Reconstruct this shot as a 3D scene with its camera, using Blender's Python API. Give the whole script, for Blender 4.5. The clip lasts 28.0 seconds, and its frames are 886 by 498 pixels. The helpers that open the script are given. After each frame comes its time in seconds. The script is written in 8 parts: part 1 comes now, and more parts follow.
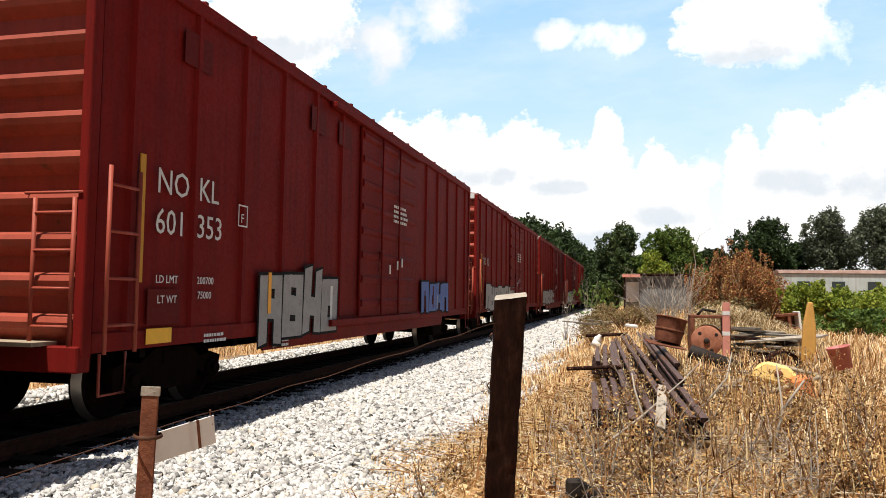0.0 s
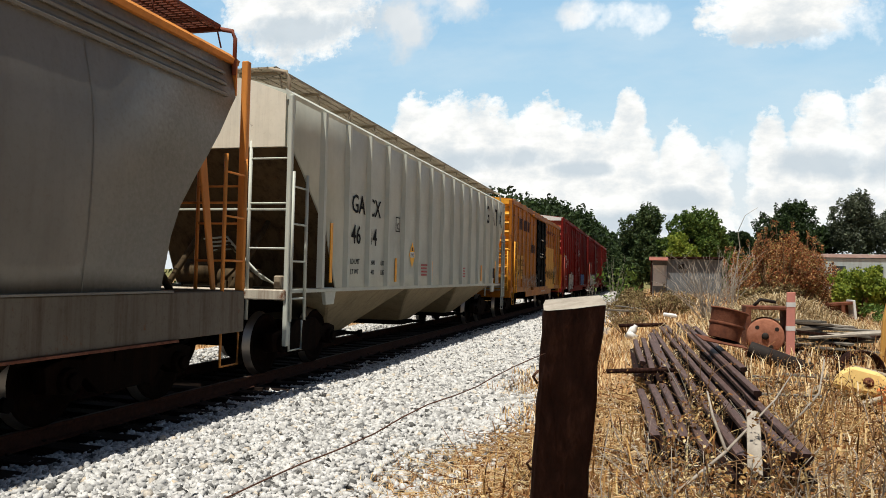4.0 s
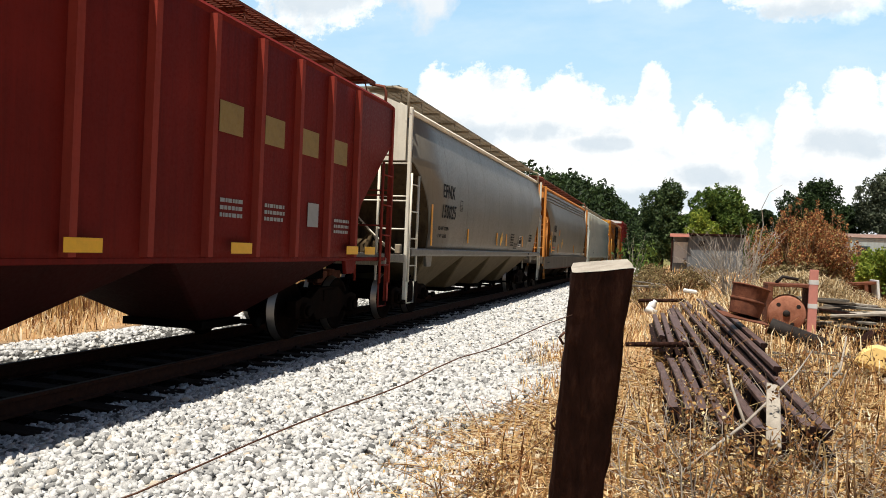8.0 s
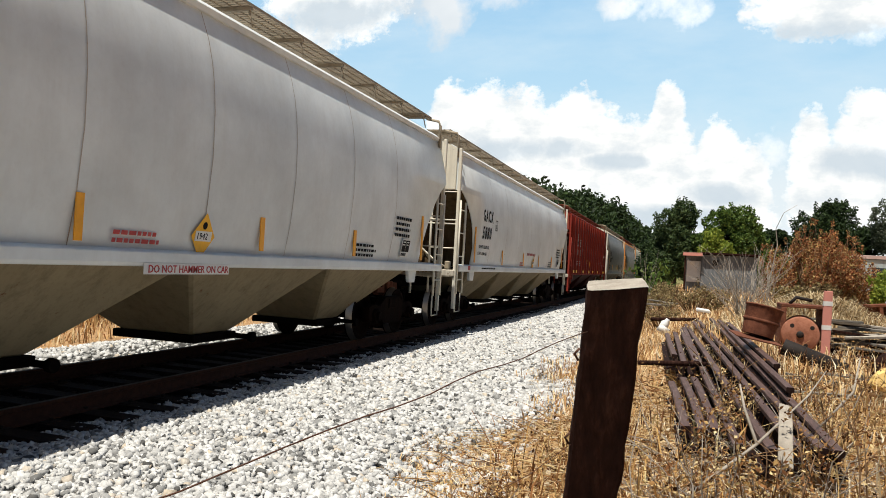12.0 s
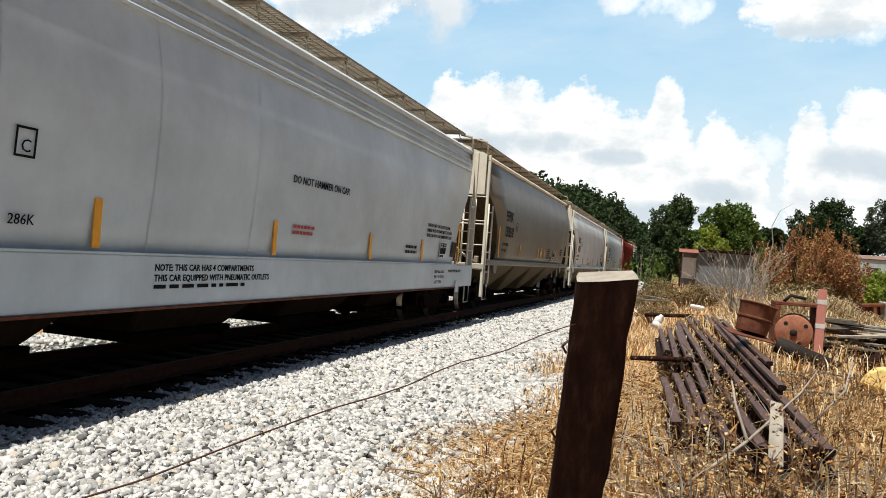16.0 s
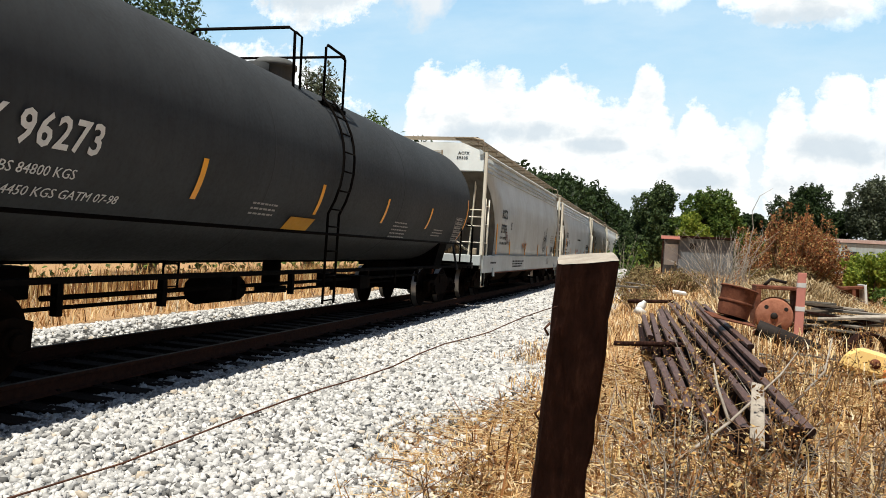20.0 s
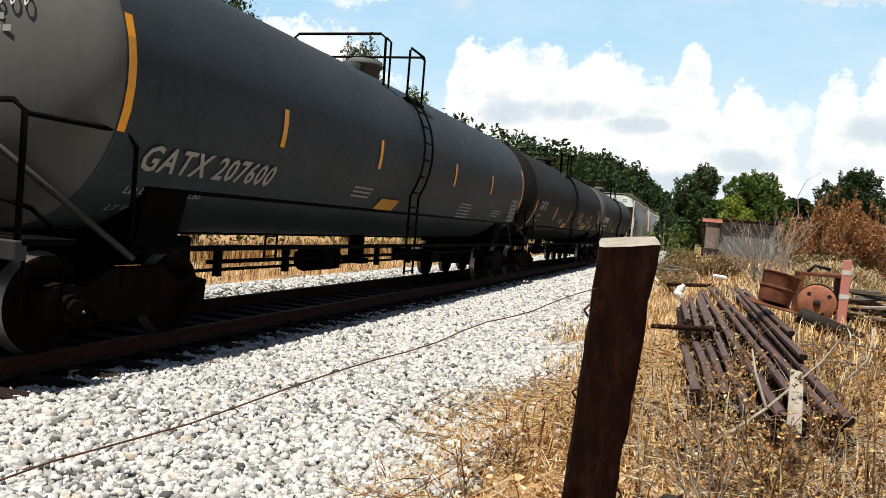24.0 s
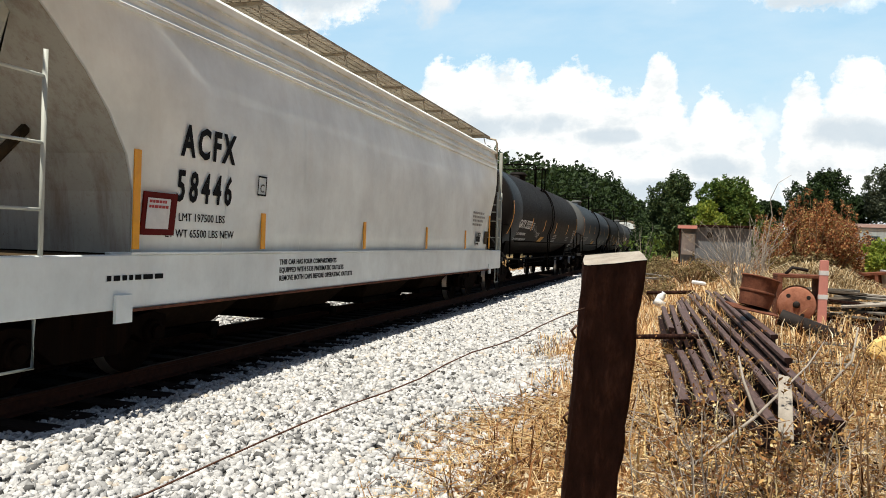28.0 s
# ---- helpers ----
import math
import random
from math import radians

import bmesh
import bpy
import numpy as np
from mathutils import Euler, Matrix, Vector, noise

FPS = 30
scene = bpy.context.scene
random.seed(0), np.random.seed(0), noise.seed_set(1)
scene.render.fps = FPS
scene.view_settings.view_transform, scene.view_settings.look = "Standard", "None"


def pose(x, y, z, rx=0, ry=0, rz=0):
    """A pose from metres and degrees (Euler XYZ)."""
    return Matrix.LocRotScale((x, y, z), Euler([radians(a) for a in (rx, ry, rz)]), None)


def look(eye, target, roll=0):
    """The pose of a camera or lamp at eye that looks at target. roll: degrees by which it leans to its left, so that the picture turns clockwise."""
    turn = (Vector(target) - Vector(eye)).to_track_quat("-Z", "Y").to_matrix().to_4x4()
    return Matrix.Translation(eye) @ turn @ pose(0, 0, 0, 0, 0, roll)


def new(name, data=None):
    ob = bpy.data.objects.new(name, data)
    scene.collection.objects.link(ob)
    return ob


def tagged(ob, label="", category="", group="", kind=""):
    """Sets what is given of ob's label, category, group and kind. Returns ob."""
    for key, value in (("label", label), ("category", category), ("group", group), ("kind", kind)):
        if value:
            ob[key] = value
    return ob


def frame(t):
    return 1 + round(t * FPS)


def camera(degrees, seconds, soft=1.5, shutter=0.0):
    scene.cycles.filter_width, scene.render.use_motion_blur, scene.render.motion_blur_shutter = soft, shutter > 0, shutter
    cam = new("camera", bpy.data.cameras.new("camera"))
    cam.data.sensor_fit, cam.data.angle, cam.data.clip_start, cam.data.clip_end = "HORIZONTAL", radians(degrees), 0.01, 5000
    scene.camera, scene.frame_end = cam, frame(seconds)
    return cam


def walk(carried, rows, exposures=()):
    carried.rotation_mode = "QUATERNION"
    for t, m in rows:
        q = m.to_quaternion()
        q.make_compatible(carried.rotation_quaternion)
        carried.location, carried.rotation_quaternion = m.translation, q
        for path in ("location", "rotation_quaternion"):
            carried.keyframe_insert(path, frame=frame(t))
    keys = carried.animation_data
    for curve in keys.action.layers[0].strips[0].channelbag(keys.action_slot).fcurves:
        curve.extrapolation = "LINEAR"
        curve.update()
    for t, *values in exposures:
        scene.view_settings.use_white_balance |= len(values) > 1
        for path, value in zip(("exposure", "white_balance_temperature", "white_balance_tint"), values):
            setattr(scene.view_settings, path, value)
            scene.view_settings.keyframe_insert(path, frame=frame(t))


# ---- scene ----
cam = camera(60.6, 28.0, 0.9)
PATH = [
    (0, (6.75, -0.444, 1.517), (6.277, 1.496, 1.636), 0.8),
    (0.5, (6.675, -0.158, 1.514), (6.244, 1.794, 1.564), 1.9),
    (1, (6.64, 0.15, 1.524), (6.05, 2.06, 1.591), 3.0),
    (1.5, (6.564, 0.341, 1.536), (6.05, 2.271, 1.638), 4.7),
    (2, (6.508, 0.606, 1.531), (5.955, 2.527, 1.612), 4.4),
    (2.5, (6.468, 0.77, 1.55), (5.859, 2.669, 1.701), 3.6),
    (3, (6.445, 0.849, 1.556), (5.915, 2.771, 1.712), 2.4),
    (3.5, (6.456, 0.861, 1.566), (5.927, 2.788, 1.651), 1.5),
    (5.5, (6.47, 0.837, 1.554), (5.97, 2.772, 1.612), 0.7),
    (6, (6.454, 0.814, 1.553), (5.923, 2.741, 1.619), 1.2),
    (6.5, (6.453, 0.811, 1.554), (5.921, 2.738, 1.633), 2.3),
    (7, (6.459, 0.816, 1.548), (5.922, 2.742, 1.606), 2.0),
    (7.5, (6.439, 0.77, 1.558), (5.856, 2.683, 1.603), 1.9),
    (8, (6.448, 0.838, 1.538), (5.879, 2.755, 1.533), 2.4),
    (8.5, (6.452, 0.813, 1.544), (5.803, 2.705, 1.579), 0.9),
    (9, (6.477, 0.823, 1.552), (5.899, 2.737, 1.599), 1.1),
    (9.5, (6.47, 0.784, 1.555), (5.909, 2.703, 1.616), 1.4),
    (10, (6.457, 0.782, 1.552), (5.878, 2.696, 1.595), 2.2),
    (10.5, (6.463, 0.808, 1.543), (5.879, 2.721, 1.587), 2.7),
    (11, (6.465, 0.814, 1.545), (5.885, 2.728, 1.589), 2.8),
    (11.5, (6.451, 0.796, 1.541), (5.837, 2.699, 1.583), 3.2),
    (12, (6.446, 0.789, 1.54), (5.845, 2.696, 1.573), 3.3),
    (12.5, (6.458, 0.826, 1.539), (5.839, 2.727, 1.557), 3.5),
    (14.5, (6.449, 0.746, 1.544), (5.803, 2.638, 1.566), 2.1),
    (15, (6.445, 0.773, 1.537), (5.819, 2.673, 1.554), 3.3),
    (15.5, (6.449, 0.8, 1.531), (5.843, 2.706, 1.524), 3.6),
    (16, (6.455, 0.826, 1.533), (5.864, 2.737, 1.547), 4.3),
    (16.5, (6.456, 0.804, 1.528), (5.885, 2.72, 1.535), 3.4),
    (17, (6.465, 0.813, 1.536), (5.886, 2.728, 1.552), 2.5),
    (17.5, (6.466, 0.818, 1.531), (5.9, 2.736, 1.547), 3.1),
    (18, (6.462, 0.827, 1.522), (5.886, 2.743, 1.508), 2.7),
    (18.5, (6.461, 0.815, 1.529), (5.874, 2.727, 1.534), 2.9),
    (19, (6.467, 0.792, 1.531), (5.894, 2.708, 1.541), 3.5),
    (19.5, (6.46, 0.794, 1.528), (5.89, 2.711, 1.531), 3.1),
    (20, (6.461, 0.824, 1.521), (5.913, 2.747, 1.513), 3.4),
    (20.5, (6.462, 0.805, 1.528), (5.883, 2.719, 1.523), 3.0),
    (21, (6.454, 0.813, 1.513), (5.832, 2.714, 1.493), 3.5),
    (21.5, (6.457, 0.812, 1.528), (5.829, 2.71, 1.492), 3.8),
    (23.5, (6.461, 0.828, 1.529), (5.839, 2.728, 1.451), 4.7),
    (24, (6.459, 0.784, 1.525), (5.822, 2.678, 1.451), 4.7),
    (24.5, (6.461, 0.821, 1.531), (5.820, 2.715, 1.463), 4.4),
    (25, (6.461, 0.811, 1.530), (5.801, 2.699, 1.467), 4.2),
    (25.5, (6.461, 0.853, 1.515), (5.824, 2.748, 1.447), 4.4),
    (26, (6.461, 0.801, 1.523), (5.862, 2.708, 1.45), 4.4),
    (26.5, (6.461, 0.839, 1.520), (5.872, 2.750, 1.453), 3.3),
    (27, (6.461, 0.833, 1.529), (5.879, 2.745, 1.465), 3.4),
    (27.5, (6.461, 0.837, 1.519), (5.899, 2.756, 1.454), 2.6),
    (28, (6.437, 0.852, 1.537), (5.851, 2.764, 1.515), 1.9),
]
walk(cam, [(t, look(eye, target, roll)) for t, eye, target, roll in PATH], exposures=[(0.0, 0.58, 6900, 12), (2.0, 0.60, 6900, 12), (3.0, 0.26, 6640, 8), (6.0, 0.26, 6640, 8), (7.5, 0.28, 6640, 8), (8.0, 0.50, 6680, 9), (10.0, 0.52, 6680, 9), (11.0, 0.43, 6620, 8), (12.0, 0.36, 6620, 8), (17.0, 0.38, 6620, 8), (20.0, 0.45, 6640, 8), (28.0, 0.42, 6660, 8)])

# ---- light ----
world = bpy.data.worlds.new("sky")
scene.world = world
world.use_nodes = True
wn, wl = world.node_tree.nodes, world.node_tree.links
SUN_UP, SUN_AZ = 70.0, 199.0      # degrees above the horizon; clockwise from +y
sky = wn.new("ShaderNodeTexSky")
sky.sky_type, sky.sun_disc = "NISHITA", False
sky.sun_elevation, sky.sun_rotation = radians(SUN_UP), radians(SUN_AZ)
sky.air_density, sky.dust_density, sky.ozone_density = 1.0, 1.2, 1.5
wl.new(sky.outputs[0], wn["Background"].inputs[0])
wn["Background"].inputs[1].default_value = 0.05
sun = new("sun", bpy.data.lights.new("sun", "SUN"))
sun.data.energy, sun.data.angle, sun.data.color = 5.0, radians(0.53), (1.0, 0.95, 0.87)
SUN_DIR = Vector((math.sin(radians(SUN_AZ)) * math.cos(radians(SUN_UP)), math.cos(radians(SUN_AZ)) * math.cos(radians(SUN_UP)), math.sin(radians(SUN_UP))))
sun.matrix_world = look(SUN_DIR * 100, (0, 0, 0))


# ---- mesh helpers ----
class Geo:
    """Collects the faces of one mesh."""

    def __init__(self):
        self.v, self.f, self.s = [], [], []

    def add(self, verts, faces, smooth=False):
        n = len(self.v)
        self.v.extend([tuple(p) for p in verts])
        self.f.extend([tuple(n + i for i in f) for f in faces])
        self.s.extend([smooth] * len(faces))
        return self

    def box(self, x0, x1, y0, y1, z0, z1, m=None):
        p = [Vector((x, y, z)) for z in (z0, z1) for y in (y0, y1) for x in (x0, x1)]
        if m is not None:
            p = [m @ q for q in p]
        return self.add(p, [(0, 2, 3, 1), (4, 5, 7, 6), (0, 1, 5, 4), (2, 6, 7, 3), (0, 4, 6, 2), (1, 3, 7, 5)])

    def tube(self, points, r, n=6, caps=True):
        points = [Vector(p) for p in points]
        rings = []
        for i, p in enumerate(points):
            d = (points[min(i + 1, len(points) - 1)] - points[max(i - 1, 0)]).normalized()
            up = Vector((0, 0, 1)) if abs(d.z) < 0.9 else Vector((0, 1, 0))
            a = d.cross(up).normalized()
            b = a.cross(d)
            rr = r[i] if isinstance(r, (list, tuple)) else r
            rings.append([p + (a * math.cos(2 * math.pi * k / n) + b * math.sin(2 * math.pi * k / n)) * rr for k in range(n)])
        base = len(self.v)
        self.add([q for ring in rings for q in ring], [(i * n + k, i * n + (k + 1) % n, (i + 1) * n + (k + 1) % n, (i + 1) * n + k) for i in range(len(rings) - 1) for k in range(n)], True)
        if caps:
            self.f += [tuple(base + k for k in reversed(range(n))), tuple(base + (len(rings) - 1) * n + k for k in range(n))]
            self.s += [False, False]
        return self

    def lathe(self, profile, m, n=20, closed=False):
        """profile: (radius, height) pairs, turned round the local z of m."""
        v, k = [], len(profile)
        for j in range(n):
            a = 2 * math.pi * j / n
            v += [m @ Vector((r * math.cos(a), r * math.sin(a), h)) for r, h in profile]
        last = k if closed else k - 1
        f = [(j * k + i, ((j + 1) % n) * k + i, ((j + 1) % n) * k + (i + 1) % k, j * k + (i + 1) % k) for j in range(n) for i in range(last)]
        return self.add(v, f, True)

    def prism(self, outline, a0, a1, axis="x"):
        """An outline pulled straight along one axis: pairs are the other two coordinates in order."""
        def at(p, a):
            return {"x": (a, p[0], p[1]), "y": (p[0], a, p[1]), "z": (p[0], p[1], a)}[axis]
        n = len(outline)
        return self.add([at(p, a0) for p in outline] + [at(p, a1) for p in outline],
                        [(i, (i + 1) % n, n + (i + 1) % n, n + i) for i in range(n)] + [tuple(reversed(range(n))), tuple(range(n, 2 * n))])

    def mesh(self, name, mat, bevel=0.0, fix=True):
        me = bpy.data.meshes.new(name)
        me.from_pydata(self.v, [], self.f)
        me.polygons.foreach_set("use_smooth", self.s)
        if fix or bevel:
            bm = bmesh.new()
            bm.from_mesh(me)
            if bevel:
                bmesh.ops.remove_doubles(bm, verts=bm.verts, dist=1e-5)
                edges = [e for e in bm.edges if len(e.link_faces) == 2 and e.calc_face_angle(0) > 0.6]
                bmesh.ops.bevel(bm, geom=edges, offset=bevel, segments=1, affect="EDGES", clamp_overlap=True)
            bmesh.ops.recalc_face_normals(bm, faces=bm.faces)
            bm.to_mesh(me)
            bm.free()
        me.materials.append(mat)
        return me


def part(name, geo, material, parent=None, label="", bevel=0.0, m=None, fix=True):
    """Links a Geo, or a mesh that is shared, as one object under a thing."""
    me = geo.mesh(name, material, bevel, fix) if isinstance(geo, Geo) else geo
    ob = new(name, me)
    ob.parent = parent
    if m is not None:
        ob.matrix_basis = m
    if label:
        ob["label"] = label
    return ob


def empty(name, label, category, group="", m=None):
    ob = tagged(new(name), label, category, group)
    if m is not None:
        ob.matrix_basis = m
    return ob


# ---- materials ----
def nodes_of(name):
    mat = bpy.data.materials.new(name)
    mat.use_nodes = True
    return mat, mat.node_tree.nodes, mat.node_tree.links, mat.node_tree.nodes["Principled BSDF"]


def noise_node(n, l, coord, scale, detail=4.0, rough=0.6, stretch=None):
    t = n.new("ShaderNodeTexNoise")
    t.inputs["Scale"].default_value, t.inputs["Detail"].default_value, t.inputs["Roughness"].default_value = scale, detail, rough
    if stretch:
        mp = n.new("ShaderNodeMapping")
        mp.inputs["Scale"].default_value = stretch
        l.new(coord, mp.inputs[0])
        coord = mp.outputs[0]
    l.new(coord, t.inputs["Vector"])
    return t.outputs["Fac"]


def ramp(n, l, fac, stops):
    r = n.new("ShaderNodeValToRGB")
    e = r.color_ramp.elements
    while len(e) < len(stops):
        e.new(0.5)
    for el, (p, c) in zip(e, stops):
        el.position, el.color = p, (*c, 1) if len(c) == 3 else c
    l.new(fac, r.inputs[0])
    return r.outputs[0]


def mixed(n, l, fac, a, b, mode="MIX"):
    m = n.new("ShaderNodeMix")
    m.data_type, m.blend_type = "RGBA", mode
    for sock, val in ((m.inputs[0], fac), (m.inputs[6], a), (m.inputs[7], b)):
        if isinstance(val, bpy.types.NodeSocket):
            l.new(val, sock)
        else:
            sock.default_value = val if isinstance(val, float) else (*val, 1)
    return m.outputs[2]


def bumped(n, l, bsdf, height, strength=0.3, dist=0.02):
    b = n.new("ShaderNodeBump")
    b.inputs["Strength"].default_value, b.inputs["Distance"].default_value = strength, dist
    l.new(height, b.inputs["Height"])
    l.new(b.outputs[0], bsdf.inputs["Normal"])


def dim(c, k):
    return tuple(x * k for x in c)


def painted(name, color, dirt=(0.09, 0.06, 0.04), amount=0.35, rough=0.5, rust=0.0, metal=0.0, streak=6.0, spec=0.25):
    """Weathered paint: uneven fading, streaks that run down, specks of rust."""
    mat, n, l, b = nodes_of(name)
    co = n.new("ShaderNodeTexCoord").outputs["Object"]
    fade = noise_node(n, l, co, 0.9, 5, 0.65)
    streaks = noise_node(n, l, co, 1.0, 6, 0.7, (streak, streak, 0.35))
    fine = noise_node(n, l, co, 22.0, 4, 0.7)
    c = mixed(n, l, ramp(n, l, fade, [(0.3, (0, 0, 0)), (0.7, (1, 1, 1))]), dim(color, 0.84), dim(color, 1.12))
    c = mixed(n, l, ramp(n, l, streaks, [(0.47, (0, 0, 0)), (0.75, (amount,) * 3)]), c, dirt)
    c = mixed(n, l, ramp(n, l, fine, [(0.55, (0, 0, 0)), (0.8, (amount * 0.6,) * 3)]), c, dirt)
    if rust:
        spots = noise_node(n, l, co, 3.1, 8, 0.75)
        c = mixed(n, l, ramp(n, l, spots, [(0.66 - rust * 0.25, (0, 0, 0)), (0.72 - rust * 0.2, (1, 1, 1))]), c, (0.13, 0.05, 0.022))
    l.new(c, b.inputs["Base Color"])
    l.new(ramp(n, l, fine, [(0.3, (rough - 0.1,) * 3), (0.8, (rough + 0.25,) * 3)]), b.inputs["Roughness"])
    b.inputs["Metallic"].default_value, b.inputs["Specular IOR Level"].default_value = metal, spec
    bumped(n, l, b, fade, 0.12, 0.02)
    return mat


def grainy(name, c0, c1, scale=6.0, rough=0.9, bump=0.5, stretch=None, c2=None, dist=0.02, spec=0.2):
    """Rough natural surface between two or three colours."""
    mat, n, l, b = nodes_of(name)
    co = n.new("ShaderNodeTexCoord").outputs["Object"]
    a = noise_node(n, l, co, scale, 8, 0.7, stretch)
    big = noise_node(n, l, co, scale * 0.13, 3, 0.6)
    c = ramp(n, l, a, [(0.3, c0), (0.7, c1)] if c2 is None else [(0.28, c0), (0.52, c1), (0.75, c2)])
    c = mixed(n, l, ramp(n, l, big, [(0.35, (0, 0, 0)), (0.7, (0.45,) * 3)]), c, dim(c0, 0.8))
    l.new(c, b.inputs["Base Color"])
    b.inputs["Roughness"].default_value, b.inputs["Specular IOR Level"].default_value = rough, spec
    bumped(n, l, b, a, bump, dist)
    return mat


def varied(name, stops, rough=0.85, island=True, sheen=0.0, through_light=0.0):
    """For stones, leaves and blades: each piece takes a colour of its own."""
    mat, n, l, b = nodes_of(name)
    g = n.new("ShaderNodeNewGeometry")
    oi = n.new("ShaderNodeObjectInfo")
    fac = g.outputs["Random Per Island"] if island else oi.outputs["Random"]
    co = n.new("ShaderNodeTexCoord").outputs["Object"]
    c = ramp(n, l, fac, stops)
    c = mixed(n, l, ramp(n, l, noise_node(n, l, co, 30.0 if sheen == 0 else sheen, 3, 0.6), [(0.35, (0, 0, 0)), (0.75, (0.35,) * 3)]), c, dim(stops[0][1], 0.7))
    l.new(c, b.inputs["Base Color"])
    b.inputs["Roughness"].default_value, b.inputs["Specular IOR Level"].default_value = rough, 0.2
    if through_light:
        tr = n.new("ShaderNodeBsdfTranslucent")
        l.new(c, tr.inputs[0])
        mx = n.new("ShaderNodeMixShader")
        mx.inputs[0].default_value = through_light
        l.new(b.outputs[0], mx.inputs[1])
        l.new(tr.outputs[0], mx.inputs[2])
        l.new(mx.outputs[0], n["Material Output"].inputs[0])
    return mat


def plain(name, color, rough=0.6, metal=0.0, spec=0.5):
    mat, n, l, b = nodes_of(name)
    co = n.new("ShaderNodeTexCoord").outputs["Object"]
    f = noise_node(n, l, co, 9.0, 5, 0.65)
    l.new(mixed(n, l, ramp(n, l, f, [(0.3, (0, 0, 0)), (0.75, (1, 1, 1))]), dim(color, 0.82), color), b.inputs["Base Color"])
    b.inputs["Roughness"].default_value, b.inputs["Metallic"].default_value, b.inputs["Specular IOR Level"].default_value = rough, metal, spec
    return mat


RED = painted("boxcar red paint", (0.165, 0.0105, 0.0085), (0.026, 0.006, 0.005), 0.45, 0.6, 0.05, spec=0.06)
RED_DARK = painted("boxcar red paint, darker", (0.12, 0.012, 0.010), (0.03, 0.010, 0.008), 0.35, 0.6, spec=0.06)
# side red brightened and warmed: sunlight on the rear ends is in this colour
RED_LIT = painted("sunlit boxcar end paint", (0.31, 0.060, 0.036), (0.09, 0.025, 0.018), 0.35, 0.55, 0.1)
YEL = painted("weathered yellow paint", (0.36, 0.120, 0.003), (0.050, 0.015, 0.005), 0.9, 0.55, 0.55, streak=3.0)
# brighter than YEL, so the sun on the ends is part of the colour
YEL_END = painted("sunlit yellow end paint", (0.72, 0.33, 0.03), (0.12, 0.05, 0.02), 0.35, 0.5, 0.1)
YEL_PATCH = painted("yellow repaint patch", (0.55, 0.27, 0.022), (0.12, 0.06, 0.03), 0.25, 0.55)
DOOR_BLACK = painted("black door paint", (0.0022, 0.0022, 0.0024), (0.006, 0.005, 0.004), 0.3, 0.75, spec=0.03)
GREY = painted("light grey hopper paint", (0.475, 0.50, 0.445), (0.22, 0.19, 0.14), 0.14, 0.5, 0.0, streak=3.0)
WHITE = painted("off-white hopper paint", (0.68, 0.72, 0.73), (0.34, 0.27, 0.21), 0.14, 0.42, 0.0, spec=0.5, streak=3.0)
PALE = painted("pale blue-grey hopper paint", (0.54, 0.62, 0.67), (0.30, 0.25, 0.20), 0.12, 0.42, 0.0, spec=0.5, streak=3.0)
TAUPE = painted("worn taupe hopper paint", (0.150, 0.140, 0.118), (0.075, 0.052, 0.034), 0.35, 0.42, 0.02, spec=0.5, streak=3.5)
CHALK = painted("chalky white hopper paint", (0.80, 0.85, 0.83), (0.42, 0.34, 0.25), 0.13, 0.42, 0.0, spec=0.5, streak=3.0)
CREAM = painted("cream hopper end paint", (0.72, 0.68, 0.57), (0.2, 0.16, 0.1), 0.3, 0.55, 0.02)
TAN = painted("dusty tan hopper paint", (0.085, 0.060, 0.034), (0.014, 0.009, 0.006), 0.9, 0.75, 0.05, spec=0.06)
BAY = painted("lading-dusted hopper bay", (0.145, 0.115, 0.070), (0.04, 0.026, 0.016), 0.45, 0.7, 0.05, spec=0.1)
ORANGE = painted("orange hopper paint", (0.62, 0.24, 0.05), (0.16, 0.06, 0.03), 0.4, 0.55, 0.08)
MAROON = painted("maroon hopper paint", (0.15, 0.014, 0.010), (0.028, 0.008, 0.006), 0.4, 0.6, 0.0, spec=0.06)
MAROON_DARK = painted("dark maroon hopper bay", (0.032, 0.006, 0.005), (0.010, 0.005, 0.004), 0.5, 0.7, spec=0.1)
SEAM = painted("rust-stained weld seam", (0.46, 0.42, 0.37), (0.20, 0.10, 0.05), 0.8, 0.8, spec=0.1)
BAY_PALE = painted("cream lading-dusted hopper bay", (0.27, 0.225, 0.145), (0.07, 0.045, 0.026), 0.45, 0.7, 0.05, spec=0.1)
# ORANGE darkened for the shade below the overhanging end, plus dirt streaks
ORANGE_SHADE = painted("shaded orange slope sheet", (0.26, 0.085, 0.018), (0.035, 0.015, 0.008), 0.8, 0.75, spec=0.05)
SILL_GRIME = painted("grimed side sill", (0.13, 0.11, 0.085), (0.05, 0.025, 0.014), 0.8, 0.7, 0.2, spec=0.1)
# car paint darkened for the shade on the slope sheets, with real stains
SLOPE_SHADED = painted("shaded dusty grey slope sheet", (0.16, 0.152, 0.130), (0.05, 0.035, 0.022), 0.6, 0.75, 0.05, spec=0.08)
SLOPE_PALE = painted("shaded pale rust-stained slope sheet", (0.40, 0.40, 0.36), (0.15, 0.08, 0.04), 0.6, 0.7, 0.1, spec=0.1)
RUST_RAIL = painted("rust-streaked off-white steel", (0.50, 0.46, 0.38), (0.13, 0.06, 0.03), 0.9, 0.7, 0.35, spec=0.1)
# dust plus the shade under the body, both held in one dark colour
BROWN_DARK = painted("shaded black-brown dusted steel", (0.018, 0.012, 0.008), (0.04, 0.024, 0.014), 0.6, 0.85, spec=0.04)
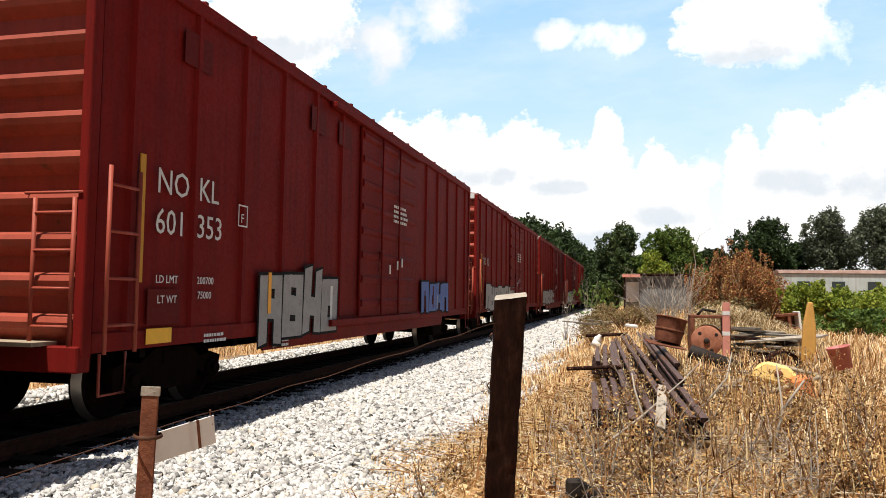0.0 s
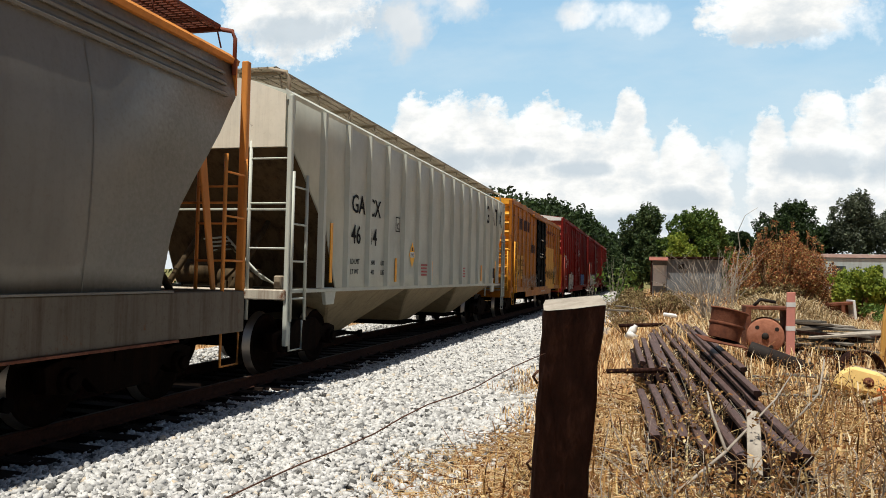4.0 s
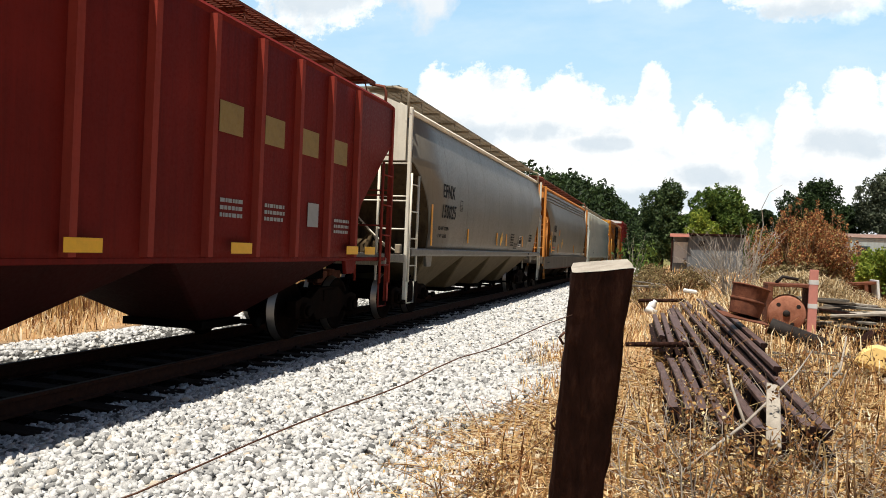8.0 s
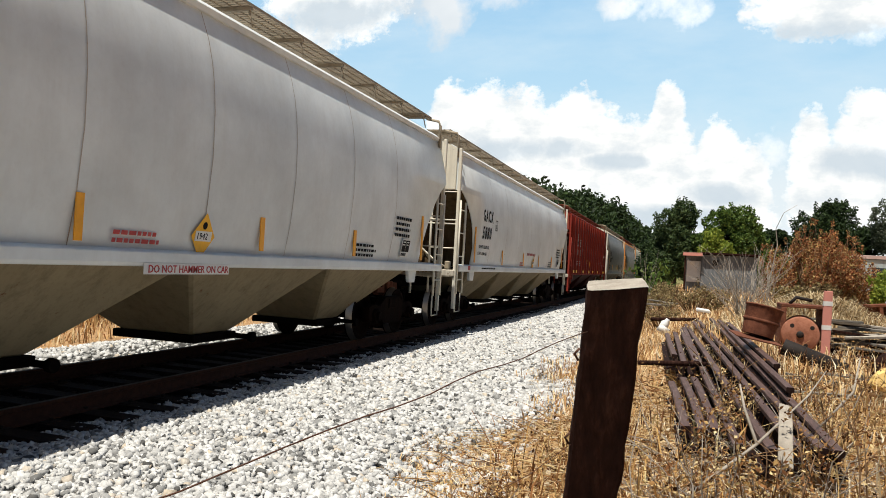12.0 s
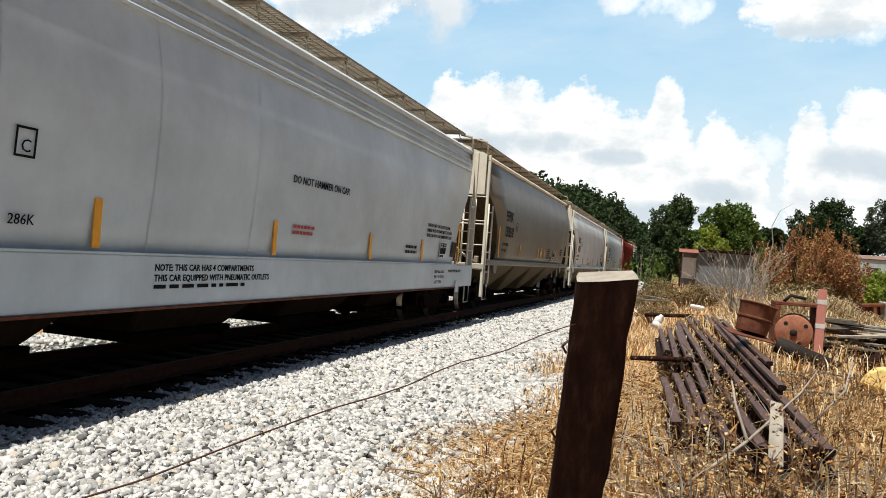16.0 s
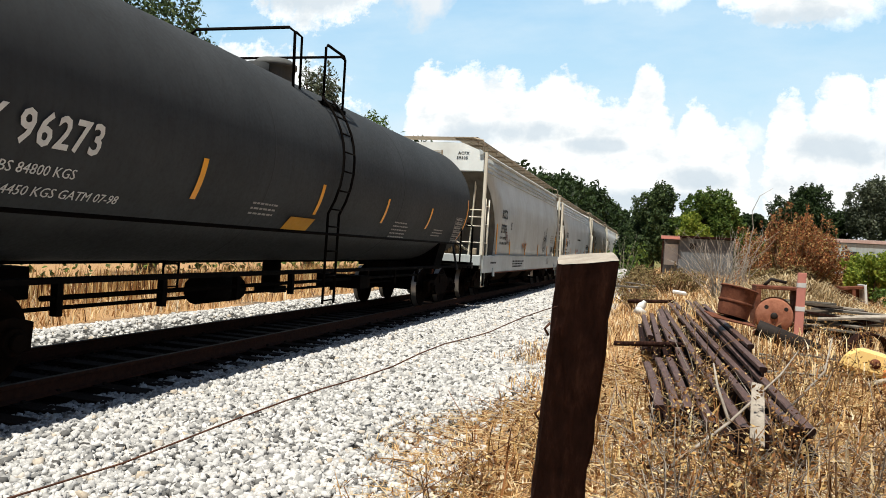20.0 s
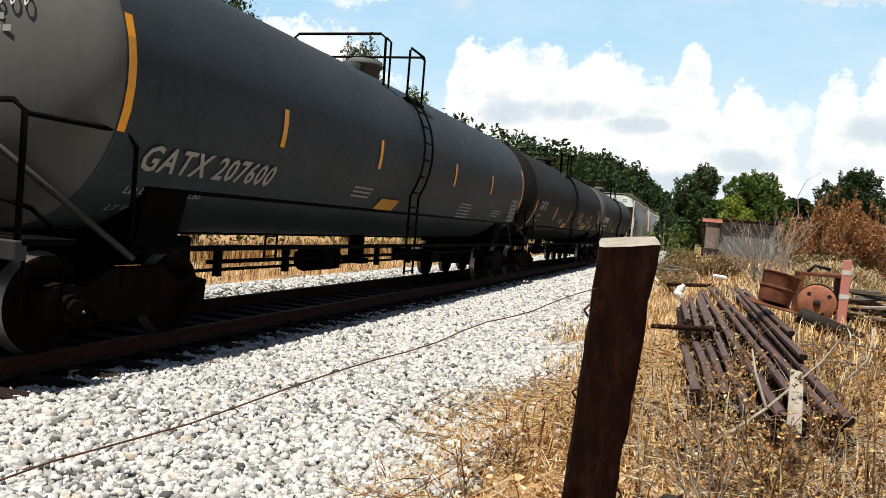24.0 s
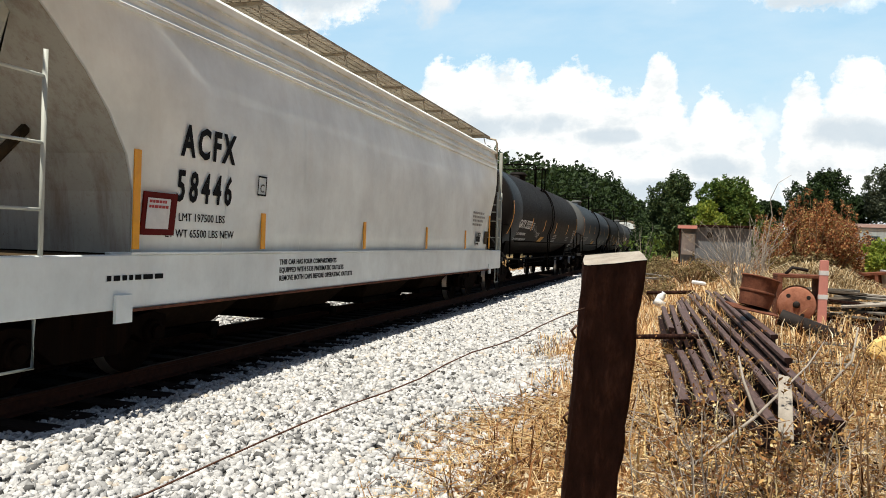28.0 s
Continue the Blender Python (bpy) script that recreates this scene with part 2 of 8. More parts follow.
# same paint as the shell, lightened to carry the sunlight on the head
TANK_HEAD = painted("sunlit slate tank head", (0.105, 0.110, 0.108), (0.05, 0.044, 0.036), 0.3, 0.6, spec=0.1)
DULL_YEL = painted("dull ochre repaint patch", (0.30, 0.20, 0.06), (0.10, 0.05, 0.03), 0.3, 0.6)
# lighter than MAROON: the sun caught by the ribs is in the colour
MAROON_RIB = painted("sunlit maroon rib paint", (0.27, 0.040, 0.026), (0.05, 0.014, 0.010), 0.3, 0.6, spec=0.08)
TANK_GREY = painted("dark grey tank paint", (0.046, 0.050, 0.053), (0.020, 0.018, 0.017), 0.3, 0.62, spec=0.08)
TANK_BLACK = painted("black tank paint", (0.013, 0.0122, 0.0115), (0.016, 0.012, 0.009), 0.3, 0.62, spec=0.08)
TANK_BLUE = painted("slate blue tank paint", (0.034, 0.044, 0.053), (0.020, 0.016, 0.014), 0.35, 0.58, spec=0.12)
TANK_BROWN = painted("brownish black tank paint", (0.0145, 0.0125, 0.011), (0.018, 0.013, 0.010), 0.4, 0.62, spec=0.07)
# grimy steels, taken near black to include the shade under the cars
STEEL_DARK = painted("grimy shaded truck steel", (0.003, 0.0022, 0.0018), (0.008, 0.005, 0.0035), 0.5, 0.9, spec=0.05)
TRUCK = painted("rust-grimed shaded cast steel", (0.0065, 0.0038, 0.0026), (0.026, 0.011, 0.006), 0.5, 0.9, spec=0.04)
RUSTY = grainy("rusty iron", (0.05, 0.018, 0.012), (0.17, 0.06, 0.032), 9.0, 0.85, 0.5, None, (0.24, 0.10, 0.06))
RAIL_TOP = plain("worn rail steel", (0.055, 0.042, 0.034), 0.65, 0.3, 0.2)
RAIL_RUST = grainy("rail rust", (0.030, 0.011, 0.006), (0.075, 0.027, 0.014), 14.0, 0.85, 0.4)
WHEEL_RIM = plain("worn wheel tread", (0.36, 0.32, 0.28), 0.38, 0.85)
WHITE_PAINT = plain("white stencil paint", (0.72, 0.72, 0.70), 0.6)
PALE_PAINT = plain("faded grey stencil paint", (0.34, 0.33, 0.31), 0.65)
BLACK_PAINT = plain("black stencil paint", (0.006, 0.006, 0.007), 0.7, 0.0, 0.1)
RED_PAINT = plain("red stencil paint", (0.45, 0.04, 0.04), 0.6)
YEL_PAINT = plain("yellow placard", (0.92, 0.47, 0.012), 0.5)
ORANGE_TAPE = plain("orange reflective tape", (0.95, 0.40, 0.01), 0.4)
BLUE_PAINT = plain("blue spray paint", (0.04, 0.12, 0.42), 0.55)
SILVER_PAINT = painted("silver spray paint", (0.33, 0.32, 0.31), (0.15, 0.12, 0.12), 0.5, 0.6)
GREEN_PAINT = plain("green sticker", (0.12, 0.5, 0.08), 0.5)
GRATE = painted("galvanised grating", (0.34, 0.285, 0.21), (0.12, 0.08, 0.05), 0.5, 0.6, 0.05)
GRATE_RED = painted("rust-red grating", (0.20, 0.06, 0.035), (0.06, 0.03, 0.02), 0.4, 0.7)

# ---- rolling stock ----
CACHE = {}


def shared(key, build):
    if key not in CACHE:
        CACHE[key] = build()
    return CACHE[key]


def side_matrix(x, y, z, tilt=0.0):
    """A plane on the car's flank: local x runs along the car, local y upwards. tilt: degrees by which it faces up."""
    return Matrix.Translation((x, y, z)) @ Matrix.Rotation(-radians(tilt), 4, "Y") @ pose(0, 0, 0, 90, 0, 90)


def end_matrix(x, y, z):
    return pose(x, y, z, 90, 0, 0)


def lettering(root, body, m, height, mat, spread=1.0, bold=0.0, narrow=1.0):
    if narrow != 1.0:
        m = m @ Matrix.Diagonal((narrow, 1, 1, 1))
    def build():
        cu = bpy.data.curves.new("lettering", "FONT")
        cu.body, cu.size, cu.space_character, cu.extrude, cu.offset = body, height / 0.70, spread, 0.0015, bold
        cu.resolution_u = 2
        tmp = bpy.data.objects.new("lettering", cu)
        scene.collection.objects.link(tmp)
        me = bpy.data.meshes.new_from_object(tmp.evaluated_get(bpy.context.evaluated_depsgraph_get()))
        bpy.data.objects.remove(tmp)
        bpy.data.curves.remove(cu)
        me.materials.clear()
        me.materials.append(mat)
        return me
    return part("lettering", shared(("text", body, round(height, 3), mat.name, spread, bold), build), mat, root, "", m=m)


def bars(root, m, width, rows, pitch, mat, seed=1, thick=0.55):
    """Lines of small unreadable writing."""
    rnd = random.Random(seed)
    g = Geo()
    for r in range(rows):
        u = 0.0
        end = width * rnd.uniform(0.75, 1.0)
        while u < end:
            w = min(rnd.uniform(0.03, 0.13) * width + 0.015, end - u + 0.02)
            g.box(u, u + w, -r * pitch - pitch * thick, -r * pitch, 0, 0.0015)
            u += w + 0.030 * width
    return part("small_print", g, mat, root, m=m, fix=False)


def patch(root, name, m, w, h, mat, label="", depth=0.003):
    return part(name, Geo().box(0, w, 0, h, 0, depth), mat, root, label, m=m, fix=False)


def wheel_mesh():
    g = Geo()
    g.lathe([(0.0, 0.06), (0.10, 0.07), (0.13, 0.03), (0.33, 0.0), (0.38, 0.055), (0.455, 0.055), (0.46, -0.05), (0.49, -0.06), (0.49, -0.085), (0.37, -0.085), (0.34, -0.03), (0.12, -0.05), (0.0, -0.05)], Matrix.Identity(4), 28)
    me = g.mesh("wheel", TRUCK)
    me.materials.append(WHEEL_RIM)
    for p in me.polygons:
        r = math.hypot(p.center.x, p.center.y)
        if r > 0.452 and -0.06 < p.center.z < 0.056:
            p.material_index = 1
    return me


def truck_mesh():
    """Cast side frames, bolster and springs of a two-axle truck, rail top at z = 0."""
    g = Geo()
    side = [(-1.14, 0.36), (-1.16, 0.62), (-0.92, 0.68), (-0.66, 0.64), (-0.36, 0.80), (0.36, 0.80), (0.66, 0.64), (0.92, 0.68), (1.16, 0.62), (1.14, 0.36),
            (0.86, 0.34), (0.62, 0.46), (0.42, 0.28), (-0.42, 0.28), (-0.62, 0.46), (-0.86, 0.34)]
    for s in (-1, 1):
        g.prism(side, s * 0.93, s * 1.08)
        for y in (-0.89, 0.89):
            g.tube([(s * 1.02, y, 0.46), (s * 1.15, y, 0.46)], 0.13, 12)
            g.tube([(s * 1.15, y, 0.46), (s * 1.20, y, 0.46)], 0.085, 12)
        for y in (-0.17, 0.0, 0.17):
            g.tube([(s * 1.0 + 0.15 * s * math.cos(a) * 0.35, y + 0.06 * math.sin(a), 0.30 + a * 0.0095) for a in [k * 0.8 for k in range(36)]], 0.017, 5)
    g.box(-1.1, 1.1, -0.22, 0.22, 0.58, 0.76)
    for y in (-0.45, 0.45):
        g.box(-0.9, 0.9, y - 0.05, y + 0.05, 0.42, 0.52)
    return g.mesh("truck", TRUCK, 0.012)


def axle_mesh():
    return Geo().tube([(-0.74, 0, 0), (-0.2, 0, 0), (0.2, 0, 0), (0.74, 0, 0)], [0.085, 0.075, 0.075, 0.085], 10).mesh("axle", STEEL_DARK)


def trucks(root, spots):
    for y in spots:
        t = part("truck", shared("truck", truck_mesh), None, root, "grimy cast steel two-axle truck, darkened for the shade under the car", m=pose(0, y, 0))
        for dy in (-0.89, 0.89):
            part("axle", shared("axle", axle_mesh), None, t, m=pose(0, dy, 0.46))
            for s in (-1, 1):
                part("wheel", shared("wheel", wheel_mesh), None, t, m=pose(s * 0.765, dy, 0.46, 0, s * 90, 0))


def coupler(root, y, s):
    g = Geo()
    g.box(-0.11, 0.11, y, y + s * 0.42, 0.76, 0.98)
    g.prism([(-0.17, 0.42), (0.17, 0.42), (0.2, 0.58), (0.06, 0.66), (0.02, 0.56), (-0.1, 0.56), (-0.16, 0.68), (-0.22, 0.56)], 0.70, 1.02, "z")
    if s < 0:
        g.v = [p if i < 8 else (p[0], y - p[1], p[2]) for i, p in enumerate(g.v)]
    else:
        g.v = [p if i < 8 else (p[0], y + p[1], p[2]) for i, p in enumerate(g.v)]
    part("coupler", g, RUSTY, root, bevel=0.015)
    part("air_hose", Geo().tube([(0.32 + 0.02 * k, y + s * (0.05 + 0.07 * k), 0.86 - 0.30 * math.sin(k / 7 * math.pi * 0.75)) for k in range(8)], 0.024, 6), STEEL_DARK, root)


def ladder(root, p0, p1, across, n, mat, r=0.016, name="ladder"):
    """Two stiles from foot p0 to head p1, and p0 + across to p1 + across, with n rungs."""
    p0, p1, across = Vector(p0), Vector(p1), Vector(across)
    g = Geo()
    for o in (Vector(), across):
        d = 0.028
        g.tube([p0 + o, p1 + o], d, 4)
    for k in range(n):
        q = p0.lerp(p1, (k + 0.6) / n)
        g.tube([q, q + across], r, 5)
    return part(name, g, mat, root)


def stirrup(root, x, y, z, mat):
    g = Geo()
    g.tube([(x, y - 0.2, z), (x, y - 0.2, z - 0.42), (x, y + 0.2, z - 0.42), (x, y + 0.2, z)], 0.018, 5)
    part("stirrup_step", g, mat, root)


def handrail(root, points, mat, r=0.016, name="grab_rail"):
    part(name, Geo().tube(points, r, 5), mat, root)


def brake_gear(root, half, z):
    """Cylinder, pipe and rods under the floor."""
    g = Geo()
    g.tube([(0.45, -1.2, z), (0.45, -0.5, z)], 0.17, 12)
    g.tube([(-0.5, 0.4, z - 0.05), (-0.5, 1.4, z - 0.05)], 0.24, 14)
    g.tube([(0.2, -half + 1.0, z), (0.2, half - 1.0, z)], 0.03, 6)
    g.tube([(0.75, -half + 0.6, z + 0.05), (0.75, half - 0.6, z + 0.05)], 0.025, 6)
    for y in (-2.6, 2.0):
        g.box(-0.7, 0.7, y, y + 0.09, z - 0.08, z + 0.1)
    part("brake_gear", g, STEEL_DARK, root)


def box_car(name, label, half, eave, low, mat, end_mat, posts, door, drop=True):
    """An outside-post box car with corrugated ends. posts: spacing of the side posts; door: (y0, y1, material)."""
    root = empty(name, label, "railcar", "freight train")
    W = 1.60
    body = Geo().box(-W + 0.03, W - 0.03, -half + 0.10, half - 0.10, low + 0.10, eave)
    part("body", body, mat, root)
    roof = Geo()
    ridge = eave + 0.20
    roof.prism([(-W - 0.02, eave - 0.05), (W + 0.02, eave - 0.05), (W + 0.02, eave + 0.03), (0, ridge), (-W - 0.02, eave + 0.03)], -half, half, "y")
    part("roof", roof, mat, root, bevel=0.01)
    for k in range(int(half * 2 / 1.3)):
        y = -half + 0.65 + k * 1.3
        part("roof_seam", Geo().prism([(-W, eave + 0.03), (0, ridge), (W, eave + 0.03), (W, eave + 0.075), (0, ridge + 0.045), (-W, eave + 0.075)], y - 0.03, y + 0.03, "y"), mat, root, fix=False)
    sill = Geo().box(W - 0.06, W, -half + 0.06, half - 0.06, low + 0.06, low + 0.26)
    sill.box(-W, -W + 0.06, -half + 0.06, half - 0.06, low + 0.06, low + 0.26)
    part("side_sill", sill, mat, root, bevel=0.008)
    if drop:
        d = Geo()
        for s in (-1, 1):
            d.prism([(-half + 3.6, low + 0.08), (-half + 3.75, low - 0.16), (half - 3.75, low - 0.16), (half - 3.6, low + 0.08)], s * (W - 0.05), s * (W - 0.015))
        part("drop_sill", d, mat, root)
    for s in (-1, 1):
        part("top_chord", Geo().box(s * (W - 0.05), s * (W + 0.03), -half + 0.02, half - 0.02, eave - 0.16, eave - 0.02), mat, root, bevel=0.01)
    # side posts
    def post_mesh():
        g = Geo()
        h0, h1 = low + 0.26, eave - 0.16
        g.prism([(-0.075, 0.0), (0.075, 0.0), (0.04, 0.05), (-0.04, 0.05)], h0, h1, "z")
        g.v = [(p[1], p[0], p[2]) for p in g.v]
        return g.mesh("side_post", mat)
    y = -half + posts * 0.5
    while y < half - posts * 0.3:
        if not (door[0] - 0.1 < y < door[1] + 0.1):
            part("side_post", shared((name, "post", mat.name, eave), post_mesh), mat, root, m=pose(W - 0.035, y, 0))
        y += posts
    for s in (-1, 1):
        part("corner_post", Geo().box(W - 0.10, W + 0.012, s * half - 0.10, s * half + 0.10 - 0.05, low + 0.02, eave - 0.02), mat, root, bevel=0.012)
        part("corner_post", Geo().box(-W - 0.012, -W + 0.10, s * half - 0.10, s * half + 0.05, low + 0.02, eave - 0.02), mat, root, bevel=0.012)
    # door
    dm = door[2]
    D = part("door", Geo().box(W - 0.02, W + 0.03, door[0], door[1], low + 0.22, eave - 0.24), dm, root, "plug door with horizontal ribs", bevel=0.012)
    for k in range(8):
        zz = low + 0.5 + k * (eave - low - 0.9) / 7
        part("door_rib", Geo().prism([(W + 0.03, zz - 0.09), (W + 0.065, zz - 0.04), (W + 0.065, zz + 0.04), (W + 0.03, zz + 0.09)], door[0] + 0.06, door[1] - 0.06, "y"), dm, D)
    for k in (0.30, 0.62):
        yy = door[0] + (door[1] - door[0]) * k
        part("lock_bar", Geo().tube([(W + 0.09, yy, low + 0.24), (W + 0.09, yy, eave - 0.26)], 0.022, 6), dm, D)
    part("lock_handle", Geo().tube([(W + 0.11, door[0] + 0.9, low + 1.15), (W + 0.13, door[0] + 0.9, low + 1.55), (W + 0.13, door[0] + 1.15, low + 1.6)], 0.02, 6), dm, D)
    for z0, z1 in ((low + 0.10, low + 0.22), (eave - 0.24, eave - 0.14)):
        part("door_track", Geo().box(W - 0.02, W + 0.11, door[0] - 1.6, door[1] + 0.4, z0, z1), mat, root, bevel=0.01)
    # corrugated ends
    n = 9
    for s in (-1, 1):
        prof = [(s * (half - 0.10), low + 0.06)]
        step = (eave - low - 0.55) / n
        for k in range(n):
            z = low + 0.2 + k * step
            prof += [(s * (half - 0.06), z), (s * (half + 0.055), z + step * 0.24), (s * (half + 0.075), z + step * 0.40), (s * (half + 0.055), z + step * 0.52), (s * (half - 0.06), z + step * 0.62)]
        prof += [(s * (half - 0.06), eave - 0.22), (s * (half - 0.03), eave - 0.20), (s * (half - 0.03), eave), (s * (half - 0.12), eave), (s * (half - 0.12), low + 0.06)]
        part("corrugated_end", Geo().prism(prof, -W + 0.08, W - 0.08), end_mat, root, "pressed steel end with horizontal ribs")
        part("end_header", Geo().prism([(-W, eave - 0.16), (W, eave - 0.16), (W, eave), (0, ridge), (-W, eave)], s * half - 0.03, s * half + 0.02, "y"), WHITE_PAINT if end_mat is RED_LIT else end_mat, root)
        part("end_sill", Geo().box(-W, W, s * half - 0.14, s * half + 0.06, low - 0.12, low + 0.14), mat, root, bevel=0.015)
        # grab irons and ladders
        yb = s * (half + 0.11)
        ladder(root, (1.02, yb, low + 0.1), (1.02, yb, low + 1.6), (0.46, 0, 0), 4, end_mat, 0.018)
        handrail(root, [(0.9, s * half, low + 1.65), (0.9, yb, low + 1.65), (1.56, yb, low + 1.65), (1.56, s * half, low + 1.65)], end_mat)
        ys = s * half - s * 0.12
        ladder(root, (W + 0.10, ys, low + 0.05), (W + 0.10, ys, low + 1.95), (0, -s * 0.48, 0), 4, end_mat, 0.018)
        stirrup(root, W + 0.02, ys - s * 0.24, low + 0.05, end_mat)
        part("crossover_platform", Geo().box(-1.25, 1.25, min(s * half, s * (half + 0.34)), max(s * half, s * (half + 0.34)), low + 0.14, low + 0.18), GRATE, root)
        coupler(root, s * (half + 0.02), s)
    part("brake_wheel", Geo().lathe([(0.20, -0.015), (0.225, 0), (0.20, 0.015), (0.19, 0)], pose(-0.55, -half - 0.26, low + 2.0, 90, 0, 0), 18, True), end_mat, root)
    under = Geo().box(-0.35, 0.35, -half + 0.2, half - 0.2, low - 0.14, low + 0.1)
    for k in range(9):
        yy = -half + 1.0 + k * (2 * half - 2.0) / 8
        under.box(-W + 0.08, W - 0.08, yy - 0.05, yy + 0.05, low - 0.05, low + 0.1)
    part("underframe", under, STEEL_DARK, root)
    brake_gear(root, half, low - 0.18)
    trucks(root, (-half + 2.25, half - 2.25))
    return root


def profile_at(pairs, z):
    return float(np.interp(z, [p[0] for p in pairs], [p[1] for p in pairs]))


def hopper_shell(half, prof, inset, levels):
    """The closed body of a covered hopper: its flanks follow prof, and inset tells how far each end draws in at each height."""
    g = Geo()
    zs = levels
    right = [(profile_at(prof, z), z) for z in zs]
    ring = right + [(-x, z) for x, z in reversed(right)]
    n, cols = len(ring), [-1.0, -0.75, -0.5, -0.25, 0.0, 0.25, 0.5, 0.75, 1.0]
    v = [(x, c * (half - profile_at(inset, z)), z) for c in cols for x, z in ring]
    f = [(j * n + i, j * n + i + 1, (j + 1) * n + i + 1, (j + 1) * n + i) for j in range(len(cols) - 1) for i in range(n - 1)]
    g.add(v, f, True)
    k = len(zs)
    caps = []
    for j in (0, len(cols) - 1):
        for i in range(k - 1):
            caps.append((j * n + i, j * n + i + 1, j * n + n - 2 - i, j * n + n - 1 - i))
    caps += [(j * n, (j + 1) * n, (j + 1) * n + n - 1, j * n + n - 1) for j in range(len(cols) - 1)]
    g.f += caps
    g.s += [False] * len(caps)
    return g


def bays(root, half, count, x_top, z_top, mat, z_low=0.42, flat=0.42):
    """Discharge hoppers under the body, with their outlet gates."""
    span = (2 * half - 3.4) / count
    for k in range(count):
        yc = -half + 1.7 + (k + 0.5) * span
        h = span * 0.5
        g = Geo()
        a = [(-x_top, yc - h, z_top), (x_top, yc - h, z_top), (x_top, yc + h, z_top), (-x_top, yc + h, z_top)]
        b = [(-0.55, yc - flat, z_low), (0.55, yc - flat, z_low), (0.55, yc + flat, z_low), (-0.55, yc + flat, z_low)]
        g.add(a + b, [(0, 1, 5, 4), (1, 2, 6, 5), (2, 3, 7, 6), (3, 0, 4, 7), (4, 5, 6, 7), (3, 2, 1, 0)])
        B = part("discharge_hopper", g, mat, root, "sloping discharge hopper dusted with lading", bevel=0.03)
        gate = Geo().box(-0.62, 0.62, yc - flat - 0.05, yc + flat + 0.05, z_low - 0.10, z_low)
        gate.tube([(-0.95, yc + 0.30, z_low - 0.04), (0.95, yc + 0.30, z_low - 0.04)], 0.035, 8)
        gate.tube([(0.95, yc + 0.30, z_low - 0.04), (1.02, yc + 0.30, z_low - 0.04)], 0.07, 8)
        part("outlet_gate", gate, STEEL_DARK, B)


def running_board(root, half, z, mat, x0=0.46, x1=1.24):
    g = Geo()
    for x in np.linspace(x0, x1, 6):
        g.box(x - 0.008, x + 0.008, -half + 0.1, half - 0.1, z, z + 0.035)
    y = -half + 0.1
    while y < half - 0.1:
        g.box(x0, x1, y, y + 0.042, z + 0.006, z + 0.03)
        y += 0.075
    part("running_board", g, mat, root, "open steel grating walkway", fix=False)
    def bracket():
        sup = Geo().box(x0, x1, -0.025, 0.025, -0.045, 0)
        sup.tube([(x1 - 0.05, 0, 0), (x1 + 0.02, 0, -0.26)], 0.012, 4)
        return sup.mesh("walkway_bracket", mat, 0, False)
    y = -half + 0.3
    while y < half:
        part("walkway_bracket", shared(("bracket", mat.name), bracket), None, root, m=pose(0, y, z))
        y += 1.35
    for s in (-1, 1):
        y = s * (half - 0.1)
        w = Geo().box(-x1, -x1 + 0.03, min(y, y - s * 0.58), max(y, y - s * 0.58), z - 0.03, z + 0.03)
        w.box(x1 - 0.03, x1, min(y, y - s * 0.58), max(y, y - s * 0.58), z - 0.03, z + 0.03)
        w = part("end_walkway", w, mat, root, fix=False)
        for k in range(7):
            part("slat", shared(("end slat", mat.name, x1), lambda: Geo().box(-x1, x1, -0.01, 0.01, 0, 0.03).mesh("slat", mat, 0, False)), None, w, m=pose(0, y - s * (0.02 + k * 0.09), z))
        part("walkway_upright", Geo().tube([(x1 - 0.1, y, z), (x1 + 0.18, y, z - 0.06), (x1 + 0.22, y, z - 0.16), (x1 + 0.22, y, z - 0.62)], 0.03, 6), mat, root)


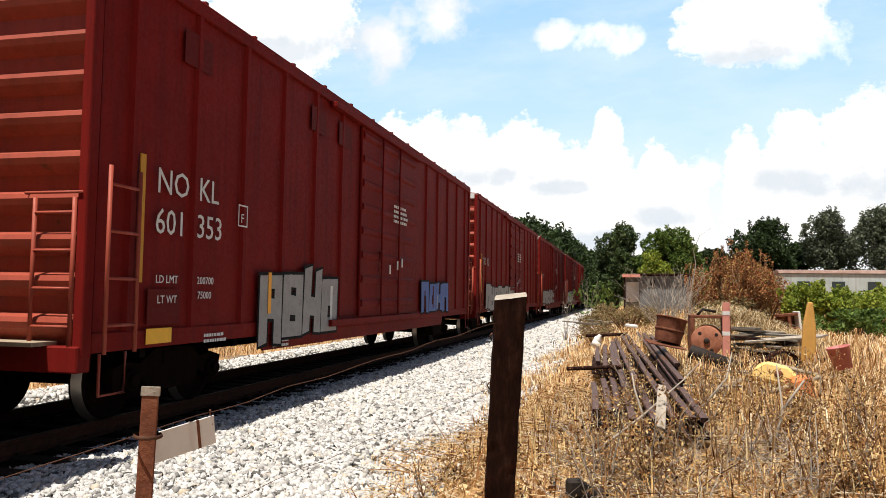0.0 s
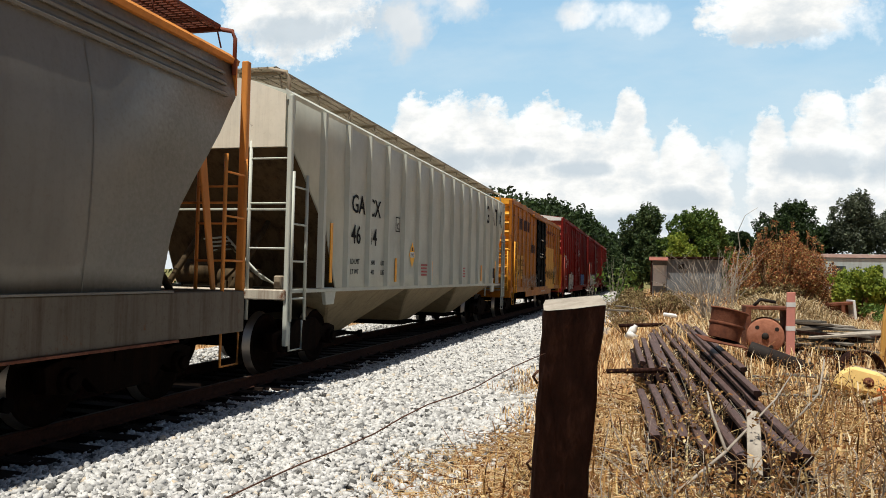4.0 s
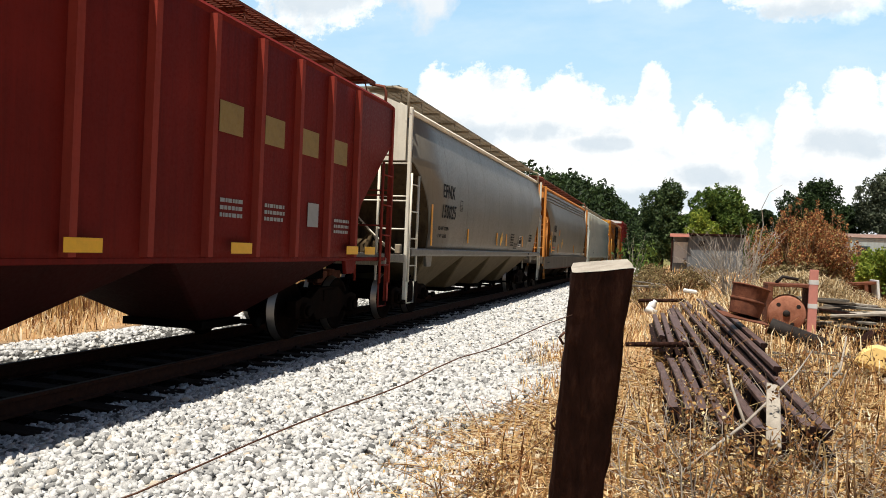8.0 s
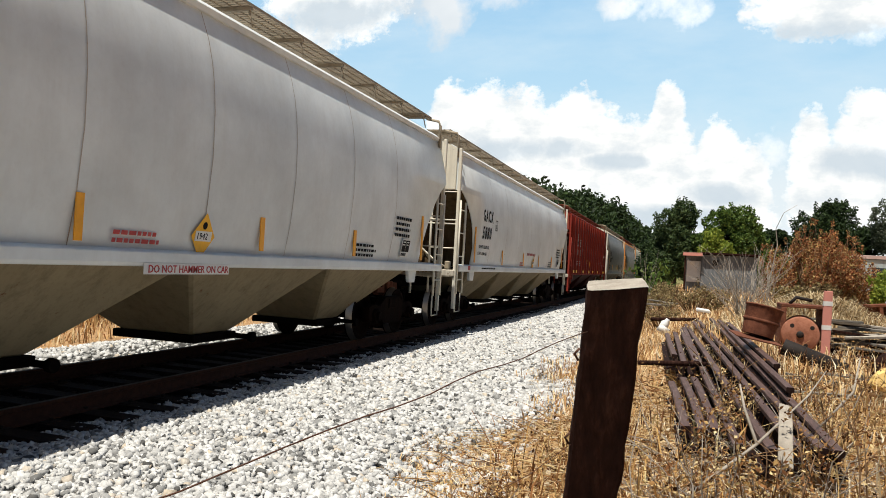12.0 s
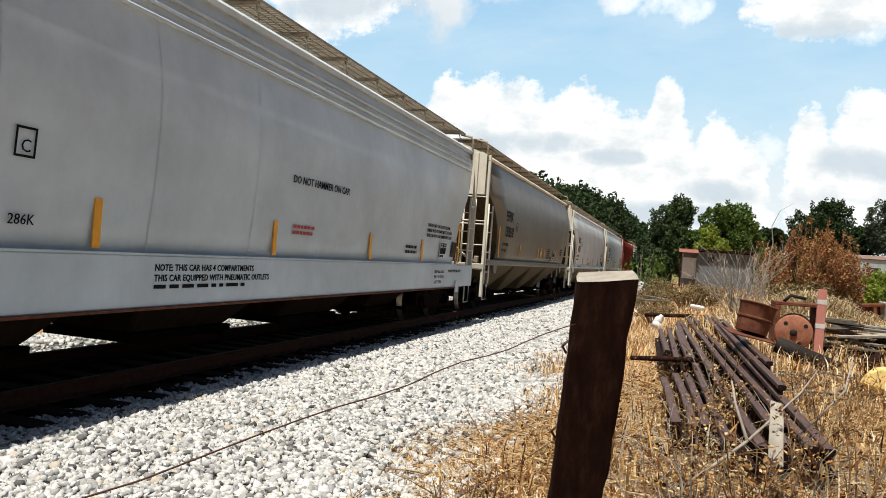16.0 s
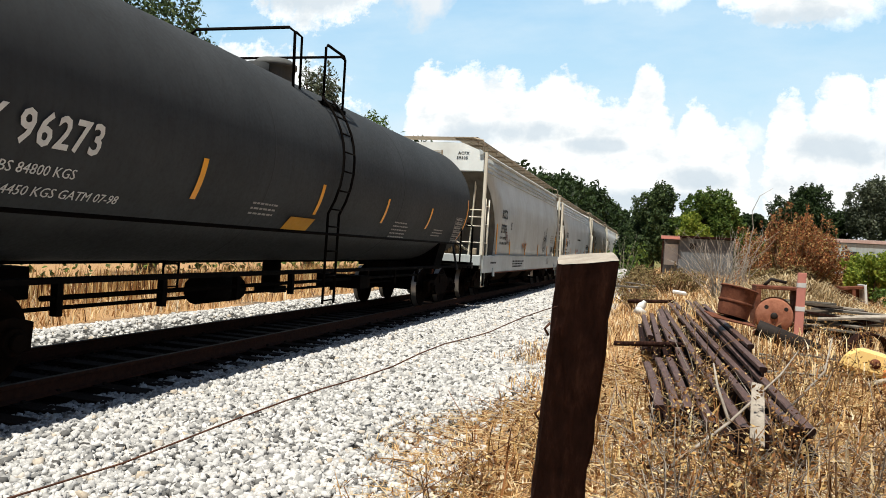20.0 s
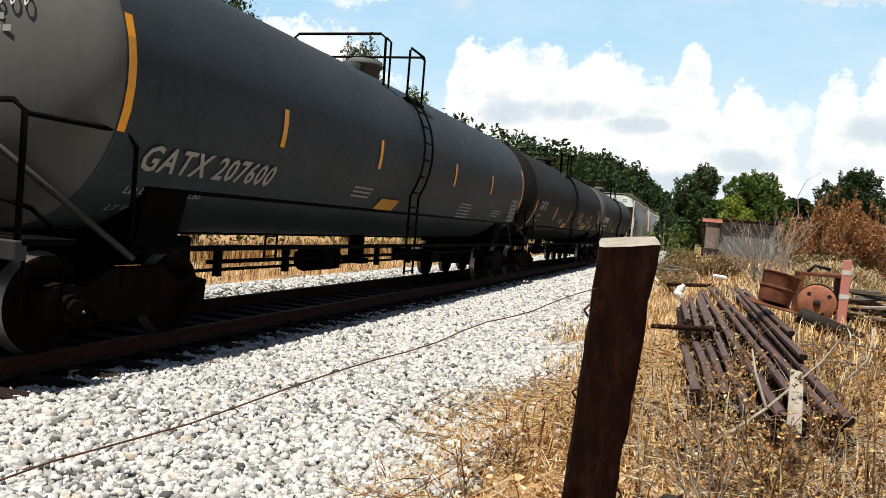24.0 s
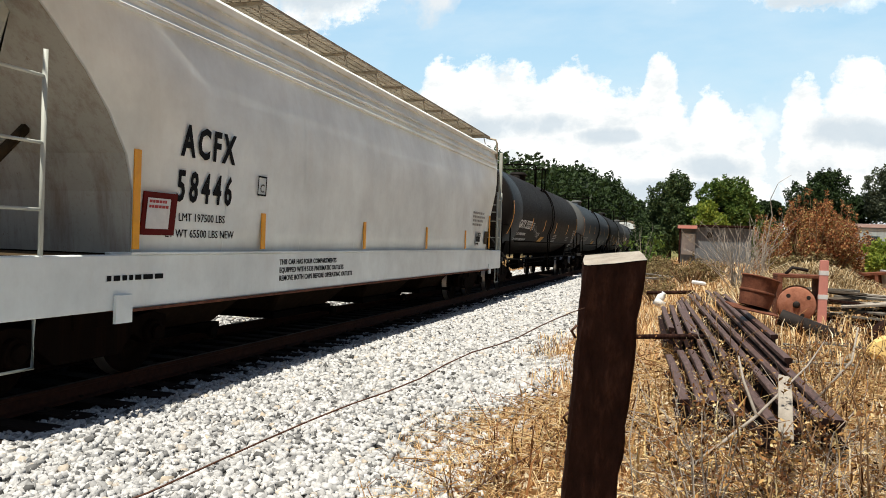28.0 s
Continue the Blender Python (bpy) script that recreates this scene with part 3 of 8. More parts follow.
def hopper_ends(root, half, eave, mat, post_mat, sill_z, floor_z, roof_z, heavy=False):
    """Corner posts, ladders, end sill, slope supports, couplers and the open end platforms."""
    for s in (-1, 1):
        y = s * half
        for sx in (-1, 1):
            if heavy:
                g = Geo().box(sx * 1.45, sx * 1.54, y - 0.045, y + 0.045, sill_z, eave)
                g.prism([(y - 0.05, sill_z), (y + 0.05, sill_z), (y - s * 0.35, eave - 0.7), (y - s * 0.55, eave - 0.7)], sx * 1.10, sx * 1.13)
            else:
                g = Geo().box(sx * 1.455, sx * 1.525, y - 0.04, y + 0.04, floor_z - 0.45, eave)
            part("corner_post", g, post_mat, root, bevel=0.01)
            inner = 0.86
            ladder(root, (sx * inner, y, floor_z - (0.0 if heavy else 0.1)), (sx * inner, y, floor_z + (1.9 if heavy else 2.5)), (sx * 0.62, 0, 0), 4, post_mat, 0.015)
            ladder(root, (sx * 1.54, y - s * 0.02, floor_z - 0.1), (sx * 1.54, y - s * 0.02, floor_z + 2.05), (0, -s * 0.46, 0), 4, post_mat, 0.015)
            stirrup(root, sx * 1.52, y - s * 0.25, floor_z - 0.1, post_mat)
            # knee plate at the bolster
            part("bolster_plate", Geo().prism([(y - s * 1.35, sill_z + 0.02), (y - s * 1.85, sill_z + 0.02), (y - s * 1.75, sill_z - 0.26), (y - s * 1.45, sill_z - 0.26)], sx * 1.40, sx * 1.47), mat, root, bevel=0.01)
        part("end_sill", Geo().box(-1.5, 1.5, y - 0.07, y + 0.07, sill_z - (0.30 if heavy else 0.15), sill_z), mat if heavy else RUST_RAIL, root, bevel=0.015)
        part("end_platform", Geo().box(-1.45, 1.45, min(y, y - s * 1.5), max(y, y - s * 1.5), sill_z - 0.06, sill_z - 0.01), TAN, root)
        part("center_sill", Geo().box(-0.22, 0.22, min(y, y - s * 3.0), max(y, y - s * 3.0), sill_z - 0.45, sill_z - 0.07), STEEL_DARK, root)
        for sx in (-1, 1):
            part("slope_brace", Geo().tube([(sx * 0.55, y - s * 0.1, sill_z), (sx * 0.55, y - s * 1.35, sill_z + 1.25)], 0.05, 6), TAN, root)
        handrail(root, [(-1.48, y, floor_z + 1.5), (1.48, y, floor_z + 1.5)], post_mat)
        coupler(root, y, s)
    b = Geo()
    b.tube([(0.1, -half + 0.55, sill_z + 0.16), (0.75, -half + 0.55, sill_z + 0.16)], 0.13, 12)
    b.tube([(-0.75, -half + 0.75, sill_z + 0.24), (-0.05, -half + 0.75, sill_z + 0.24)], 0.19, 12)
    b.tube([(0.2, -half + 0.35, sill_z + 0.05), (0.55, -half + 0.4, sill_z + 0.4), (0.2, -half + 0.6, sill_z + 0.65), (-0.2, -half + 0.7, sill_z + 0.5)], 0.025, 6)
    for k in range(6):
        b.box(0.25 + k * 0.09, 0.31 + k * 0.09, -half + 0.2, -half + 0.34, sill_z, sill_z + 0.06 + 0.05 * (k % 3))
    part("brake_valve", b, TAN, root)
    for k in range(4):
        q = 0.06 * k
        part("brake_pipe", Geo().tube([(-0.35 + q, -half + 0.75, sill_z + 0.75 - q), (0.15 + q, -half + 0.60, sill_z + 0.78 - q), (0.55 + q * 0.7, -half + 0.45, sill_z + 0.45 - q), (0.85 + q * 0.4, -half + 0.32, sill_z + 0.24 - 0.5 * q), (1.20, -half + 0.25 + q * 0.5, sill_z + 0.05)], 0.016, 5), post_mat, root, fix=False)
    part("retainer_valve", Geo().box(1.18, 1.30, -half + 0.18, -half + 0.32, sill_z, sill_z + 0.20), GRATE, root, bevel=0.02)
    part("brake_wheel", Geo().lathe([(0.22, -0.015), (0.25, 0), (0.22, 0.015), (0.205, 0)], pose(-0.7, -half - 0.05, floor_z + 1.2, 90, 0, 0), 18, True), BROWN_DARK, root)


def hopper_car(name, label, half, eave, mat, post_mat, end_mat, bay_mat, style, bay_count=3, grate=None, sill_mat=None):
    """A covered hopper. style: curved (rounded flanks and thin sill), deep (centre-flow with a deep sill and roof mouldings), ribbed (flat flanks with outside posts)."""
    root = empty(name, label, "railcar", "freight train")
    sill_mat = sill_mat or mat
    top = eave + 0.28
    if style == "ribbed":
        prof = [(1.28, 1.50), (eave, 1.50), (eave + 0.06, 1.46), (top, 0.75), (top + 0.02, 0.30)]
        inset = [(1.28, 1.75), (2.2, 1.32), (3.05, 0.40), (3.35, 0.03), (9, 0.0)]
        levels = [1.28, 1.6, 2.2, 2.6, 3.05, 3.35, eave, eave + 0.06, top, top + 0.02]
        sill_z, floor_z = 1.30, 0.95
    elif style == "deep":
        prof = [(1.31, 1.50), (1.9, 1.555), (2.5, 1.585), (2.9, 1.57), (3.2, 1.53), (3.65, 1.43), (eave, 1.32), (eave + 0.05, 1.28), (top, 0.75), (top + 0.02, 0.3)]
        inset = [(1.31, 1.62), (1.9, 1.55), (2.25, 1.42), (2.7, 1.10), (3.2, 0.62), (3.62, 0.22), (3.74, 0.10), (9, 0.08)]
        levels = [1.31, 1.6, 1.9, 2.25, 2.6, 2.9, 3.2, 3.5, 3.62, 3.74, eave, eave + 0.05, top, top + 0.02]
        sill_z, floor_z = 1.31, 0.92
    else:
        prof = [(1.44, 1.47), (1.9, 1.545), (2.5, 1.59), (3.0, 1.580), (3.3, 1.55), (3.55, 1.505), (3.8, 1.44), (eave, 1.30), (eave + 0.05, 1.26), (top, 0.75), (top + 0.02, 0.3)]
        inset = [(1.44, 1.35), (1.9, 1.30), (2.3, 1.12), (2.7, 0.80), (3.0, 0.42), (3.15, 0.12), (3.2, 0.02), (9, 0.0)]
        levels = [1.44, 1.65, 1.9, 2.1, 2.3, 2.5, 2.7, 2.85, 3.0, 3.15, 3.2, 3.35, 3.55, 3.8, 4.0, eave, eave + 0.05, top, top + 0.02]
        sill_z, floor_z = 1.36, 0.92
    part("body", hopper_shell(half, prof, inset, levels), mat, root, fix=True)
    z_end = 3.22 if style != "ribbed" else 3.36
    if style == "deep":
        z_end = 3.77
    for s in (-1, 1):
        off = 0.07 if style == "deep" else 0.0
        g = Geo().box(-1.40, 1.40, s * (half - off) - 0.015, s * (half - off) + 0.015, z_end, eave + 0.02)
        g.prism([(-1.40, eave + 0.02), (1.40, eave + 0.02), (0.75, top), (-0.75, top)], s * (half - off) - 0.015, s * (half - off) + 0.015, "y")
        part("end_panel", g, end_mat, root)
        # slope sheet skin in its own dusty paint, overhang shade put into the colour
        zz = [z for z in levels if z <= z_end + 0.05]
        sl = Geo()
        v = []
        for z in zz:
            xx, yy = profile_at(prof, z) - 0.02, s * (half - profile_at(inset, z) + 0.012)
            v += [(-xx, yy, z), (xx, yy, z)]
        sl.add(v, [(2 * i, 2 * i + 1, 2 * i + 3, 2 * i + 2) for i in range(len(zz) - 1)])
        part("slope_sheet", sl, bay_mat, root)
    for s in (-1, 1):
        xe = profile_at(prof, eave) - (0.04 if style != "ribbed" else 0.10)
        part("eave_rail", Geo().prism([(s * xe, eave - 0.06), (s * (xe + 0.10), eave - 0.05), (s * (xe + 0.12), eave + 0.01), (s * (xe - 0.02), eave + 0.11)], -half, half, "y"), end_mat if mat is TAUPE else mat, root, "eave lip along the roof edge")
        if style == "deep":
            part("side_sill", Geo().box(s * 1.50, s * 1.57, -half, half, 0.80, 1.31), sill_mat, root, "deep side sill", bevel=0.012)
            part("sill_flange", Geo().box(s * 1.40, s * 1.60, -half + 1.4, half - 1.4, 0.775, 0.80), RUSTY, root)
            part("sill_ledge", Geo().box(s * 1.46, s * 1.585, -half + 1.5, half - 1.5, 1.31, 1.33), mat, root)
            for z in (eave - 0.50, eave - 0.36, eave - 0.22):
                xx = profile_at(prof, z)
                part("roof_moulding", Geo().prism([(s * (xx - 0.02), z - 0.035), (s * (xx + 0.045), z - 0.03), (s * (xx + 0.05), z + 0.0), (s * (xx - 0.02), z + 0.06)], -half + 0.35, half - 0.35, "y"), mat, root)
        elif style == "curved":
            part("side_sill", Geo().prism([(s * 1.46, 1.33), (s * 1.56, 1.33), (s * 1.58, 1.37), (s * 1.58, 1.47), (s * 1.46, 1.50)], -half + 0.1, half - 0.1, "y"), sill_mat, root, "narrow side sill", bevel=0.008)
        else:
            part("side_sill", Geo().box(s * 1.44, s * 1.506, -half + 0.1, half - 0.1, 1.25, 1.31), sill_mat, root, "narrow side sill", bevel=0.008)
    if style == "ribbed":
        def rib():
            g = Geo()
            g.prism([(-0.07, 0.0), (0.07, 0.0), (0.045, 0.085), (-0.045, 0.085)], 0.0, eave - 1.36, "z")
            g.v = [(p[1], p[0], p[2]) for p in g.v]
            return g.mesh("side_post", post_mat)
        y = -half + 1.05
        while y < half - 0.9:
            for s in (-1, 1):
                z0 = 1.32 if abs(y) < half - 1.75 else 1.9
                part("side_post", shared((name, "rib", post_mat.name, eave), rib), None, root, m=pose(s * 1.495, y, 1.32, 0, 0, 0 if s > 0 else 180))
            y += 1.02
    else:
        for k in range(-3, 4):
            y0 = k * 1.84
            zz = [z for z in levels if z <= eave]
            v = []
            for z in zz:
                xx = profile_at(prof, z) + 0.006
                v += [(xx, y0 - 0.006, z), (xx, y0 + 0.006, z)]
            part("weld_seam", Geo().add(v, [(2 * i, 2 * i + 1, 2 * i + 3, 2 * i + 2) for i in range(len(zz) - 1)]), mat if style == "deep" else SEAM if mat is not TAUPE else SILL_GRIME, root, fix=False)
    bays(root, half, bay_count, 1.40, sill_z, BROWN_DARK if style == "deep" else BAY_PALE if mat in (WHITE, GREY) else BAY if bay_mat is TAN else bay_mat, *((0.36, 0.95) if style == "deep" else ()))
    hopper_ends(root, half, eave, sill_mat, post_mat, sill_z, floor_z, top, style == "deep")
    running_board(root, half, top + 0.15, grate or GRATE, 0.46, 1.16)
    trucks(root, (-half + 1.55, half - 1.55))
    return root, prof


def tapes(root, prof, spots, z0, z1, mat=None):
    for y in spots:
        zm = (z0 + z1) / 2
        x = max(profile_at(prof, z0), profile_at(prof, z1), profile_at(prof, zm)) + 0.012
        part("reflector", Geo().box(x - 0.01, x + 0.004, y - 0.045, y + 0.045, z0, z1), mat or ORANGE_TAPE, root, "orange reflective strip", fix=False)


DARK_TUBE = painted("worn grey-black tube paint", (0.035, 0.034, 0.033), (0.02, 0.014, 0.01), 0.4, 0.6)


def tank_car(name, label, half, radius, zc, mat, head_mat, saddle=True):
    """A tank car: shell with dished heads, top platform with rail, ladder, stub sills and end platforms."""
    root = empty(name, label, "railcar", "freight train")
    hs = half - 0.95
    m = Matrix.Translation((0, 0, zc)) @ Matrix.Rotation(radians(-90), 4, "X")
    body = Geo().lathe([(radius, -hs + 0.02), (radius, -hs * 0.5), (radius, 0), (radius, hs * 0.5), (radius, hs - 0.02)], m, 48)
    part("tank_shell", body, mat, root)
    for s in (-1, 1):
        pr = [(radius * math.cos(a), s * (hs - 0.02 + 0.72 * math.sin(a))) for a in np.linspace(0, math.pi / 2, 17)]
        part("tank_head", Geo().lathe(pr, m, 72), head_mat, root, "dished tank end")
        part("head_seam", Geo().lathe([(radius, s * hs - 0.02), (radius + 0.008, s * hs), (radius, s * hs + 0.02)], m, 48), mat, root)
    for y in (-hs * 0.33, hs * 0.33):
        part("shell_seam", Geo().lathe([(radius, y - 0.02), (radius + 0.006, y), (radius, y + 0.02)], m, 48), mat, root)
    top = zc + radius
    # manway, valves, platform and rail
    part("manway", Geo().lathe([(0.32, 0), (0.32, 0.28), (0.38, 0.28), (0.38, 0.34), (0.28, 0.42), (0.0, 0.46)], pose(0, -0.10, top - 0.06), 20), head_mat, root)
    part("valve_box", Geo().lathe([(0.18, 0), (0.18, 0.22), (0.0, 0.24)], pose(0, -0.65, top - 0.04), 14), mat, root)
    zp = zc + math.sqrt(radius ** 2 - 1.05 ** 2) + 0.03
    for sx in (-1, 1):
        deck = Geo().box(sx * 0.42, sx * 1.10, -0.48, -0.44, zp - 0.06, zp)
        deck.box(sx * 0.42, sx * 1.10, 0.44, 0.48, zp - 0.06, zp)
        deck.box(sx * 1.07, sx * 1.10, -0.48, 0.48, zp - 0.06, zp)
        deck.box(sx * 0.42, sx * 0.45, -0.48, 0.48, zp - 0.06, zp)
        deck = part("top_platform", deck, STEEL_DARK, root)
        for k in range(8):
            part("slat", Geo().box(sx * (0.47 + k * 0.075), sx * (0.50 + k * 0.075), -0.44, 0.44, zp - 0.03, zp - 0.004), STEEL_DARK, deck, fix=False)
        part("platform_bracket", Geo().tube([(sx * 0.60, 0, zp - 0.05), (sx * 0.62, 0, zc + radius * 0.90)], 0.03, 5), STEEL_DARK, root)
    # two hoops across the car and a grab frame over each ladder
    zt = top + 0.60
    part("safety_rail", Geo().tube([(-0.92, -1.15, zc + radius * 0.78), (-0.92, -1.15, zt - 0.06), (-0.84, -1.15, zt), (0.80, -1.15, zt), (0.90, -1.15, zt - 0.07), (0.92, -1.15, zc + radius * 0.78)], 0.026, 6), STEEL_DARK, root)
    part("safety_rail", Geo().tube([(-1.06, 0.42, zp), (-1.06, 0.42, zt - 0.12), (-0.98, 0.42, zt - 0.06), (0.98, 0.42, zt - 0.06), (1.06, 0.42, zt - 0.12), (1.06, 0.42, zp)], 0.024, 6), STEEL_DARK, root)
    for sx in (-1, 1):
        part("safety_rail", Geo().tube([(sx * 1.06, -0.36, zp), (sx * 1.06, -0.36, zt - 0.10), (sx * 1.06, -0.30, zt - 0.05), (sx * 1.06, 0.36, zt - 0.07), (sx * 1.06, 0.42, zt - 0.12)], 0.024, 6), STEEL_DARK, root)
        part("grab_rail", Geo().tube([(sx * 0.92, -1.15, zt - 0.08), (sx * 0.92, -0.95, zt - 0.10), (sx * 0.92, -0.93, zc + radius * 0.79)], 0.022, 6), STEEL_DARK, root)
    # ladder that follows the shell
    for sx in (-1, 1):
        g = Geo()
        for dy in (-0.21, 0.21):
            pts = [(sx * (radius + 0.09) * math.sin(a), dy - 0.18 - 0.28 * (a - 0.7), zc + (radius + 0.09) * math.cos(a)) for a in np.linspace(0.72, math.pi / 2 + 0.45, 10)]
            pts.append((sx * (radius - 0.06), dy - 0.60, 0.50))
            g.tube(pts, 0.022, 5)
        for a in np.linspace(0.8, math.pi / 2 + 0.40, 7):
            x, z, yc = sx * (radius + 0.09) * math.sin(a), zc + (radius + 0.09) * math.cos(a), -0.18 - 0.28 * (a - 0.7)
            g.tube([(x, yc - 0.21, z), (x, yc + 0.21, z)], 0.014, 5)
        for z in np.linspace(0.56, zc - 0.9, 4):
            g.tube([(sx * (radius - 0.05), -0.80, z), (sx * (radius - 0.05), -0.38, z)], 0.014, 5)
        part("ladder", g, STEEL_DARK, root)
        part("side_rail", Geo().tube([(sx * (radius + 0.02), -hs + 0.3, zc - 1.02), (sx * (radius + 0.02), hs - 0.3, zc - 1.02)], 0.025, 6), STEEL_DARK, root)
        part("running_angle", Geo().box(sx * 1.20, sx * 1.36, -hs + 0.6, hs - 0.6, 0.98, 1.03), STEEL_DARK, root)
    # saddles, stub sills, platforms
    for s in (-1, 1):
        ys = s * (hs - 1.1)
        part("saddle", Geo().prism([(-1.0, 0.92), (1.0, 0.92), (1.16, zc - 1.02), (0.8, zc - 1.2), (0.4, zc - 1.35), (-0.4, zc - 1.35), (-0.8, zc - 1.2), (-1.16, zc - 1.02)], ys - 0.32, ys + 0.32, "y"), STEEL_DARK, root)
        part("stub_sill", Geo().box(-0.28, 0.28, min(s * half, ys - s * 1.6), max(s * half, ys - s * 1.6), 0.72, 1.06), STEEL_DARK, root, bevel=0.015)
        y = s * half
        part("end_platform", Geo().box(-1.45, 1.45, min(y, y - s * 0.55), max(y, y - s * 0.55), 1.06, 1.11), STEEL_DARK, root)
        part("end_sill", Geo().box(-1.45, 1.45, y - 0.06, y + 0.06, 0.94, 1.10), DARK_TUBE, root, bevel=0.01)
        g = Geo()
        g.tube([(-1.4, y, 1.08), (-1.4, y, 2.12), (-1.28, y, 2.2), (1.28, y, 2.2), (1.4, y, 2.12), (1.4, y, 1.08)], 0.026, 6)
        for sx in (-1, 1):
            g.tube([(sx * 1.4, y, 2.1), (sx * 1.4, y - s * 1.1, 2.1), (sx * 1.4, y - s * 1.25, 1.98), (sx * 1.4, y - s * 1.25, 1.08)], 0.024, 6)
        part("end_handrail", g, STEEL_DARK, root)
        for sx in (-1, 1):
            part("brace", Geo().tube([(sx * 1.36, y - s * 1.35, 0.92), (sx * 0.75, y, 2.05)], 0.032, 5), DARK_TUBE, root)
            stirrup(root, sx * 1.42, y - s * 0.25, 1.0, STEEL_DARK)
        if s < 0:
            part("placard_holder", Geo().prism([(0.30, 1.62), (0.60, 1.32), (0.90, 1.62), (0.60, 1.92)], y - 0.05, y - 0.03, "y"), PALE_PAINT, root)
            part("brake_wheel", Geo().lathe([(0.22, -0.015), (0.25, 0), (0.22, 0.015), (0.205, 0)], pose(-0.7, y - 0.1, 1.75, 90, 0, 0), 18, True), STEEL_DARK, root)
            g = Geo().tube([(-0.2, y + 0.35, 1.3), (0.5, y + 0.35, 1.3)], 0.17, 12)
            g.tube([(0.3, y + 0.2, 1.2), (0.8, y + 0.2, 1.45), (1.2, y + 0.3, 1.35), (1.3, y + 0.5, 1.15)], 0.022, 5)
            part("brake_valve", g, STEEL_DARK, root)
        coupler(root, y, s)
    # piping, outlet and rods under the belly
    g = Geo()
    g.tube([(0.9, -hs + 2.2, 0.80), (0.9, hs - 2.2, 0.80)], 0.03, 6)
    g.tube([(0.35, -hs + 1.2, 0.62), (0.35, hs - 1.2, 0.62)], 0.025, 6)
    for y in np.linspace(-hs + 2.4, hs - 2.4, 8):
        g.box(0.86, 0.94, y - 0.04, y + 0.04, 0.62, 1.0)
    g.tube([(0, 0.2, zc - radius + 0.02), (0, 0.2, 0.62)], 0.16, 12)
    g.box(-0.2, 0.2, 0.0, 0.4, 0.55, 0.66)
    g.tube([(0.45, -2.7, 0.72), (0.45, -1.7, 0.72)], 0.19, 12)
    g.box(0.2, 1.1, 1.6, 2.1, 0.62, 0.86)
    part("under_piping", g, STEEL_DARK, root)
    trucks(root, (-half + 1.75, half - 1.75))
    return root


def tank_mark(root, radius, zc, y, z):
    """A plane on the tank's flank at that height."""
    a = math.asin(max(-1, min(1, (z - zc) / (radius + 0.006))))
    return side_matrix((radius + 0.006) * math.cos(a), y, zc + (radius + 0.006) * math.sin(a), math.degrees(a))


def tank_tapes(root, radius, zc, spots, z, length, mat=None):
    """Curved reflective strips on the shell."""
    for y in spots:
        a0, a1 = math.asin((z - length / 2 - zc) / radius), math.asin((z + length / 2 - zc) / radius)
        v = []
        for a in np.linspace(a0, a1, 6):
            for dy in (-0.05, 0.05):
                v.append(((radius + 0.012) * math.cos(a), y + dy, zc + (radius + 0.012) * math.sin(a)))
        part("reflector", Geo().add(v, [(2 * i, 2 * i + 1, 2 * i + 3, 2 * i + 2) for i in range(5)]), mat or ORANGE_TAPE, root, "orange reflective strip", fix=False)

# ---- ground ----
def smooth(a, b, x):
    t = np.clip((np.asarray(x, float) - a) / (b - a), 0, 1)
    return t * t * (3 - 2 * t)


def ground_z(x, y):
    """Height of the ground: level gravel beside the track, a low bank towards the scrap heap, gentle swells."""
    x, y = np.asarray(x, float), np.asarray(y, float)
    z = -0.14 - 0.25 * smooth(-1.9, -4.5, x) * smooth(-40, -6, x) + 0 * y
    z = z - 0.10 * (1 - smooth(1.20, 2.0, np.abs(x)))
    z = z + smooth(4.4, 6.6, x) * (0.16 + 0.42 * smooth(1.5, 5.5, y) * smooth(140, 40, y)) + 0.30 * smooth(8, 30, x)
    z = z + 0.035 * np.sin(x * 1.7 + 0.6 * np.sin(y * 0.9)) * np.sin(y * 1.3 + x * 0.4) * (smooth(4.2, 5.4, x) + smooth(-3.4, -4.6, x))
    z = z + 0.34 * smooth(6, 13, y) * smooth(5.6, 7.0, x) * smooth(120, 60, y)
    z = z + 0.42 * np.exp(-((x - 8.4) / 0.75) ** 2 - ((y - 13.3) / 1.2) ** 2)
    return z


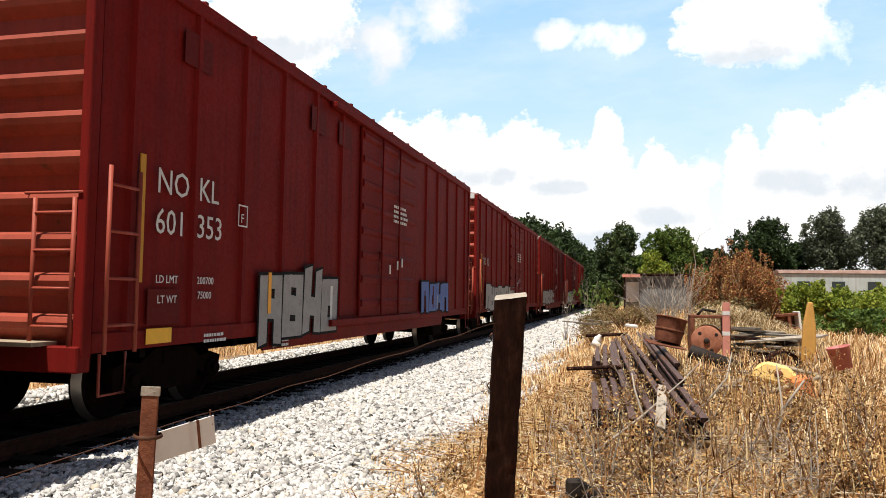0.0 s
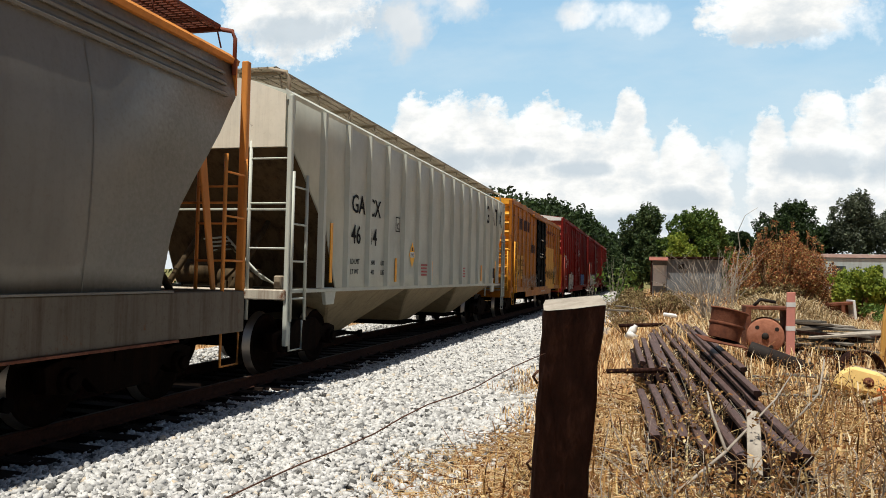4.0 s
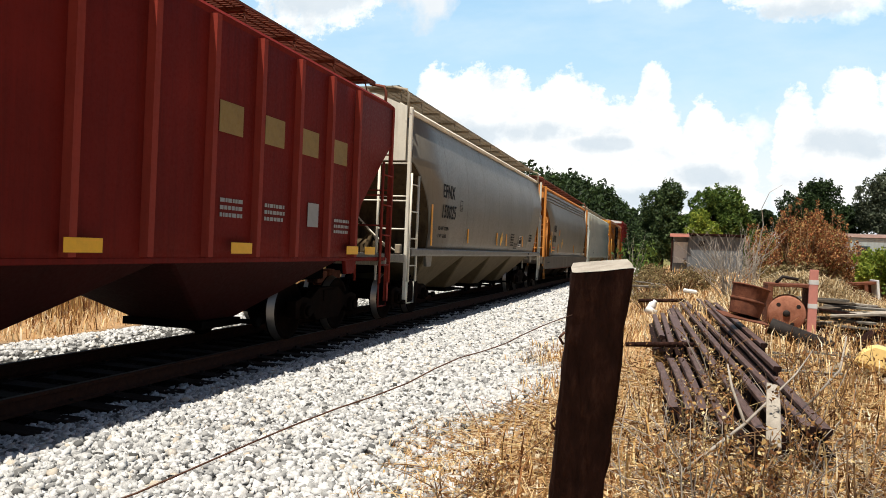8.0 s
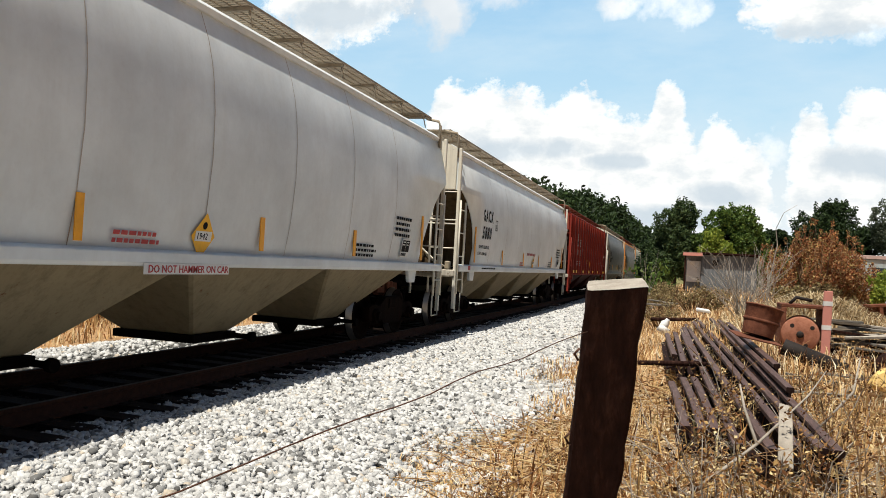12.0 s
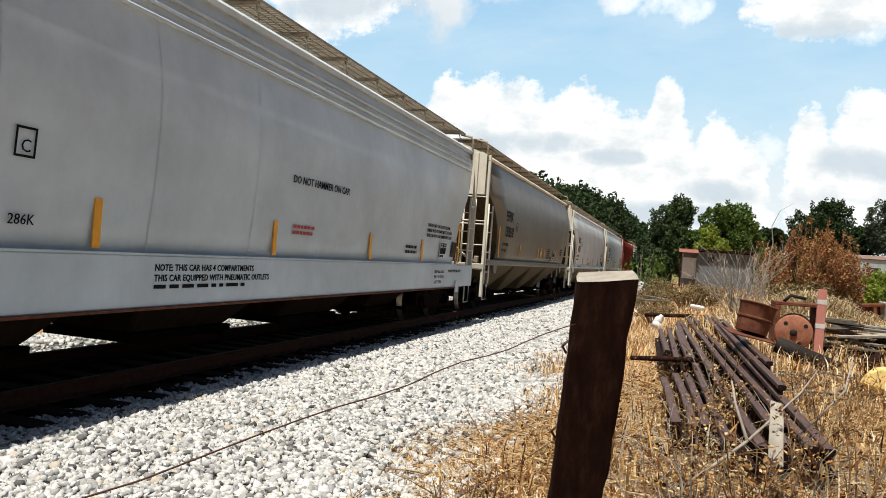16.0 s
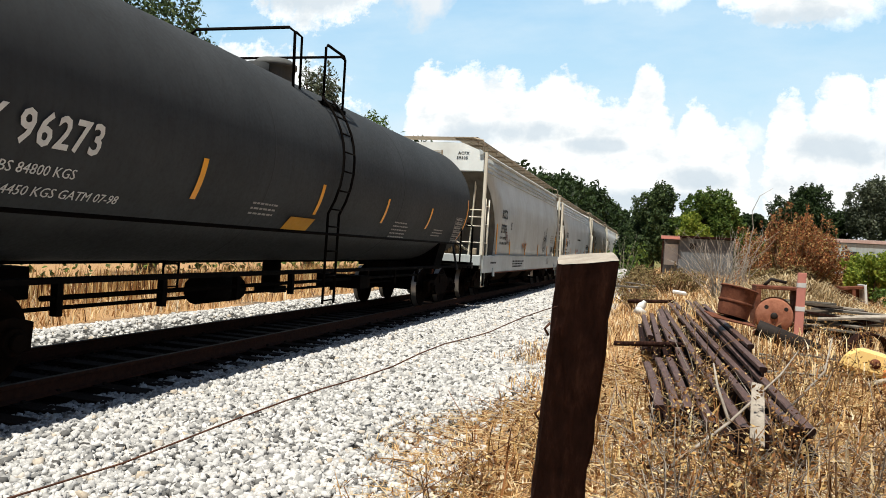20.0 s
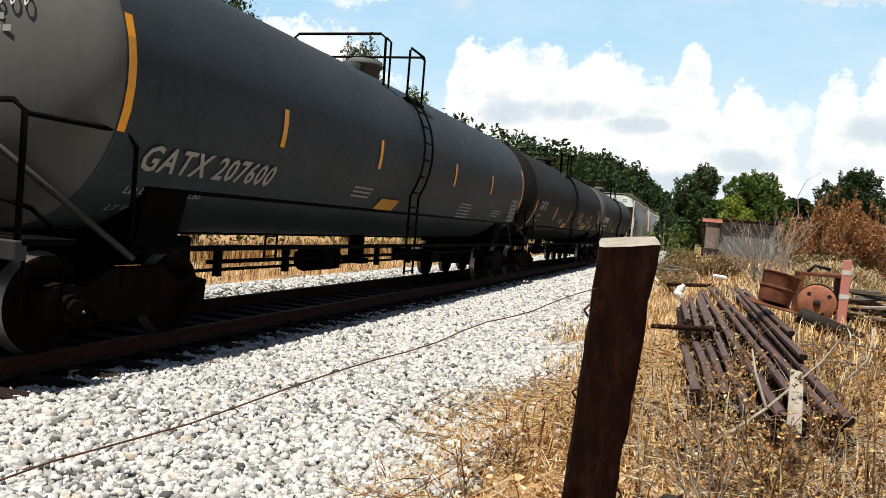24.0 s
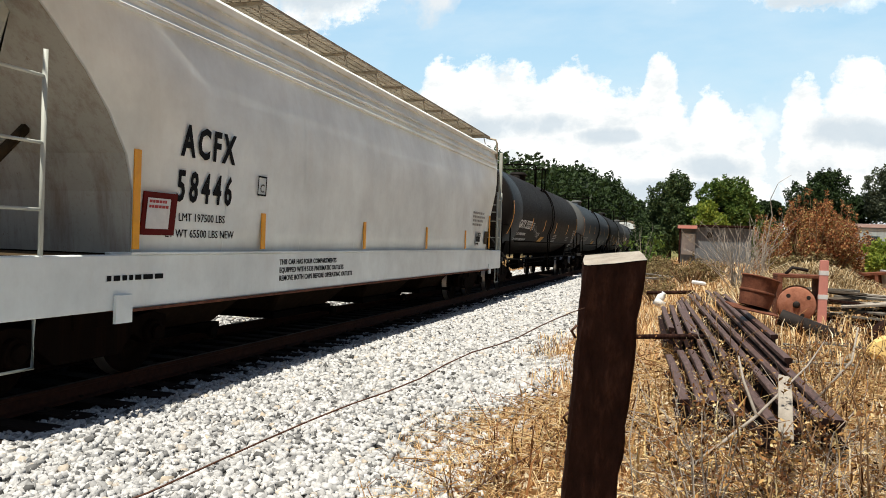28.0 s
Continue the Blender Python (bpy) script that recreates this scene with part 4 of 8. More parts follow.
def ground_material():
    mat, n, l, b = nodes_of("gravel and dry grass ground")
    co = n.new("ShaderNodeTexCoord").outputs["Object"]
    sep = n.new("ShaderNodeSeparateXYZ")
    l.new(co, sep.inputs[0])
    wob = noise_node(n, l, co, 0.7, 5, 0.65)
    add = n.new("ShaderNodeMath")
    add.operation = "MULTIPLY_ADD"
    l.new(wob, add.inputs[0])
    add.inputs[1].default_value = 2.2
    l.new(sep.outputs[0], add.inputs[2])
    def band(a, c):
        r = n.new("ShaderNodeMapRange")
        r.interpolation_type = "SMOOTHSTEP"
        l.new(add.outputs[0], r.inputs[0])
        r.inputs[1].default_value, r.inputs[2].default_value = a, c
        return r.outputs[0]
    v = n.new("ShaderNodeTexVoronoi")
    v.inputs["Scale"].default_value = 17.0
    l.new(co, v.inputs["Vector"])
    hue = n.new("ShaderNodeSeparateColor")
    l.new(v.outputs["Color"], hue.inputs[0])
    stones = ramp(n, l, hue.outputs[0], [(0.0, (0.03, 0.03, 0.028)), (0.4, (0.07, 0.07, 0.066)), (1.0, (0.20, 0.20, 0.19))])
    stones = mixed(n, l, ramp(n, l, v.outputs["Distance"], [(0.35, (0, 0, 0)), (0.75, (1, 1, 1))]), stones, (0.045, 0.042, 0.04))
    fine, mid = noise_node(n, l, co, 26.0, 8, 0.75), noise_node(n, l, co, 2.4, 6, 0.7)
    dirt = ramp(n, l, fine, [(0.3, (0.17, 0.085, 0.04)), (0.50, (0.38, 0.235, 0.115)), (0.72, (0.58, 0.43, 0.25))])
    dirt = mixed(n, l, ramp(n, l, mid, [(0.42, (0, 0, 0)), (0.62, (0.6,) * 3)]), dirt, (0.36, 0.205, 0.10))
    far = n.new("ShaderNodeMapRange")
    l.new(sep.outputs[1], far.inputs[0])
    far.inputs[1].default_value, far.inputs[2].default_value = 60, 160
    dirt = mixed(n, l, far.outputs[0], dirt, (0.16, 0.15, 0.06))
    left, right = band(-2.6, -3.4), band(5.35, 6.0)
    # oily grime between the rails, with the shade under the train painted in
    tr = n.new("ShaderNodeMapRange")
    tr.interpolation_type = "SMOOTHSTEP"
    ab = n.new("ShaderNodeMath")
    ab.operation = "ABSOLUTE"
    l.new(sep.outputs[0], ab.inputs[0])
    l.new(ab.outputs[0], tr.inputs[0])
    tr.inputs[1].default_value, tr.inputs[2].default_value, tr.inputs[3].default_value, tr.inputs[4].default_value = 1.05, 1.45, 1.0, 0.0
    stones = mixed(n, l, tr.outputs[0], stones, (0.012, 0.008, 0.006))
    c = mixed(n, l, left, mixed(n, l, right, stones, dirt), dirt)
    l.new(c, b.inputs["Base Color"])
    b.inputs["Roughness"].default_value, b.inputs["Specular IOR Level"].default_value = 0.95, 0.1
    bumped(n, l, b, fine, 0.6, 0.03)
    return mat


def grid_mesh(name, xs, ys, mat):
    X, Y = np.meshgrid(xs, ys)
    Z = ground_z(X, Y)
    v = np.stack([X, Y, Z], -1).reshape(-1, 3)
    nx, ny = len(xs), len(ys)
    i = (np.arange(ny - 1)[:, None] * nx + np.arange(nx - 1)[None]).reshape(-1)
    me = bpy.data.meshes.new(name)
    me.from_pydata(v.tolist(), [], np.stack([i, i + 1, i + nx + 1, i + nx], -1).tolist())
    me.materials.append(mat)
    me.polygons.foreach_set("use_smooth", [True] * len(me.polygons))
    return me


xs = np.concatenate([np.linspace(-3000, -60, 14), np.linspace(-50, -6, 23), np.linspace(-5.5, 14, 131), np.linspace(15, 60, 24), np.linspace(70, 3000, 14)])
ys = np.concatenate([np.linspace(-400, -14, 10), np.linspace(-12, 30, 127), np.linspace(31, 120, 60), np.linspace(130, 4000, 22)])
tagged(new("ground", grid_mesh("ground", xs, ys, ground_material())), "pale gravel beside the track giving way to dry grass and dirt", "ground", kind="structure")


def rocks(name, pts, sizes, mat, label, seed, faces=0, category="gravel"):
    """Many small broken stones as one sheet of loose geometry."""
    rng = np.random.default_rng(seed)
    base = np.array([(-1, -1, -0.7), (1, -0.9, -0.7), (0.9, 1, -0.7), (-1, 0.9, -0.7), (-0.6, -0.7, 0.7), (0.75, -0.5, 0.6), (0.5, 0.7, 0.75), (-0.7, 0.55, 0.55)]) * 0.5
    quads = np.array([(0, 3, 2, 1), (4, 5, 6, 7), (0, 1, 5, 4), (1, 2, 6, 5), (2, 3, 7, 6), (3, 0, 4, 7)])
    n = len(pts)
    j = base[None] + rng.normal(0, 0.13, (n, 8, 3))
    j = j * (sizes[:, None, None] * rng.uniform(0.6, 1.25, (n, 1, 3)))
    a, c = rng.uniform(0, 6.28, n), rng.normal(0, 0.5, n)
    ca, sa, cc, sc = np.cos(a), np.sin(a), np.cos(c), np.sin(c)
    x, y, z = j[..., 0], j[..., 1], j[..., 2]
    y, z = y * cc[:, None] - z * sc[:, None], y * sc[:, None] + z * cc[:, None]
    x, y = x * ca[:, None] - y * sa[:, None], x * sa[:, None] + y * ca[:, None]
    v = np.stack([x, y, z], -1) + pts[:, None, :]
    me = bpy.data.meshes.new(name)
    me.vertices.add(n * 8)
    me.vertices.foreach_set("co", v.reshape(-1).astype(np.float32))
    f = (quads[None] + (np.arange(n) * 8)[:, None, None]).reshape(-1)
    me.loops.add(len(f))
    me.loops.foreach_set("vertex_index", f.astype(np.int32))
    me.polygons.add(n * 6)
    me.polygons.foreach_set("loop_start", np.arange(0, n * 24, 4, dtype=np.int32))
    me.update(calc_edges=True)
    me.materials.append(mat)
    return tagged(new(name, me), label, category, kind="stuff")


STONE = varied("broken limestone", [(0.0, (0.05, 0.049, 0.047)), (0.14, (0.30, 0.298, 0.29)), (0.42, (0.50, 0.495, 0.48)), (0.92, (0.65, 0.645, 0.63)), (1.0, (0.50, 0.42, 0.32))], 0.9)
# grimy stones whose colour also holds the shade under the train
STONE_SHADED = varied("grimy shaded ballast", [(0.0, (0.006, 0.004, 0.003)), (0.5, (0.016, 0.011, 0.008)), (1.0, (0.04, 0.030, 0.024))], 0.95)


def scatter_gravel():
    rng = np.random.default_rng(5)
    out, sz = [], []
    for y0, y1, count, s in ((-14, 1.5, 16000, 0.070), (1.5, 9, 36000, 0.052), (9, 18, 26000, 0.062), (18, 40, 24000, 0.08), (40, 110, 14000, 0.15)):
        x = rng.uniform(1.05, 5.5, count)
        y = rng.uniform(y0, y1, count)
        keep = rng.uniform(0, 1, count) < (1 - smooth(4.2, 5.4, x + 0.5 * np.sin(y * 1.1) + rng.normal(0, 0.25, count))) + 0.05
        x, y = x[keep], y[keep]
        out.append(np.stack([x, y, ground_z(x, y) + rng.uniform(0.0, 0.034, len(x))], -1))
        sz.append(s * rng.uniform(0.55, 1.35, len(x)))
    rocks("ballast_gravel", np.concatenate(out), np.concatenate(sz), STONE, "loose pale limestone gravel beside the track", 6)
    out, sz = [], []
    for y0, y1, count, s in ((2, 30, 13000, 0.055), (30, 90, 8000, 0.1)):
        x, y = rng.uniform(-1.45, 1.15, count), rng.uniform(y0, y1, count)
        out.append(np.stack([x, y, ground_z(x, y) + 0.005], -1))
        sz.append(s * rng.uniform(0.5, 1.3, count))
    rocks("track_ballast", np.concatenate(out), np.concatenate(sz), STONE_SHADED, "grimy crushed stone ballast between the ties, darkened for shade under the train", 7)
    out, sz = [], []
    for y0, y1, count, s in ((4, 30, 8000, 0.07), (30, 110, 8000, 0.13)):
        x, y = rng.uniform(-3.6, -1.3, count), rng.uniform(y0, y1, count)
        out.append(np.stack([x, y, ground_z(x, y) + 0.006], -1))
        sz.append(s * rng.uniform(0.5, 1.3, count))
    rocks("far_side_gravel", np.concatenate(out), np.concatenate(sz), STONE, "pale gravel on the far side of the track", 8)


scatter_gravel()

# ---- track ----
TIE_WOOD = grainy("creosoted tie wood", (0.008, 0.0045, 0.003), (0.028, 0.015, 0.010), 5.0, 0.9, 0.6, (1.0, 9.0, 6.0))
track = tagged(empty("railway_track", "rusty steel rails on dark wooden ties", "track"), kind="structure")
RAIL_PROFILE = [(-0.07, -0.172), (0.07, -0.172), (0.07, -0.160), (0.012, -0.140), (0.010, -0.048), (0.036, -0.036), (0.037, -0.006), (0.028, 0.0), (-0.028, 0.0), (-0.037, -0.006), (-0.036, -0.036), (-0.010, -0.048), (-0.012, -0.140), (-0.07, -0.160)]
for s in (-1, 1):
    me = Geo().prism([(s * 0.753 + a, b) for a, b in RAIL_PROFILE], -60, 700, "y").mesh("rail", RAIL_RUST)
    me.materials.append(RAIL_TOP)
    for p in me.polygons:
        if p.normal.z > 0.9 and p.center.z > -0.01:
            p.material_index = 1
    part("rail", me, None, track, "rusty rail with a worn bright head")


def tie_mesh():
    g = Geo().box(-1.36, 1.50, -0.115, 0.115, -0.38, -0.174)
    g.box(0.60, 0.90, -0.09, 0.09, -0.174, -0.164)
    g.box(-0.90, -0.60, -0.09, 0.09, -0.174, -0.164)
    for x in (0.64, 0.86, -0.64, -0.86):
        g.box(x - 0.015, x + 0.015, -0.02, 0.02, -0.166, -0.135)
    return g.mesh("tie", TIE_WOOD, 0.008)


rnd = random.Random(3)
for k in range(290):
    part("tie", shared("tie", tie_mesh), None, track, m=pose(rnd.uniform(-0.08, 0.10), -8 + k * 0.52 + rnd.uniform(-0.03, 0.03), rnd.uniform(-0.012, 0.012), 0, 0, rnd.uniform(-1.5, 1.5)))

# ---- the train ----
TRAIN = []


def stencil_panel(root, m, w=0.44, h=0.36):
    """Black service stencil with a white border and two printed columns."""
    patch(root, "data_panel", m, w, h, WHITE_PAINT, "white-bordered black service stencil")
    patch(root, "stencil_field", m @ Matrix.Translation((0.025, 0.10, 0.004)), w * 0.44, h - 0.125, BLACK_PAINT)
    patch(root, "stencil_field", m @ Matrix.Translation((0.05 + w * 0.42, 0.10, 0.004)), w * 0.44, h - 0.125, BLACK_PAINT)
    bars(root, m @ Matrix.Translation((0.03, 0.075, 0.004)), w * 0.8, 1, 0.09, BLACK_PAINT, 21)
    for k in (0, 1):
        bars(root, m @ Matrix.Translation((0.04 + k * (w * 0.42 + 0.025), h - 0.05, 0.0085)), w * 0.30, 2, 0.05, WHITE_PAINT, 22 + k, 0.4)


def joined_train(root, place):
    TRAIN.append((root, place))
    root.location = (0, place, 0)
    return root


def plate_box(root, m, letter, mat, size=0.28):
    g = Geo()
    w, t = size * 0.85, 0.02
    g.box(0, w, 0, t, 0, 0.002)
    g.box(0, w, size - t, size, 0, 0.002)
    g.box(0, t, t, size - t, 0, 0.002)
    g.box(w - t, w, t, size - t, 0, 0.002)
    part("stencil_frame", g, mat, root, m=m, fix=False)
    lettering(root, letter, m @ Matrix.Translation((w * 0.28, size * 0.18, 0)), size * 0.42, mat)


def diamond(root, m, size, number=""):
    part("placard", Geo().add([(0, -size, 0), (size * 0.8, 0, 0), (0, size, 0), (-size * 0.8, 0, 0)], [(0, 1, 2, 3)]), YEL_PAINT, root, "yellow diamond placard", m=m, fix=False)
    part("placard_symbol", Geo().lathe([(0.0, 0.002), (size * 0.16, 0.002)], Matrix.Translation((0, size * 0.45, 0)), 10), BLACK_PAINT, root, m=m, fix=False)
    if number:
        patch(root, "placard_panel", m @ Matrix.Translation((-size * 0.55, -size * 0.2, 0.001)), size * 1.1, size * 0.42, WHITE_PAINT)
        lettering(root, number, m @ Matrix.Translation((-size * 0.48, -size * 0.12, 0.005)), size * 0.27, BLACK_PAINT)


def strokes(root, m, lines, width, mat, name="graffiti", label="sprayed graffiti lines"):
    """Painted strokes on a flat panel, from chains of points in the panel's plane."""
    g = Geo()
    for line in lines:
        for (a, b), (c, d) in zip(line, line[1:]):
            u = Vector((c - a, d - b, 0))
            if u.length < 1e-6:
                continue
            p = Vector((-u.y, u.x, 0)).normalized() * width / 2
            e = u.normalized() * width * 0.3
            q = [Vector((a, b, 0)) - e + p, Vector((a, b, 0)) - e - p, Vector((c, d, 0)) + e - p, Vector((c, d, 0)) + e + p]
            g.add([(w.x, w.y, 0.0) for w in q], [(0, 1, 2, 3)])
    return part(name, g, mat, root, label, m=m, fix=False)


def scrawl(root, x, y, z, w, h, mat, seed, width=0.03, n=5):
    r = random.Random(seed)
    lines = []
    for k in range(n):
        c = (k + 0.5) / n * w
        pts = [(c + r.uniform(-0.6, 0.6) * w / n, r.uniform(0, 1) * h) for _ in range(4)]
        fine = []
        for i in range(len(pts) - 1):
            for t in range(4):
                fine.append((pts[i][0] + (pts[i + 1][0] - pts[i][0]) * t / 4 + 0.06 * math.sin(t + i), pts[i][1] + (pts[i + 1][1] - pts[i][1]) * t / 4 + 0.05 * math.cos(2.1 * t)))
        lines.append(fine)
    strokes(root, side_matrix(x, y, z), lines, width, mat)


def block_letters(root, x, y, z, w, h, n, fill, edge, seed, label):
    """Large outlined letter forms of a sprayed piece, not readable: each letter an outline with its filling."""
    r = random.Random(seed)
    for k in range(n):
        a, b = k * w / n, (k + 0.96) * w / n
        bot, top = r.uniform(-0.10, 0.06) * h, h * r.uniform(0.84, 1.08)
        lean, cut, thick = r.uniform(-0.06, 0.12) * w / n, r.uniform(0.25, 0.55), r.uniform(0.34, 0.44)
        bw = b - a
        strips = [((a, bot), (a + bw * thick, bot + h * 0.04), (a + bw * (thick + 0.04) + lean, top), (a + lean, top * 0.95)),
                  ((b - bw * thick, bot + h * 0.02), (b, bot), (b + lean, top * 0.97), (b - bw * thick + lean, top * 0.92)),
                  ((a + bw * 0.2, h * cut), (b - bw * 0.2, h * cut * 0.93), (b - bw * 0.2 + lean, h * (cut + 0.24)), (a + bw * 0.2 + lean, h * (cut + 0.28)))]
        if r.random() < 0.6:
            strips.append(((a + bw * 0.1 + lean, top * 0.80), (b - bw * 0.1 + lean, top * 0.78), (b + lean, top), (a + lean, top * 0.98)))
        if r.random() < 0.5:
            strips.append(((a, bot), (b, bot), (b - bw * 0.1, bot + h * 0.2), (a + bw * 0.1, bot + h * 0.22)))
        out, inn = Geo(), Geo()
        for q, st in enumerate(strips):
            cx, cy = sum(p[0] for p in st) / 4, sum(p[1] for p in st) / 4
            grow = [(p[0] + 0.045 * (1 if p[0] > cx else -1), p[1] + 0.045 * (1 if p[1] > cy else -1)) for p in st]
            out.add([(p[0], p[1], 0.0004 * q) for p in grow], [(0, 1, 2, 3)])
            inn.add([(p[0], p[1], 0.003 + 0.0004 * q) for p in st], [(0, 1, 2, 3)])
        o = part("graffiti_letter", out, edge, root, label, m=side_matrix(x, y, z), fix=False)
        part("letter_filling", inn, fill, o, fix=False)
        if r.random() < 0.7:
            u = a + bw * r.uniform(0.1, 0.6)
            part("letter_shade", Geo().box(u, u + bw * 0.14, h * 0.1, h * r.uniform(0.4, 0.8), 0.0055, 0.0062), r.choice((RED_DARK, PALE_PAINT, WHITE_PAINT, ORANGE)), o, fix=False)


def red_box_car(place, first=False, half=9.19):
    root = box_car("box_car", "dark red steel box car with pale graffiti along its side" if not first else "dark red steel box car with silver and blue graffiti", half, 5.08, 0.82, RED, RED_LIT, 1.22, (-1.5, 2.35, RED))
    X = 1.615
    if first:
        for y, txt, z in ((-8.18, "NO", 2.62), (-7.32, "KL", 2.63), (-8.19, "601", 2.16), (-7.35, "353", 2.17)):
            lettering(root, txt, side_matrix(X, y, z), 0.29, WHITE_PAINT)
        lettering(root, "LD LMT", side_matrix(X, -8.14, 1.60), 0.09, WHITE_PAINT)
        lettering(root, "LT WT", side_matrix(X, -8.10, 1.37), 0.09, WHITE_PAINT)
        lettering(root, "200700", side_matrix(X, -7.30, 1.60), 0.09, WHITE_PAINT)
        lettering(root, "75000", side_matrix(X, -7.28, 1.42), 0.09, WHITE_PAINT)
        patch(root, "repaint_patch", side_matrix(X - 0.006, -8.27, 1.13), 0.62, 0.40, RED_DARK)
        patch(root, "yellow_label", side_matrix(X, -8.28, 0.92), 0.48, 0.17, YEL_PAINT)
        plate_box(root, side_matrix(X, -6.33, 2.40), "F", WHITE_PAINT, 0.30)
        block_letters(root, X + 0.02, -5.7, 0.80, 3.0, 1.12, 4, SILVER_PAINT, BLACK_PAINT, 4, "silver and black graffiti letters")
        patch(root, "graffiti_bar", side_matrix(X + 0.03, -5.45, 1.2), 0.10, 0.6, ORANGE_TAPE)
        block_letters(root, X + 0.02, 3.1, 1.05, 3.0, 0.85, 4, BLUE_PAINT, BLACK_PAINT, 9, "blue graffiti letters")
        lettering(root, "NOKL 601353", end_matrix(0.05, -half - 0.025, 4.96), 0.13, RED_PAINT)
        for dy in (-8.6, -4.85, -3.6):
            patch(root, "roof_patch", side_matrix(X - 0.01, dy + 0.9, 4.25), 0.62, 0.42, RED_DARK)
    else:
        block_letters(root, X + 0.02, -7.6, 1.0, 7.4, 0.95, 8, SILVER_PAINT, GREEN_PAINT if int(abs(place)) % 2 else BLACK_PAINT, int(abs(place)), "pale graffiti letters")
        lettering(root, "NO", side_matrix(X, -8.18, 2.62), 0.29, PALE_PAINT)
        lettering(root, "KL", side_matrix(X, -7.32, 2.62), 0.29, PALE_PAINT)
    bars(root, side_matrix(X + 0.06, 0.5, 3.5), 1.2, 4, 0.11, WHITE_PAINT, 3)
    bars(root, side_matrix(X, -7.1, 0.98), 0.55, 2, 0.07, WHITE_PAINT, 4)
    bars(root, side_matrix(X, -5.2 + 0.0, 0.80), 0.6, 2, 0.07, WHITE_PAINT, 5)
    for dy in (0.2, 0.75, 1.1):
        patch(root, "stencil_mark", side_matrix(X + 0.075, dy, 1.9 + dy * 0.2), 0.10, 0.2, WHITE_PAINT)
    tapes(root, [(0, X), (9, X)], (-8.45,), 1.6, 3.0, YEL_PATCH)
    return joined_train(root, place)


red_box_car(15.19, True)
for k in range(1, 9):
    red_box_car(15.19 + 19.75 * k)


GHOST = painted("faded orange emblem paint", (0.42, 0.10, 0.012), (0.16, 0.05, 0.01), 0.9, 0.7, 0.3, spec=0.08)


def yellow_box_car(place):
    half = 7.83
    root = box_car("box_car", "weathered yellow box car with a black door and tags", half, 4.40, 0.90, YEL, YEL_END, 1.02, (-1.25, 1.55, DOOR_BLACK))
    X = 1.612
    for y in (-6.55, -5.70):
        patch(root, "number_patch", side_matrix(X - 0.004, y, 1.48), 0.58, 0.92, YEL_PATCH)
    for y, txt, z in ((-6.50, "RB", 1.99), (-5.66, "OX", 1.99), (-6.47, "34", 1.58), (-5.69, "735", 1.58)):
        lettering(root, txt, side_matrix(X + 0.002, y, z), 0.27, BLACK_PAINT)
    lettering(root, "34735", end_matrix(0.35, -half - 0.04, 4.06), 0.15, BLACK_PAINT)
    patch(root, "repaint_patch", side_matrix(X - 0.004, 1.95, 1.0), 3.3, 2.05, YEL_PATCH, "newer yellow paint patch")
    # faded arrow emblem and words along the top
    g = Geo()
    g.add([(0, 0, 0), (0.35, 0, 0), (1.35, 1.45, 0), (1.0, 1.45, 0)], [(0, 1, 2, 3)])
    g.add([(0, 1.45, 0.001), (0.35, 1.45, 0.001), (1.35, 0, 0.001), (1.0, 0, 0.001)], [(0, 1, 2, 3)])
    part("emblem", g, GHOST, root, "faded orange crossed-arrow emblem", m=side_matrix(X + 0.003, 4.6, 2.35), fix=False)
    lettering(root, "The nationwide boxcar pool", side_matrix(X, 1.9, 3.72), 0.20, RED_DARK)
    for y, z, w, h in ((-6.3, 3.42, 0.35, 0.42), (-5.85, 3.42, 0.40, 0.42), (-5.1, 3.42, 0.45, 0.42), (-4.55, 3.42, 0.4, 0.42), (-4.0, 3.42, 0.4, 0.42), (-2.9, 2.6, 0.5, 0.35), (-2.3, 2.6, 0.45, 0.35)):
        patch(root, "ghost_sign", side_matrix(X - 0.005, y, z), w, h, MAROON_DARK, "faded dark block of old lettering")
    for k in range(4):
        scrawl(root, X + 0.02, 1.95 + k * 0.85, 1.42, 0.7, 0.55, BLACK_PAINT, 20 + k, 0.035)
    scrawl(root, X + 0.02, 4.8, 1.5, 1.0, 0.7, SILVER_PAINT, 31, 0.05, 4)
    for k, y in enumerate((-7.3, -5.3, -4.2, -3.1, -2.2)):
        scrawl(root, X + 0.02, y, 0.98, 0.9, 0.7, SILVER_PAINT if k % 2 else PALE_PAINT, 40 + k, 0.032)
    scrawl(root, X + 0.02, -7.45, 2.1, 0.7, 0.7, WHITE_PAINT, 55, 0.03, 3)
    for z, w in ((3.3, 0.9), (2.66, 1.0), (2.52, 0.95), (1.42, 0.5)):
        bars(root, side_matrix(1.68, -0.55, z), w, 1, 0.10, WHITE_PAINT, int(z * 10))
    bars(root, side_matrix(1.68, -0.2, 1.05), 1.4, 2, 0.10, SILVER_PAINT, 8)
    patch(root, "sticker", side_matrix(X + 0.004, 4.75, 1.55), 0.26, 0.22, GREEN_PAINT)
    patch(root, "data_panel", side_matrix(X + 0.004, 4.72, 1.2), 0.36, 0.34, BLACK_PAINT)
    patch(root, "repaint_patch", side_matrix(X + 0.003, 5.45, 1.25), 0.4, 0.75, YEL_PATCH)
    return joined_train(root, place)


yellow_box_car(-3.38)


def capacity_lines(root, prof, y, z, mat, words):
    for k, w in enumerate(words):
        zz = z - k * 0.17
        lettering(root, w, side_matrix(profile_at(prof, zz) + 0.012, y, zz), 0.085, mat)


